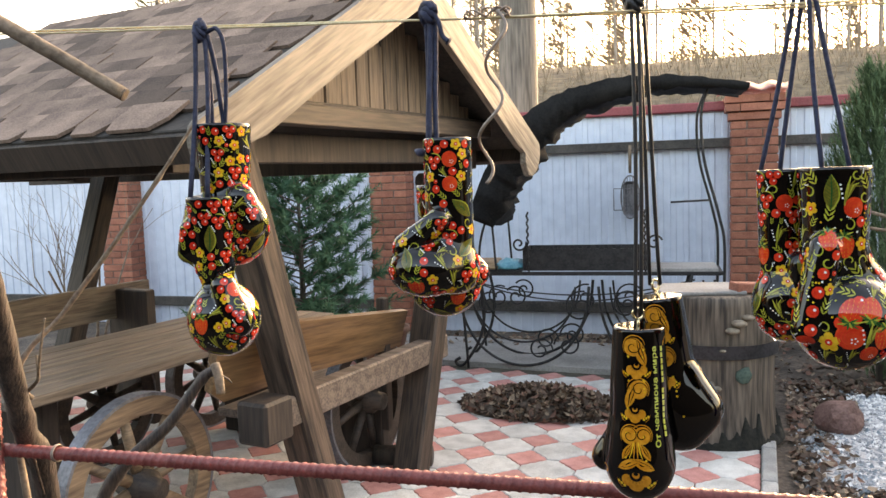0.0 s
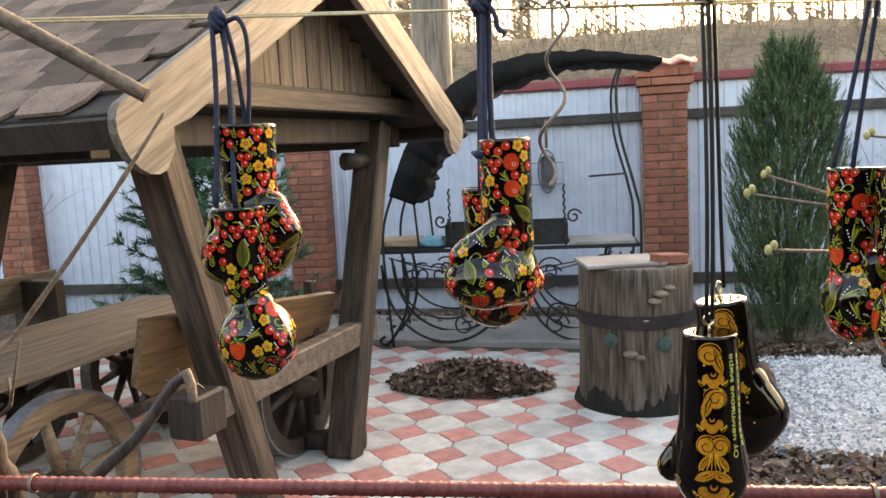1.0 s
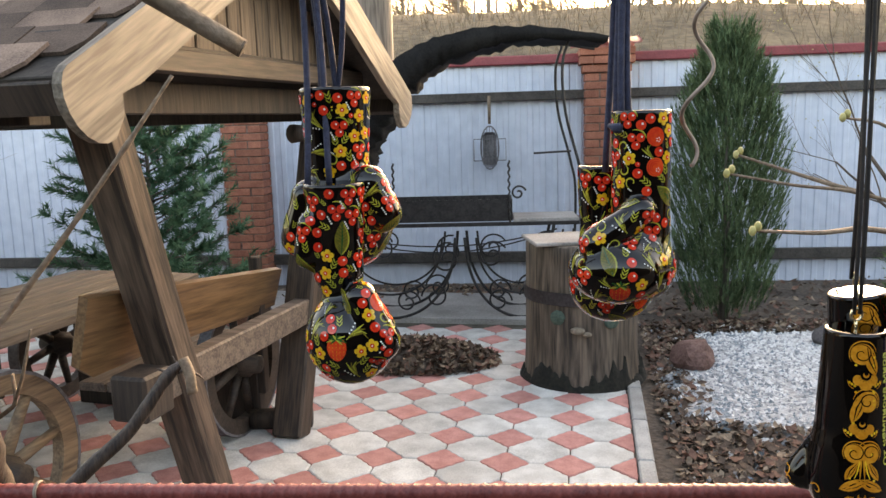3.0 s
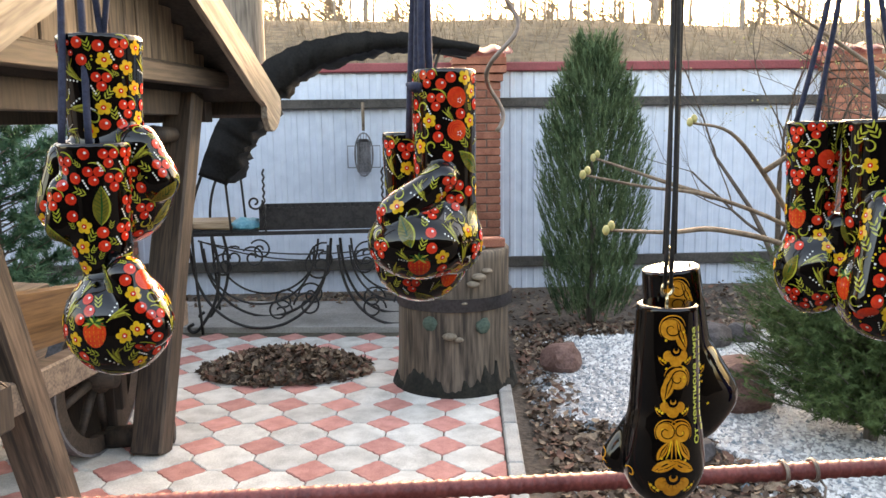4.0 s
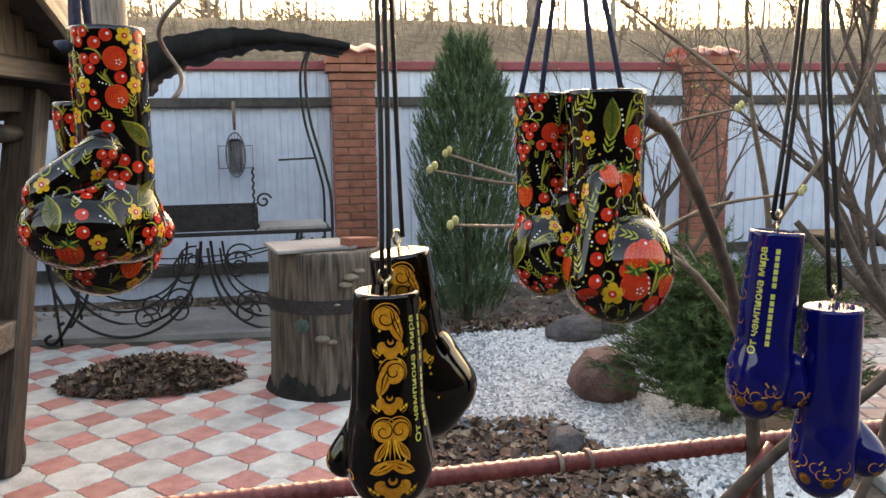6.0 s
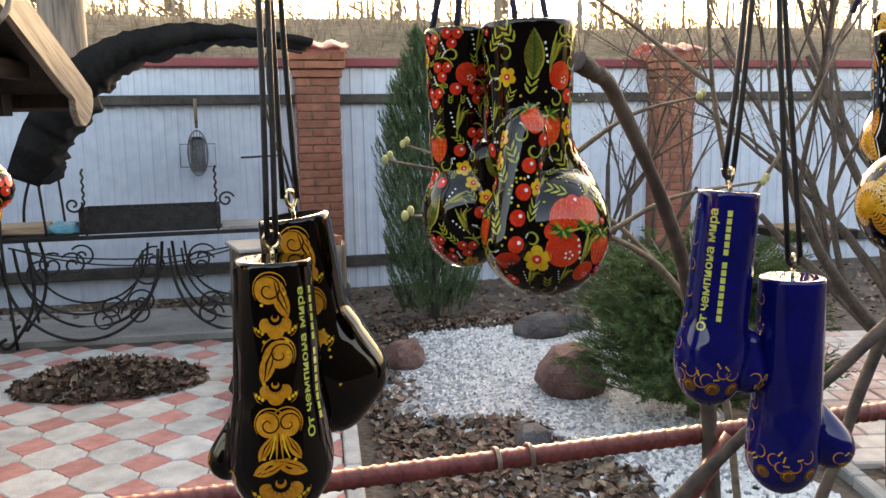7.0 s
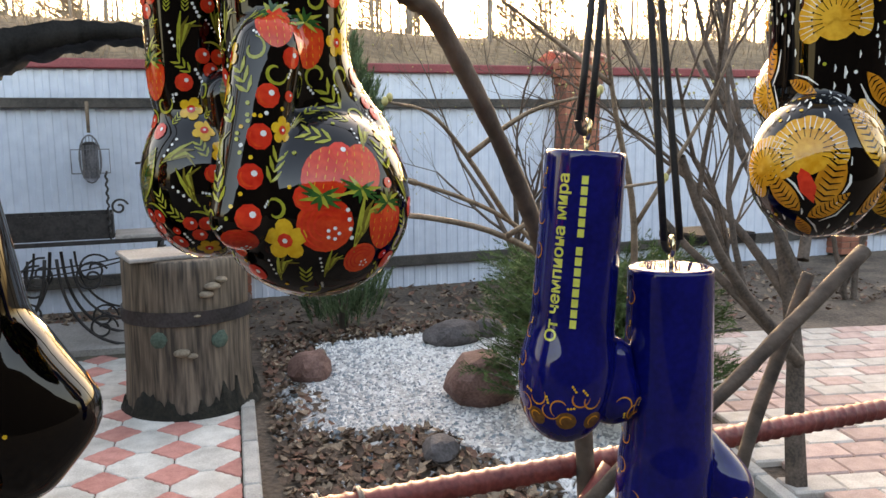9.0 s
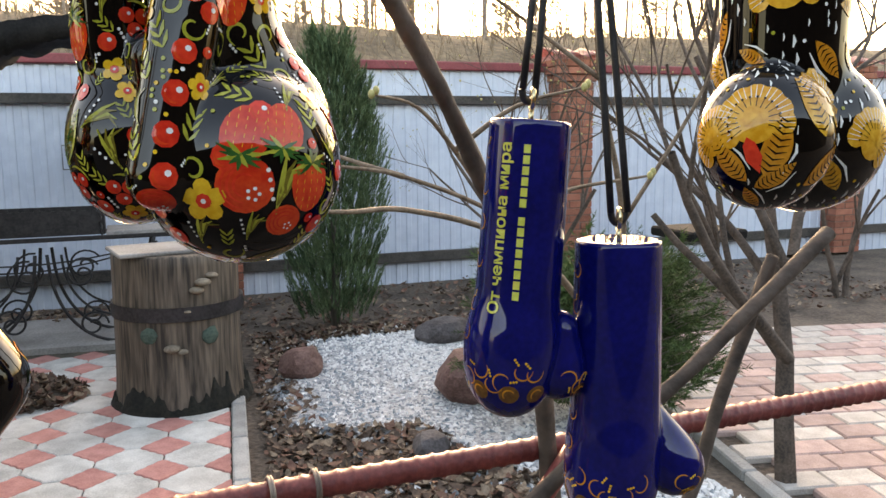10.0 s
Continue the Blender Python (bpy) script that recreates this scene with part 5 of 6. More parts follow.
L_black = lacquer("black_lacquer", (0.0002, 0.0003, 0.0005), (0.0004, 0.0005, 0.0008))
L_blue = lacquer("deep_blue_lacquer", (0.0010, 0.0034, 0.068), (0.0016, 0.0050, 0.110))
L_red = lacquer("red_paint", (0.60, 0.020, 0.010), (0.80, 0.055, 0.022))
L_orange = lacquer("orange_red_paint", (0.62, 0.028, 0.010), (0.80, 0.085, 0.020))
L_yellow = lacquer("yellow_paint", (0.66, 0.33, 0.015), (0.85, 0.52, 0.04))
L_gold = lacquer("gold_paint", (0.52, 0.18, 0.012), (0.72, 0.30, 0.030))
L_green = lacquer("green_paint", (0.008, 0.050, 0.012), (0.028, 0.11, 0.022))
L_olive = lacquer("yellow_green_paint", (0.26, 0.27, 0.025), (0.44, 0.42, 0.06))
L_leafgold = lacquer("olive_gold_paint", (0.10, 0.088, 0.010), (0.21, 0.165, 0.024))
L_white = lacquer("white_paint", (0.70, 0.70, 0.66), (0.85, 0.85, 0.80))
L_amber = lacquer("amber_yellow_paint", (0.62, 0.26, 0.015), (0.82, 0.44, 0.05))
L_brown = lacquer("brown_gold_paint", (0.10, 0.042, 0.012), (0.20, 0.09, 0.022))
L_lime = lacquer("yellow_lettering_paint", (0.55, 0.55, 0.09), (0.70, 0.70, 0.16))
M_brass = mat("pale_brass", (0.62, 0.50, 0.28), (0.80, 0.68, 0.42), rough=0.25, metal=1.0, bump=0.05)
PAINTS = {"red": L_red, "orange": L_orange, "yellow": L_yellow, "gold": L_gold, "green": L_green, "olive": L_olive, "white": L_white, "brown": L_brown, "lime": L_lime, "black": L_black, "leaf_gold": L_leafgold, "amber": L_amber}


def smin(a, b, k):
    hh = np.clip(0.5 + 0.5 * (b - a) / k, 0, 1)
    return b * (1 - hh) + a * hh - k * hh * (1 - hh)


def sd_cone(p, a, b, ra, rb):
    """A capsule from a to b whose radius goes from ra to rb."""
    a, b = np.array(a), np.array(b)
    ba = b - a
    t = np.clip(((p - a) @ ba) / (ba @ ba), 0, 1)
    t2 = t * t * (3 - 2 * t)
    return np.linalg.norm(p - a - t[..., None] * ba, axis=-1) - (ra + (rb - ra) * t2)


def sd_ball(p, c, r):
    c, r = np.array(c), np.array(r)
    q = (p - c) / r
    k = np.linalg.norm(q, axis=-1)
    return (k - 1) * r.min() * 0.6 + (k - 1) * r.max() * 0.4


def glove_sdf(cuff, lobes, flare=0.0):
    """cuff: radii at the top and at the wrist and the wrist's depth; lobes: (kind, ..., blend)."""
    r0, r1, depth = cuff

    def f(p):
        d = sd_cone(p, (0, 0, 0.03), (0, 0, -depth), r0 + (r0 - r1) * 0.2, r1)
        for lobe in lobes:
            if lobe[0] == "ball":
                e = sd_ball(p, lobe[1], lobe[2])
            else:
                e = sd_cone(p, lobe[1], lobe[2], lobe[3], lobe[4])
            d = smin(d, e, lobe[-1])
        top = p[..., 2]
        return -smin(-d, -top, 0.0012)
    return f


def surface_net(f, lo, hi, step):
    """A quad mesh of the surface where f is nought."""
    ax = [np.arange(lo[i], hi[i] + step, step) for i in range(3)]
    P = np.stack(np.meshgrid(*ax, indexing="ij"), -1)
    S = f(P)
    n = np.array(S.shape) - 1
    corner = [(i, j, k) for i in (0, 1) for j in (0, 1) for k in (0, 1)]
    val = np.stack([S[i:i + n[0], j:j + n[1], k:k + n[2]] for i, j, k in corner], -1)
    inside = val < 0
    act = inside.any(-1) & ~inside.all(-1)
    idx = -np.ones(act.shape, int)
    cells = np.argwhere(act)
    idx[act] = np.arange(len(cells))
    acc, cnt = np.zeros((len(cells), 3)), np.zeros(len(cells))
    cv = val[act]
    for a in range(8):
        for b in range(a + 1, 8):
            ca, cb = np.array(corner[a]), np.array(corner[b])
            if abs(ca - cb).sum() != 1:
                continue
            va, vb = cv[:, a], cv[:, b]
            m = (va < 0) != (vb < 0)
            t = np.where(m, va / np.where(m, va - vb, 1), 0)
            acc[m] += (ca + t[:, None] * (cb - ca))[m]
            cnt[m] += 1
    V = np.array(lo) + (cells + acc / cnt[:, None]) * step
    faces = []
    for axis in range(3):
        o1, o2 = (axis + 1) % 3, (axis + 2) % 3
        sl_a = [slice(1, n[i]) for i in range(3)]
        sl_a[axis] = slice(0, n[axis])
        sl_b = list(sl_a)
        sl_b[axis] = slice(1, n[axis] + 1)
        sa, sb = S[tuple(sl_a)] < 0, S[tuple(sl_b)] < 0
        e = np.argwhere(sa != sb)
        c0 = e.copy()
        c0[:, o1] += 1
        c0[:, o2] += 1
        quad = []
        for d1, d2 in ((0, 0), (-1, 0), (-1, -1), (0, -1)):
            c = c0.copy()
            c[:, o1] += d1
            c[:, o2] += d2
            quad.append(idx[c[:, 0], c[:, 1], c[:, 2]])
        quad = np.stack(quad, -1)
        flip = ~sa[tuple(e.T)]
        quad[flip] = quad[flip][:, ::-1]
        faces += quad.tolist()
    return V, faces


def gradient(f, P, e=0.0004):
    return np.stack([(f(P + np.eye(3)[i] * e) - f(P - np.eye(3)[i] * e)) / (2 * e) for i in range(3)], -1)


def onto(f, P, iso, rounds=4):
    for _ in range(rounds):
        g = gradient(f, P)
        P = P - ((f(P) - iso) / np.maximum((g * g).sum(-1), 1e-6))[:, None] * g
    return P


class Brush:
    """Painted shapes laid on a glove: each a thin skin on the surface, joined by colour."""

    def __init__(self, f):
        self.f, self.v, self.iso, self.faces = f, [], [], {}

    def at(self, p):
        p = np.array(p, float)
        p = onto(self.f, p[None], 0.0)[0]
        nrm = gradient(self.f, p[None])[0]
        nrm = nrm / np.linalg.norm(nrm)
        up = np.array((0, 0, 1.0)) - nrm * nrm[2]
        if np.linalg.norm(up) < 0.2:
            up = np.array((0, 1.0, 0)) - nrm * nrm[1]
        up /= np.linalg.norm(up)
        return p, np.cross(up, nrm), up

    def turn(self, fr, a):
        p, u, v = fr
        return p, u * math.cos(a) + v * math.sin(a), v * math.cos(a) - u * math.sin(a)

    def push(self, fr, pts, layer):
        p, u, v = fr
        i0 = len(self.v)
        for x, y in pts:
            self.v.append(p + u * x + v * y)
            self.iso.append(0.00016 + 0.00012 * layer)
        return i0

    def blob(self, fr, pts, col, layer=0):
        n = len(pts)
        cx, cy = sum(q[0] for q in pts) / n, sum(q[1] for q in pts) / n
        i0 = self.push(fr, list(pts) + [((x + cx) / 2, (y + cy) / 2) for x, y in pts] + [(cx, cy)], layer)
        F = self.faces.setdefault(col, [])
        for k in range(n):
            j = (k + 1) % n
            F.append((i0 + k, i0 + j, i0 + n + j, i0 + n + k))
            F.append((i0 + n + k, i0 + n + j, i0 + 2 * n))

    def disc(self, fr, x, y, r, col, layer=0, sx=1.0, n=10):
        self.blob(fr, [(x + r * sx * math.cos(k * 2 * math.pi / n), y + r * math.sin(k * 2 * math.pi / n)) for k in range(n)], col, layer)

    def stroke(self, fr, pts, w, col, layer=0, taper=True):
        n = len(pts)
        L, R = [], []
        for i, (x, y) in enumerate(pts):
            a, b = pts[max(i - 1, 0)], pts[min(i + 1, n - 1)]
            dx, dy = b[0] - a[0], b[1] - a[1]
            q = math.hypot(dx, dy) or 1
            k = w * (math.sin(math.pi * (0.12 + 0.80 * i / (n - 1))) if taper else 1) / 2
            L.append((x - dy / q * k, y + dx / q * k))
            R.append((x + dy / q * k, y - dx / q * k))
        i0 = self.push(fr, L + R, layer)
        F = self.faces.setdefault(col, [])
        for i in range(n - 1):
            F.append((i0 + n + i, i0 + n + i + 1, i0 + i + 1, i0 + i))

    def arc(self, fr, x, y, r, a0, a1, w, col, layer=0, n=9, grow=0.0):
        self.stroke(fr, [(x + (r + grow * k / n) * math.cos(a0 + (a1 - a0) * k / n), y + (r + grow * k / n) * math.sin(a0 + (a1 - a0) * k / n)) for k in range(n + 1)], w, col, layer)

    # motifs
    def berry(self, fr, r):
        self.disc(fr, 0, 0, r, "red", 1)
        self.arc(fr, 0, 0, r * 0.72, 2.6, 5.0, r * 0.22, "orange", 2, 6)
        self.disc(fr, r * 0.28, r * 0.22, r * 0.24, "white", 2, n=7)

    def cluster(self, fr, r):
        q = r * 0.52
        for k in range(3):
            a = 0.5 + k * 2.094
            self.berry((fr[0] + fr[1] * q * math.cos(a) + fr[2] * q * math.sin(a), fr[1], fr[2]), q * 0.86)
        self.arc(fr, 0, 0, r * 1.05, 0.2, 1.9, r * 0.16, "olive", 0)
        for k in range(4):
            self.disc(fr, r * (-0.9 + 0.12 * k), r * (-0.5 - 0.22 * k), r * 0.10, "white", 1, n=6)

    def flower(self, fr, r, col="yellow", heart="red", n=5):
        for k in range(n):
            a = k * 2 * math.pi / n + 0.3
            self.disc(fr, r * 0.6 * math.cos(a), r * 0.6 * math.sin(a), r * 0.40, col, 1, n=9)
        self.disc(fr, 0, 0, r * 0.34, heart, 2, n=8)
        self.disc(fr, 0, 0, r * 0.12, "white" if heart == "red" else "black", 3, n=6)

    def strawberry(self, fr, r):
        pts = [(r * 0.95 * math.sin(a) * (1 - 0.25 * (1 - math.cos(a)) / 2), r * 1.05 * math.cos(a)) for a in [k * 2 * math.pi / 16 for k in range(16)]][::-1]
        self.blob(fr, [(x, y) for x, y in pts], "orange", 1)
        for i in range(-2, 3):
            for j in range(-2, 3):
                x, y = i * r * 0.3, j * r * 0.32 - 0.1 * r
                if math.hypot(x, y) < r * 0.8:
                    self.stroke(fr, [(x, y), (x * 1.03, y - r * 0.16)], r * 0.07, "yellow", 2)
        for k in range(11):
            a = -0.75 + k / 10 * (math.pi + 1.5)
            q = 0.80 + 0.22 * (k % 2)
            self.stroke(fr, [(0, r * 0.78), (r * 0.4 * q * math.cos(a), r * (0.80 + 0.3 * q * math.sin(a))), (r * 0.9 * q * math.cos(a), r * (0.74 + 0.62 * q * math.sin(a)))], r * 0.17, "green" if k % 3 else "olive", 3)

    def blade(self, fr, r, bend=1):
        """Long curved grass strokes in one fan."""
        for k in range(4):
            w = bend * r * (0.25 + 0.22 * k)
            self.stroke(fr, [(0.0, -r + 0.1 * k * r), (w * 0.25, -0.35 * r), (w * 0.7, 0.25 * r), (w * 1.35, (0.85 - 0.22 * k) * r)], r * 0.17, "olive" if k % 2 == 0 else "leaf_gold", 1)
        for k in range(4):
            self.disc(fr, -bend * r * (0.12 + 0.05 * k), r * (-0.5 + 0.28 * k), r * 0.07, "white", 1, n=6)

    def rosette(self, fr, r):
        self.disc(fr, 0, 0, r, "orange", 1, n=16)
        for k in range(3):
            self.arc(fr, 0, 0, r * (0.82 - 0.22 * k), 0.9, 4.6, r * 0.10, "red", 2)
        for k in range(5):
            self.disc(fr, r * (0.25 + 0.2 * math.cos(k * 1.256)), r * (-0.3 + 0.2 * math.sin(k * 1.256)), r * 0.07, "white", 3, n=6)

    def leaf(self, fr, r, rim="olive"):
        side = [(0.40 * r * math.sin(math.pi * t ** 0.85), r * (2 * t - 1)) for t in [k / 8 for k in range(9)]]
        self.blob(fr, side + [(-x, y) for x, y in side[-2:0:-1]], "leaf_gold", 0)
        self.stroke(fr, [(x * 1.08, y) for x, y in side], r * 0.10, rim, 1)
        self.stroke(fr, [(0, -r), (0.04 * r, 0), (0, r)], r * 0.10, "green", 2)
        for k in range(-4, 5):
            y = k * r * 0.19
            w = 0.34 * r * math.cos(k / 5 * 1.4)
            self.stroke(fr, [(0, y - 0.1 * r), (w, y + 0.14 * r)], r * 0.085, "green", 2)
            self.stroke(fr, [(0, y - 0.1 * r), (-w, y + 0.14 * r)], r * 0.085, "green", 2)

    def curl(self, fr, r, col="olive"):
        self.arc(fr, 0, 0, r * 0.35, 0.0, 5.2, r * 0.24, col, 0, 12, r * 0.5)
        for k in range(3):
            self.disc(fr, r * (0.2 + 0.25 * k), -r * 0.95, r * 0.11, "white" if col == "olive" else "yellow", 0, n=6)

    def sprig(self, fr, r, col="olive"):
        for sg in (-1, 1):
            for k in range(3):
                y = -r * 0.8 + k * r * 0.6
                self.stroke(fr, [(0, y), (sg * r * 0.3, y + r * 0.35), (sg * r * 0.55, y + r * 0.75)], r * 0.26, col, 0)

    def scroll(self, fr, r, flip=1):
        self.arc(fr, 0, 0, r * 0.18, 0.0, flip * 7.4, r * 0.30, "gold", 1, 18, r * 0.72)
        self.arc(fr, 0, 0, r * 0.9, 2.4, 2.4 + flip * 1.8, r * 0.16, "gold", 1)

    def bloom(self, fr, r):
        for k in range(5):
            a = -math.pi / 2 + (k - 2) * 0.72
            self.disc(fr, r * 0.62 * math.cos(a), r * 0.62 * math.sin(a), r * 0.36, "gold", 1, n=10)
        self.disc(fr, 0, r * 0.1, r * 0.32, "black", 2, n=10)
        self.disc(fr, 0, r * 0.18, r * 0.2, "gold", 3, n=8)
        for k in range(5):
            self.disc(fr, r * 0.45 * math.cos(3.6 + 0.52 * k), r * 0.45 * math.sin(3.6 + 0.52 * k), r * 0.055, "black", 3, n=6)
        for sg in (-1, 1):
            self.stroke(fr, [(sg * r * 0.1, r * 0.2), (sg * r * 0.6, r * 0.55), (sg * r * 0.9, r * 1.1)], r * 0.3, "gold", 1)

    def lines(self, fr, word, bars, length, size, col):
        """One line of letters and one of short plain bars, running up the glove."""
        cu = bpy.data.curves.new("letters", "FONT")
        cu.body, cu.size, cu.offset = word, 1.0, 0.022
        tmp = new("letters", cu)
        me = bpy.data.meshes.new_from_object(tmp.evaluated_get(bpy.context.evaluated_depsgraph_get()))
        bpy.data.objects.remove(tmp)
        co = [v.co.copy() for v in me.vertices]
        wide = max(c.x for c in co) - min(c.x for c in co)
        k = length / wide
        F = self.faces.setdefault(col, [])
        i0 = self.push(fr, [(-(c.y * size * 1.25), c.x * k - length / 2) for c in co], 1)
        for pl in me.polygons:
            F.append(tuple(i0 + i for i in pl.vertices))
        bpy.data.meshes.remove(me)
        pitch = length * 0.062
        y = -length / 2 + 0.10 * length
        for count in bars:
            for _ in range(count):
                self.stroke(fr, [(size * 1.28, y), (size * 1.28, y + pitch * 0.36), (size * 1.28, y + pitch * 0.78)], size * 0.56, col, 1, False)
                y += pitch
            y += pitch * 0.7

    def finish(self, root):
        P = np.array(self.v)
        iso = np.array(self.iso)
        V = onto(self.f, P, iso)
        names = {"red": "berry_pattern", "orange": "fruit_pattern", "yellow": "flower_pattern", "gold": "scroll_pattern", "green": "leaf_pattern",
                 "olive": "curl_pattern", "white": "dot_pattern", "brown": "border_pattern", "lime": "lettering", "black": "stamen_pattern", "leaf_gold": "leaf_ground", "amber": "blossom_pattern"}
        for col, F in self.faces.items():
            used = sorted({i for q in F for i in q})
            back = {u: k for k, u in enumerate(used)}
            me = bpy.data.meshes.new(names[col])
            me.from_pydata([tuple(V[i]) for i in used], [], [tuple(back[i] for i in q) for q in F])
            me.materials.append(PAINTS[col])
            me.update()
            for pl in me.polygons:
                pl.use_smooth = True
            ob = new(names[col], me)
            ob.parent = root
            ob["kind"] = "stuff"


def scatter(br, V, rng, plan, placed):
    """Fills the surface with fruit, flowers, leaves, curls and dots, the largest first, none on another."""
    pool = V[V[:, 2] < -0.004]
    N = gradient(br.f, pool)
    N /= np.linalg.norm(N, axis=1)[:, None]
    P = np.array([p for p, _ in placed] or [(9.0, 9, 9)])
    Q = np.array([r for _, r in placed] or [0.0])
    for kind, r, count, gap in plan:
        made = tries = 0
        while made < count and tries < count * 25:
            tries += 1
            k = rng.randrange(len(pool))
            p = pool[k]
            if p[2] > -r * 0.8 or (((P - p) ** 2).sum(1) < ((r + Q) * gap) ** 2).any():
                continue
            P, Q = np.vstack([P, p]), np.append(Q, r)
            made += 1
            n = N[k]
            up = np.array((0, 0, 1.0)) - n * n[2]
            if np.linalg.norm(up) < 0.2:
                up = np.array((0, 1.0, 0)) - n * n[1]
            up /= np.linalg.norm(up)
            fr = (p, np.cross(up, n), up)
            if kind in ("leaf", "curl", "sprig", "flower", "blade"):
                fr = br.turn(fr, rng.uniform(-1.3, 1.3) if kind in ("leaf", "sprig", "blade") else rng.uniform(0, 6.28))
            if kind == "dot":
                br.disc(fr, 0, 0, r, rng.choice(("white", "yellow", "olive")), 1, n=6)
            elif kind == "petal":
                fr = br.turn(fr, rng.uniform(-2.5, 2.5))
                side = [(0.40 * r * math.sin(math.pi * t), r * (2 * t - 1)) for t in [q / 8 for q in range(9)]]
                br.blob(fr, side + [(-x, y) for x, y in side[-2:0:-1]], rng.choice(("amber", "gold", "gold")), 1)
                br.stroke(fr, [(0, -r), (0, r)], r * 0.07, "black", 2)
                for q in range(-3, 4):
                    br.stroke(fr, [(-0.25 * r, q * r * 0.22 + 0.1 * r), (0, q * r * 0.22), (0.25 * r, q * r * 0.22 + 0.1 * r)], r * 0.07, "black", 2)
                br.stroke(fr, [(0.5 * r, -0.8 * r), (0.62 * r, 0), (0.45 * r, 0.8 * r)], r * 0.13, "white", 1)
            elif kind == "drop":
                br.stroke(fr, [(0, -r), (0.2 * r, 0), (0, r)], r * 0.55, "white", 1)
            else:
                {"strawberry": br.strawberry, "rosette": br.rosette, "berry": br.berry, "cluster": br.cluster, "flower": br.flower,
                 "leaf": br.leaf, "curl": br.curl, "sprig": br.sprig, "blade": br.blade}[kind](fr, r)


def screw_eye(root, x=0.0, y=0.0, turn=0.3):
    bm = bmesh.new()
    add_tube(bm, [(x, y, -0.002), (x, y, 0.004)], 0.0009, 8)
    pts = [(x + 0.0034 * math.sin(a) * math.cos(turn), y + 0.0034 * math.sin(a) * math.sin(turn), 0.0072 - 0.0034 * math.cos(a)) for a in [0.1 + k * 5.9 / 16 for k in range(17)]]
    add_tube(bm, pts, 0.0009, 8)
    part("screw_eye", bm, M_brass, root, "brass screw eye", True)


GLOVES = {}


def glove(name, label, f, place, yaw, tilt, body, paint, lo=(-0.05, -0.05, -0.125), hi=(0.05, 0.05, 0.004), eye=False, eye_turn=0.3, seed=1):
    root = tagged(new(name), label, "ornament", group="hanging boxing gloves")
    V, faces = surface_net(f, lo, hi, 0.0015)
    for _ in range(2):
        g = gradient(f, V)
        V = V - (f(V) / np.maximum((g * g).sum(-1), 1e-6))[:, None] * g * 0.8
    me = bpy.data.meshes.new("body")
    me.from_pydata([tuple(v) for v in V], [], faces)
    me.materials.append(body)
    me.update()
    for pl in me.polygons:
        pl.use_smooth = True
    b = new("body", me)
    b.parent = root
    br = Brush(f)
    paint(br, V, random.Random(seed))
    br.finish(b)
    if eye:
        screw_eye(root, turn=eye_turn)
    root.matrix_world = Matrix.Translation(place) @ Matrix.Rotation(radians(tilt[0]), 4, "Y") @ Matrix.Rotation(radians(tilt[1]), 4, "X") @ Matrix.Rotation(radians(yaw), 4, "Z")
    return root


def fruit_paint(br, V, rng):
    scatter(br, V, rng, [("strawberry", 0.0062, 2, 0.92), ("rosette", 0.0048, 3, 0.95), ("leaf", 0.0088, 9, 0.80), ("blade", 0.0068, 16, 0.80), ("cluster", 0.0050, 21, 0.88), ("flower", 0.0036, 30, 0.92),
                         ("berry", 0.0026, 44, 0.96), ("blade", 0.0046, 40, 0.78), ("curl", 0.0036, 60, 0.80), ("sprig", 0.0030, 80, 0.80), ("berry", 0.0013, 50, 1.05), ("sprig", 0.0019, 100, 0.88), ("dot", 0.0005, 480, 1.2)], [])


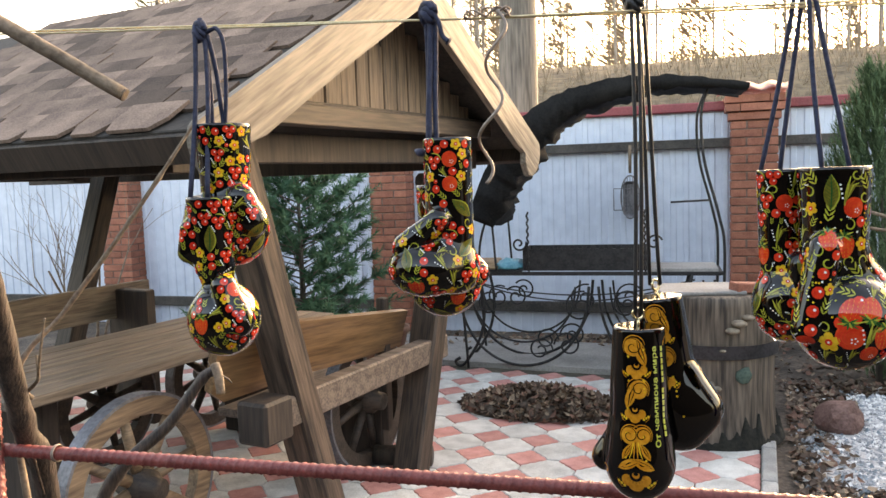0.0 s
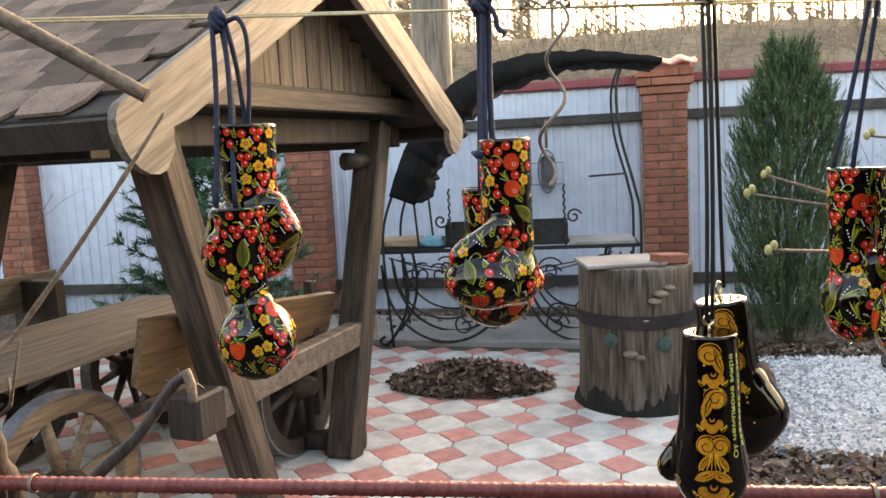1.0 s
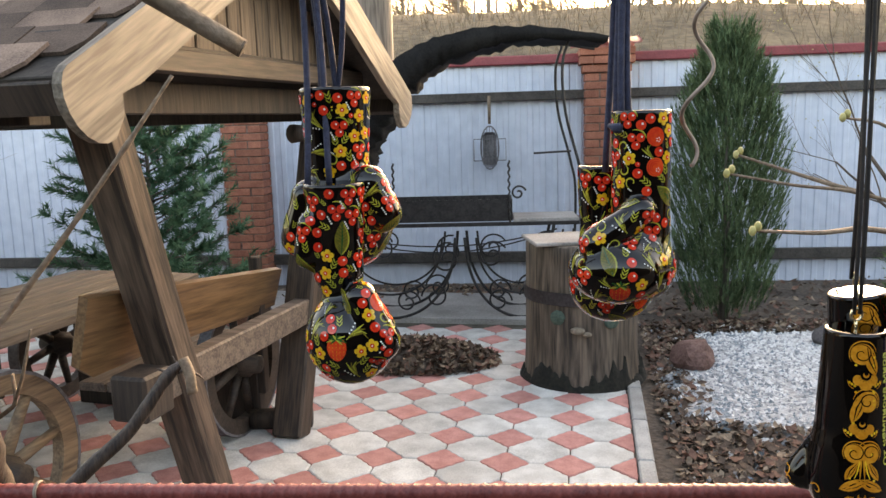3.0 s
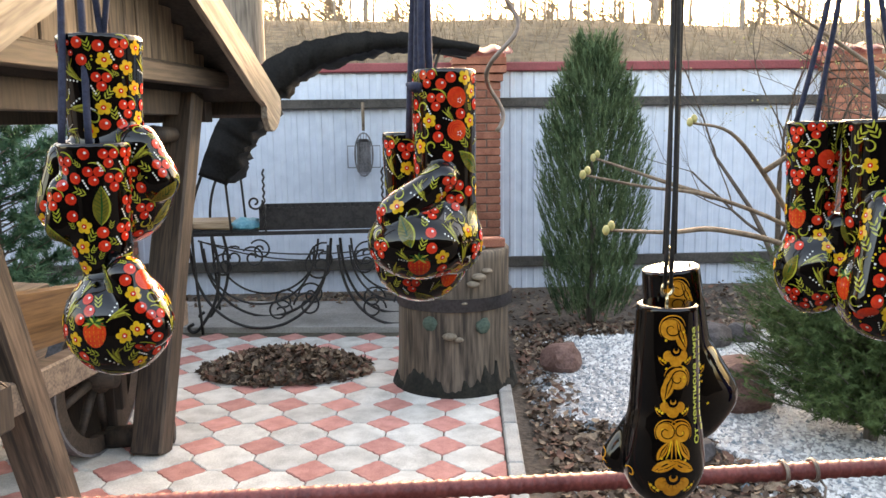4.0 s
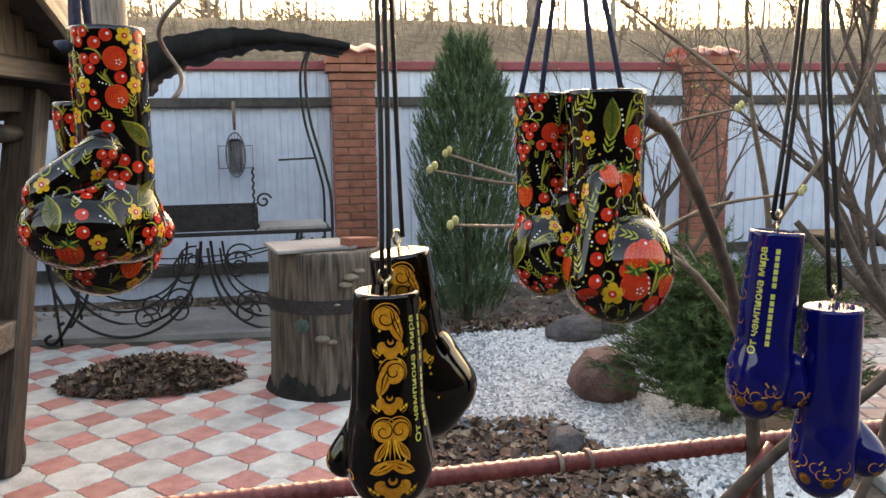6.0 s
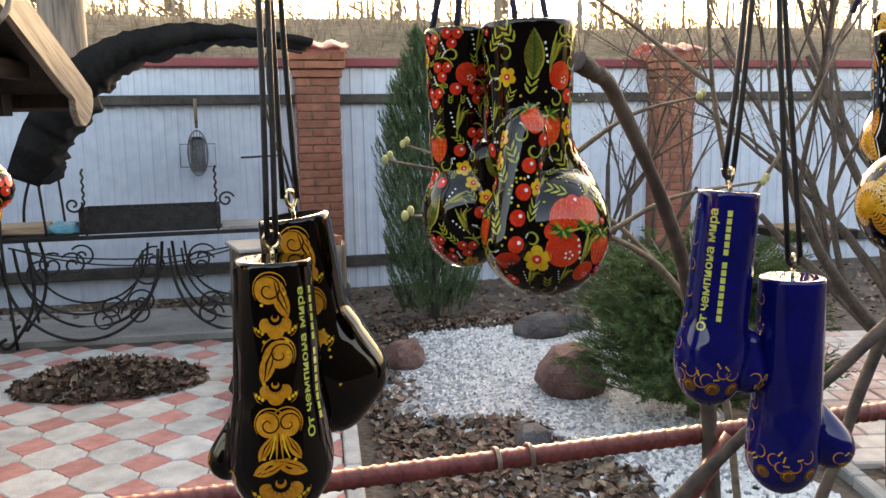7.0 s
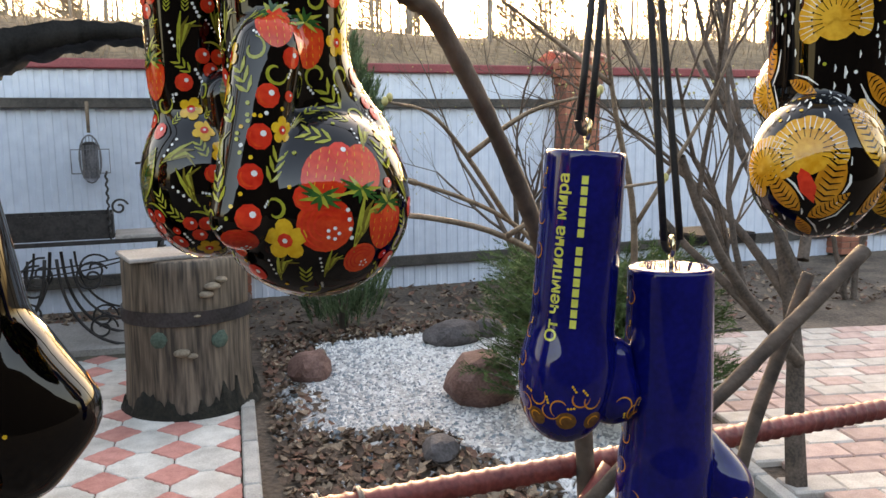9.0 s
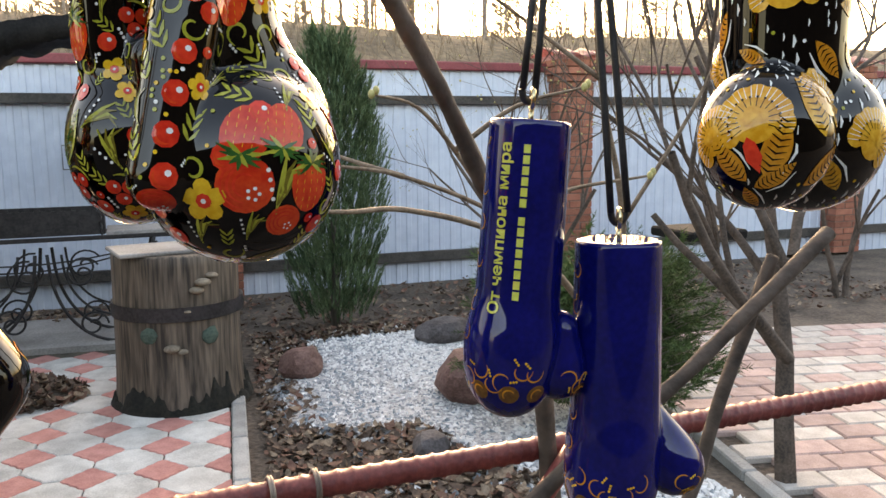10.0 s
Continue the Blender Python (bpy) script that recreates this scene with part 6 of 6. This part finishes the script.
def rich_paint(br, V, rng):
    placed = []
    for p, kind, r in (((0.002, -0.05, -0.0700), "fallen", 0.0074), ((0.001, -0.05, -0.0920), "rosette", 0.0076), ((0.0195, -0.05, -0.0675), "fallen", 0.0070), ((0.0275, -0.04, -0.0925), "strawberry", 0.0072), ((-0.0115, -0.05, -0.1020), "flower", 0.0060),
                       ((0.0145, -0.05, -0.0910), "blade", 0.0090), ((0.0165, -0.04, -0.1065), "rosette", 0.0048), ((0.002, -0.04, -0.1070), "blade", 0.0050), ((-0.003, -0.05, -0.0605), "flower", 0.0036), ((-0.0065, -0.05, -0.0800), "berry", 0.0036), ((0.010, -0.05, -0.0590), "berry", 0.0032),
                       ((-0.0125, -0.05, -0.0640), "berry", 0.0034), ((-0.0085, -0.05, -0.0540), "berry", 0.0032), ((-0.0170, -0.05, -0.0735), "berry", 0.0034), ((-0.0155, -0.05, -0.0860), "berry", 0.0036),
                       ((-0.006, -0.03, -0.0330), "strawberry", 0.0066), ((0.0105, -0.03, -0.0415), "strawberry", 0.0066), ((0.012, -0.03, -0.0225), "rosette", 0.0056), ((-0.008, -0.03, -0.0140), "leaf", 0.0095), ((0.003, -0.03, -0.0130), "blade", 0.0085), ((0.0015, -0.03, -0.0470), "berry", 0.0028),
                       ((0.033, -0.01, -0.0720), "strawberry", 0.0070), ((-0.020, -0.03, -0.0990), "rosette", 0.0056), ((-0.025, -0.01, -0.0820), "strawberry", 0.0070)):
        fr = br.at(p)
        {"strawberry": br.strawberry, "fallen": lambda q, w: br.strawberry(br.turn(q, 2.9), w), "rosette": br.rosette, "flower": br.flower, "leaf": br.leaf, "blade": br.blade, "berry": br.berry}[kind](fr, r)
        placed.append((fr[0], r))
    scatter(br, V, rng, [("leaf", 0.0085, 5, 0.8), ("cluster", 0.0046, 8, 0.9), ("flower", 0.0040, 14, 0.92), ("berry", 0.0030, 20, 0.95), ("blade", 0.0055, 26, 0.76), ("sprig", 0.0046, 40, 0.78), ("curl", 0.0040, 60, 0.78), ("sprig", 0.0030, 70, 0.80), ("berry", 0.0015, 40, 1.0), ("dot", 0.0006, 320, 1.15)], placed)


def gold_paint(words):
    def paint(br, V, rng):
        x0 = -0.0035

        def shell(x, z, r, sg):
            fr = br.at((x0 + x, -0.04, z))
            br.disc(fr, 0, 0, r, "gold", 1, n=20)
            br.arc(fr, 0, 0, r * 0.16, 0.6, 0.6 + sg * 8.2, r * 0.11, "black", 2, 26, r * 0.86)
            br.arc(fr, r * 0.1 * sg, 0, r * 1.22, 1.57 - sg * 1.4, 1.57 + sg * 2.2, r * 0.11, "gold", 1, 18)
            br.stroke(fr, [(sg * r * 0.9, r * 0.5), (sg * r * 1.25, -r * 0.2), (sg * r * 0.9, -r * 1.3), (sg * r * 1.2, -r * 1.9)], r * 0.15, "gold", 1)

        def leaf(x, z, r, turn):
            fr = br.turn(br.at((x0 + x, -0.04, z)), turn)
            side = [(0.34 * r * math.sin(math.pi * t ** 0.8), r * (2 * t - 1)) for t in [q / 8 for q in range(9)]]
            br.blob(fr, side + [(-u, v) for u, v in side[-2:0:-1]], "gold", 1)
            br.stroke(fr, [(0.06 * r, -0.8 * r), (-0.08 * r, 0), (0.04 * r, 0.85 * r)], r * 0.09, "black", 2)
            br.stroke(fr, [(0.12 * r, -0.6 * r), (0.16 * r, 0), (0.10 * r, 0.6 * r)], r * 0.06, "black", 2)

        def flower(x, z, r):
            fr = br.at((x0 + x, -0.04, z))
            for a, q in ((-2.75, 0.62), (-1.57, 0.72), (-0.39, 0.62)):
                br.disc(fr, r * 0.85 * math.cos(a), r * 0.75 * math.sin(a), r * q, "gold", 1, n=16)
            br.disc(fr, 0, r * 0.28, r * 0.58, "black", 2, n=16)
            for k in range(9):
                a = -math.pi + math.pi * k / 8
                br.stroke(fr, [(r * 0.5 * math.cos(a), r * 0.28 + r * 0.5 * math.sin(a)), (r * 0.85 * math.cos(a), r * 0.28 + r * 0.85 * math.sin(a))], r * 0.09, "black", 2)
            br.disc(fr, 0, r * 0.34, r * 0.33, "gold", 3, n=12)
            br.disc(fr, 0, r * 0.50, r * 0.22, "black", 4, n=10)
            for sg in (-1, 1):
                for q in range(3):
                    br.disc(fr, sg * r * (1.15 + 0.32 * q), -r * (0.95 - 0.18 * q), r * 0.17, "yellow", 1, n=8)
                br.arc(fr, sg * r * 0.9, -r * 0.2, r * 1.15, -1.57 + sg * 0.3, -1.57 + sg * 1.5, r * 0.08, "gold", 1, 10)

        z = -0.0085
        for k in range(2):
            sg = 1 if k % 2 == 0 else -1
            shell(-sg * 0.0042, z, 0.0056, sg)
            leaf(sg * 0.0066, z - 0.0035, 0.0086, 0.32 * sg)
            flower(0.0012 * sg, z - 0.0125, 0.0046)
            z -= 0.0255
        if words:
            for sg in (-1, 1):
                shell(sg * 0.0078, z, 0.0052, -sg)
                leaf(sg * 0.0105, z - 0.0125, 0.0060, 0.5 * sg)
                fr = br.at((x0, -0.04, z - 0.006))
                for q in range(3):
                    br.stroke(fr, [(sg * 0.0006 * q, 0.006), (sg * (0.0006 + 0.0007 * q), 0), (sg * (0.001 + 0.0016 * q), -0.006), (sg * (0.0012 + 0.0028 * q), -0.0095)], 0.0009, "gold" if q != 1 else "yellow", 1)
                leaf(sg * 0.0068, z - 0.0215, 0.0082, sg * 1.15)
            flower(0, z - 0.0315, 0.0066)
        for s in range(30):
            a = rng.uniform(0, 6.28)
            p = (0.04 * math.cos(a), 0.04 * math.sin(a), -0.006 - 0.09 * rng.random())
            if not (-2.6 < a - 6.28 * (a > 3.14) < -0.3):
                br.curl(br.turn(br.at(p), rng.uniform(0, 6)), 0.0038, "gold")
        for s in range(14):
            br.disc(br.at((x0 + rng.choice((-1, 1)) * rng.uniform(0.0095, 0.0125), -0.04, -0.01 - 0.075 * rng.random())), 0, 0, 0.0007, "yellow", 1, n=7)
        if words:
            br.lines(br.at((0.0128, -0.016, -0.040)), "От чемпиона мира", (8, 6), 0.060, 0.0034, "lime")
    return paint


def blue_paint(words, side):
    def paint(br, V, rng):
        def tendril(p, r, turn):
            fr = br.turn(br.at(p), turn)
            br.arc(fr, 0, 0, r * 0.55, 0.0, 3.6, r * 0.13, "gold", 0, 14, r * 0.35)
            for q in range(3):
                br.disc(fr, r * (0.55 + 0.22 * q), -r * (0.35 + 0.12 * q), r * 0.11, "yellow", 1, n=7)

        for k in range(20):
            a = k * 0.314 + rng.uniform(-0.08, 0.08)
            tendril((0.04 * math.cos(a), 0.04 * math.sin(a), -0.086 - 0.010 * rng.random()), 0.0042, rng.uniform(0, 6))
        for k in range(9):
            a = k * 0.698
            fr = br.at((0.03 * math.cos(a), 0.03 * math.sin(a), -0.096))
            br.disc(fr, 0, 0, 0.0036, "brown", 0, n=12)
            br.arc(fr, 0, 0, 0.0020, 0.5, 4.0, 0.0006, "gold", 1)
        for sg in side:
            for k in range(6):
                tendril((sg * 0.04, 0.006, -0.010 - k * 0.0125), 0.0036, rng.uniform(0, 6))
        if words:
            br.lines(br.at((-0.0232, -0.0190, -0.0365)), "От чемпиона мира", (8, 6), 0.057, 0.0044, "lime")
    return paint


def amber_paint(br, V, rng):
    """Large amber blossoms with white brushwork."""
    def blossom(p, r, turn=0.0):
        fr = br.turn(br.at(p), turn)
        for k in range(8):
            a = -0.25 + k * 0.52
            c, q = math.cos(a), math.sin(a)
            br.disc(fr, r * 0.74 * c, r * 0.74 * q, r * 0.36, "amber", 1, n=12)
            for d in (-0.16, 0.0, 0.16):
                br.stroke(fr, [(r * 0.62 * math.cos(a + d), r * 0.62 * math.sin(a + d)), (r * 1.06 * math.cos(a + d), r * 1.06 * math.sin(a + d))], r * 0.055, "white", 2)
        br.disc(fr, 0, 0, r * 0.56, "amber", 2, n=16)
        for k in range(15):
            a = -0.5 + k * 0.29
            br.stroke(fr, [(r * 0.34 * math.cos(a), r * 0.34 * math.sin(a)), (r * 0.62 * math.cos(a), r * 0.62 * math.sin(a))], r * 0.055, "black", 3)
            br.disc(fr, r * 0.64 * math.cos(a), r * 0.64 * math.sin(a), r * 0.035, "black", 3, n=6)
        for k in range(3):
            br.disc(fr, r * 0.22 * math.cos(0.5 + k * 1.05), r * 0.22 * math.sin(0.5 + k * 1.05), r * 0.18, "amber", 4, n=10)

    def feather(p, r, turn, col):
        f2 = br.turn(br.at(p), turn)
        side = [(0.42 * r * math.sin(math.pi * t ** 0.85), r * (2 * t - 1)) for t in [k / 8 for k in range(9)]]
        br.blob(f2, side + [(-x, y) for x, y in side[-2:0:-1]], col, 1)
        br.stroke(f2, [(0, -r), (0, r)], r * 0.07, "black", 2)
        for k in range(-4, 5):
            br.stroke(f2, [(-0.28 * r, k * r * 0.19 + 0.12 * r), (0, k * r * 0.19), (0.28 * r, k * r * 0.19 + 0.12 * r)], r * 0.06, "black", 2)
        br.stroke(f2, [(0.46 * r, -0.7 * r), (0.56 * r, 0), (0.36 * r, 0.75 * r)], r * 0.10, "white", 1)
        return f2[0]

    c43, s43 = math.cos(radians(43)), math.sin(radians(43))

    def facing(cx, cy, x, z, d=0.05):
        """A place outside the glove, x to the side of the way that it faces."""
        return cx + x * c43 - d * s43, cy - x * s43 - d * c43, z

    done = []
    for p, r, turn in ((facing(-0.017, -0.012, -0.003, -0.0700), 0.0135, 0.25), (facing(0, 0, -0.001, -0.0310), 0.0125, 0.1), (facing(0, 0, 0.014, -0.0120), 0.0110, -0.4), (facing(0, 0, -0.015, -0.0110), 0.0110, 0.5), (facing(0.014, 0, 0.030, -0.0560), 0.0115, -0.6),
                       (facing(-0.017, -0.012, -0.045, -0.0800), 0.011, 0.8), (facing(0.014, 0, 0.060, -0.0840), 0.012, -0.5), ((0.0, 0.05, -0.030), 0.012, 0.0)):
        blossom(p, r, turn)
        done.append((br.at(p)[0], r * 0.96))
    fr = br.turn(br.at(facing(-0.017, -0.012, -0.003, -0.0885)), 0.35)
    br.blob(fr, [(0, -0.0075), (0.0026, -0.002), (0.0020, 0.003), (0, 0.0055), (-0.0020, 0.003), (-0.0026, -0.002)], "red", 3)
    for p, r, turn, col in ((facing(-0.017, -0.012, 0.014, -0.0850), 0.0115, -0.30, "gold"), (facing(0.010, 0, 0.014, -0.0640), 0.0120, 0.30, "amber"), (facing(-0.017, -0.012, -0.022, -0.0960), 0.0090, 0.6, "gold"), (facing(-0.010, -0.008, 0.010, -0.1020), 0.0080, -0.9, "gold"), (facing(0.014, 0, 0.024, -0.0960), 0.0100, -0.7, "gold")):
        done.append((feather(p, r, turn, col), r * 0.85))
    scatter(br, V, rng, [("petal", 0.0085, 10, 0.80), ("petal", 0.0058, 16, 0.84), ("drop", 0.0021, 110, 1.0), ("drop", 0.0013, 160, 1.0), ("dot", 0.0007, 320, 1.15)], [(np.array(p), r) for p, r in done])


F_A = glove_sdf((0.0196, 0.0165, 0.048), [("ball", (0.005, 0.0, -0.070), (0.0235, 0.024, 0.0265), 0.007), ("cone", (0.018, -0.012, -0.050), (0.024, -0.010, -0.066), 0.0095, 0.0105, 0.0016), ("cone", (-0.014, -0.012, -0.056), (-0.020, -0.010, -0.078), 0.009, 0.0105, 0.0016)])
F_B = glove_sdf((0.0165, 0.0130, 0.046), [("ball", (0.005, -0.002, -0.0815), (0.0235, 0.024, 0.0245), 0.010), ("cone", (0.013, -0.013, -0.058), (0.0215, -0.014, -0.080), 0.0085, 0.0110, 0.0012), ("cone", (-0.012, -0.008, -0.020), (-0.014, -0.008, -0.036), 0.006, 0.007, 0.004)])
F_C = glove_sdf((0.0150, 0.0148, 0.072), [("ball", (-0.0135, -0.008, -0.0805), (0.0245, 0.023, 0.0182), 0.008), ("ball", (0.003, 0.001, -0.0825), (0.0150, 0.0170, 0.0160), 0.006), ("cone", (-0.003, -0.016, -0.050), (-0.024, -0.014, -0.067), 0.0072, 0.0095, 0.0012)])
F_C2 = glove_sdf((0.0150, 0.0135, 0.040), [("ball", (0.004, -0.004, -0.066), (0.0240, 0.022, 0.0215), 0.008), ("cone", (0.018, -0.008, -0.048), (0.026, -0.008, -0.058), 0.008, 0.009, 0.0016)])
F_E = glove_sdf((0.0150, 0.0180, 0.060), [("ball", (0.000, 0.0, -0.083), (0.0215, 0.021, 0.0255), 0.012), ("cone", (-0.014, 0.008, -0.070), (-0.021, 0.010, -0.086), 0.007, 0.009, 0.0025)])
F_E2 = glove_sdf((0.0150, 0.0172, 0.055), [("ball", (0.004, 0.0, -0.0750), (0.0205, 0.020, 0.0250), 0.014), ("cone", (0.011, 0.0, -0.056), (0.0185, 0.0, -0.0740), 0.0100, 0.0125, 0.009)])
F_G = glove_sdf((0.0196, 0.0175, 0.048), [("ball", (0.010, 0.006, -0.0770), (0.0240, 0.023, 0.0270), 0.012), ("ball", (0.0055, -0.005, -0.0850), (0.0275, 0.0265, 0.0275), 0.0012), ("cone", (-0.007, -0.015, -0.044), (-0.0165, -0.0205, -0.0870), 0.0090, 0.0085, 0.0012)])
F_G2 = glove_sdf((0.0140, 0.0122, 0.050), [("ball", (0.003, 0.0, -0.079), (0.0190, 0.0205, 0.0235), 0.009), ("cone", (0.010, -0.012, -0.055), (0.014, -0.012, -0.085), 0.008, 0.0095, 0.0014)])
F_K = glove_sdf((0.0138, 0.0148, 0.070), [("ball", (-0.001, 0.0, -0.083), (0.0160, 0.017, 0.0205), 0.010), ("cone", (0.0140, -0.004, -0.0730), (0.0155, -0.005, -0.0860), 0.0085, 0.0105, 0.0010)])
F_K2 = glove_sdf((0.0150, 0.0162, 0.068), [("ball", (-0.001, 0.0, -0.087), (0.0172, 0.0175, 0.0215), 0.010), ("cone", (0.0130, 0.002, -0.062), (0.0220, -0.006, -0.0850), 0.006, 0.0112, 0.0010)])
F_M = glove_sdf((0.0235, 0.0215, 0.052), [("ball", (0.014, 0.0, -0.080), (0.0290, 0.026, 0.028), 0.008), ("ball", (-0.017, -0.012, -0.080), (0.0235, 0.0215, 0.0250), 0.0014)])

KH = "black lacquered boxing glove with painted red berries and "
glove("boxing_glove", KH + "leaves, hung lowest", F_B, (0.0095, 0.848, 1.5355), 0, (0, 2), L_black, fruit_paint, seed=11)
glove("boxing_glove", KH + "yellow flowers", F_A, (0.0075, 0.872, 1.5835), 0, (0, 0), L_black, fruit_paint, seed=12)
glove("boxing_glove", KH + "a sideways fist", F_C, (0.167, 0.865, 1.567), 0, (0, 0), L_black, fruit_paint, seed=13)
glove("boxing_glove", KH + "curls", F_C2, (0.152, 0.894, 1.538), 0, (0, 0), L_black, fruit_paint, seed=14)
glove("boxing_glove", "black lacquered boxing glove with gold scrolls and yellow lettering", F_E, (0.2815, 0.871, 1.4495), 0, (0, 0), L_black, gold_paint(True), eye=True, seed=15)
glove("boxing_glove", "black lacquered boxing glove with sparse gold scrolls, behind its pair", F_E2, (0.2925, 0.897, 1.4635), 0, (-7, 0), L_black, gold_paint(False), eye=True, eye_turn=0.9, seed=16)
glove("boxing_glove", "black lacquered boxing glove with large strawberries and round fruit", F_G, (0.388, 0.864, 1.5415), 0, (0, 0), L_black, rich_paint, seed=17)
glove("boxing_glove", KH + "small flowers", F_G2, (0.3635, 0.885, 1.5410), 0, (0, 0), L_black, fruit_paint, seed=18)
glove("boxing_glove", "deep blue lacquered boxing glove with yellow lettering", F_K, (0.4925, 0.875, 1.4685), 0, (4.5, 0), L_blue, blue_paint(True, (-1,)), eye=True, eye_turn=1.2, seed=19)
glove("boxing_glove", "deep blue lacquered boxing glove with gold scrolls on its thumb", F_K2, (0.5240, 0.868, 1.4270), 0, (0, 0), L_blue, blue_paint(False, (1, -1)), eye=True, eye_turn=1.1, seed=20)
glove("boxing_glove", "black boxing glove with large amber blossoms and white brushwork", F_M, (0.588, 0.862, 1.5420), 0, (0, 0), L_black, amber_paint, lo=(-0.055, -0.05, -0.125), hi=(0.055, 0.05, 0.004), seed=21)
glove("boxing_glove", "black boxing glove with white brushwork, behind its pair", F_C2, (0.614, 0.904, 1.5560), 0, (0, 0), L_black, amber_paint, seed=22)

# cords, string and knots
M_navy = mat("navy_braided_cord", (0.010, 0.014, 0.035), (0.030, 0.038, 0.075), scale=300, fine=1500, rough=0.8, bump=0.6, dist=0.0005)
M_blackcord = mat("black_waxed_cord", (0.006, 0.006, 0.006), (0.022, 0.020, 0.020), scale=300, fine=1500, rough=0.5, bump=0.5, dist=0.0004)
M_string = mat("pale_yellow_string", (0.50, 0.40, 0.22), (0.72, 0.62, 0.40), scale=200, fine=900, rough=0.8, bump=0.4, dist=0.0004)


def string_z(x):
    return 1.655 - 0.045 * (x + 0.15) + 0.02 * (x - 0.1) ** 2


string = tagged(new("string"), "doubled pale yellow string stretched between the stakes", "string")
for k in (0, 1):
    tube("strand", [(x, 0.872 + 0.002 * k + 0.001 * math.sin(x * 40 + k), string_z(x) + 0.0022 * k * math.cos(x * 5 + 0.6)) for x in [-0.62 + i * 0.05 for i in range(34)]], 0.0007, M_string, string, 6)


def cord(top, ends, material, r, knot=True, loop=False):
    root = tagged(new("hanging_cord"), "dark cord tied round the string, carrying a pair of gloves", "cord", group="hanging cords")
    for a, b in ends:
        n = 10
        pts = []
        for i in range(n + 1):
            t = i / n
            p = Vector(a).lerp(Vector(b), t)
            p += Vector((0.0016 * math.sin(t * 3.1 + b[0] * 90), 0.001 * math.sin(t * 5), 0))
            pts.append(p)
        tube("strand", pts, r, material, root, 8)
    if knot:
        bm = bmesh.new()
        for k in range(3):
            pts = [(top[0] + (0.0035 + 0.001 * k) * math.cos(a + k), top[1] + 0.0035 * math.sin(a), top[2] + 0.003 * (k - 1) + 0.003 * math.sin(2 * a + k)) for a in [i * 0.628 for i in range(11)]]
            add_tube(bm, pts, r * 1.25, 8)
        part("knot", bm, material, root, "", True)
    return root


zt = lambda x: string_z(x) - 0.002
ab = cord((-0.004, 0.870, 1.646), [((-0.004, 0.870, 1.655), (0.001, 0.872, 1.580)), ((-0.002, 0.870, 1.650), (0.008, 0.850, 1.534)), ((-0.006, 0.868, 1.650), (-0.004, 0.846, 1.534)), ((0.0, 0.869, 1.645), (0.010, 0.874, 1.580))], M_navy, 0.0017)
tube("loop", smooth_path([(0.002, 0.868, 1.645), (0.011, 0.866, 1.646), (0.015, 0.867, 1.634), (0.013, 0.870, 1.605), (0.009, 0.873, 1.582)]), 0.0015, M_navy, ab, 8)
cc = cord((0.156, 0.870, 1.645), [((0.153, 0.870, 1.652), (0.152, 0.880, 1.535)), ((0.156, 0.869, 1.652), (0.158, 0.863, 1.562)), ((0.159, 0.870, 1.650), (0.162, 0.866, 1.562)), ((0.155, 0.871, 1.650), (0.156, 0.868, 1.560))], M_navy, 0.0018)
tube("tail", smooth_path([(0.158, 0.868, 1.648), (0.164, 0.866, 1.638), (0.166, 0.866, 1.630), (0.170, 0.865, 1.626)]), [0.0015] * 24 + [0.0028], M_navy, cc, 8)
tube("side_knot", [(0.149, 0.856, 1.560), (0.1525, 0.853, 1.5585), (0.155, 0.852, 1.558)], [0.001, 0.0026, 0.0022], M_navy, cc, 8)
cord((0.281, 0.872, 1.642), [((0.279, 0.872, 1.647), (0.2797, 0.871, 1.457)), ((0.282, 0.872, 1.647), (0.2837, 0.872, 1.457)), ((0.281, 0.874, 1.645), (0.2895, 0.896, 1.471)), ((0.284, 0.874, 1.645), (0.2960, 0.897, 1.471))], M_blackcord, 0.0012)
cord((0.374, 0.872, 1.650), [((0.371, 0.872, 1.660), (0.352, 0.884, 1.538)), ((0.373, 0.872, 1.660), (0.364, 0.884, 1.538)), ((0.375, 0.872, 1.660), (0.382, 0.862, 1.538)), ((0.377, 0.872, 1.660), (0.395, 0.864, 1.538))], M_navy, 0.0014)
kc = cord((0.505, 0.872, 1.640), [((0.502, 0.872, 1.645), (0.4890, 0.875, 1.479)), ((0.505, 0.873, 1.645), (0.4950, 0.876, 1.479)), ((0.507, 0.871, 1.645), (0.5205, 0.868, 1.4365)), ((0.509, 0.872, 1.645), (0.5265, 0.868, 1.4365))], M_blackcord, 0.0013)
tube("bight", smooth_path([(0.4890, 0.875, 1.479), (0.4900, 0.875, 1.4757), (0.4920, 0.875, 1.4748), (0.4940, 0.876, 1.4757), (0.4950, 0.876, 1.479)]), 0.0013, M_blackcord, kc)
tube("bight", smooth_path([(0.5205, 0.868, 1.4365), (0.5215, 0.868, 1.4337), (0.5235, 0.868, 1.4327), (0.5255, 0.868, 1.4337), (0.5265, 0.868, 1.4365)]), 0.0013, M_blackcord, kc)
cord((0.59, 0.872, 1.636), [((0.588, 0.872, 1.645), (0.572, 0.893, 1.553)), ((0.592, 0.872, 1.645), (0.606, 0.860, 1.543))], M_navy, 0.0014)


# ---- brick pillars ----
for s in PILLARS[1:-1]:
    brick_pillar(s)
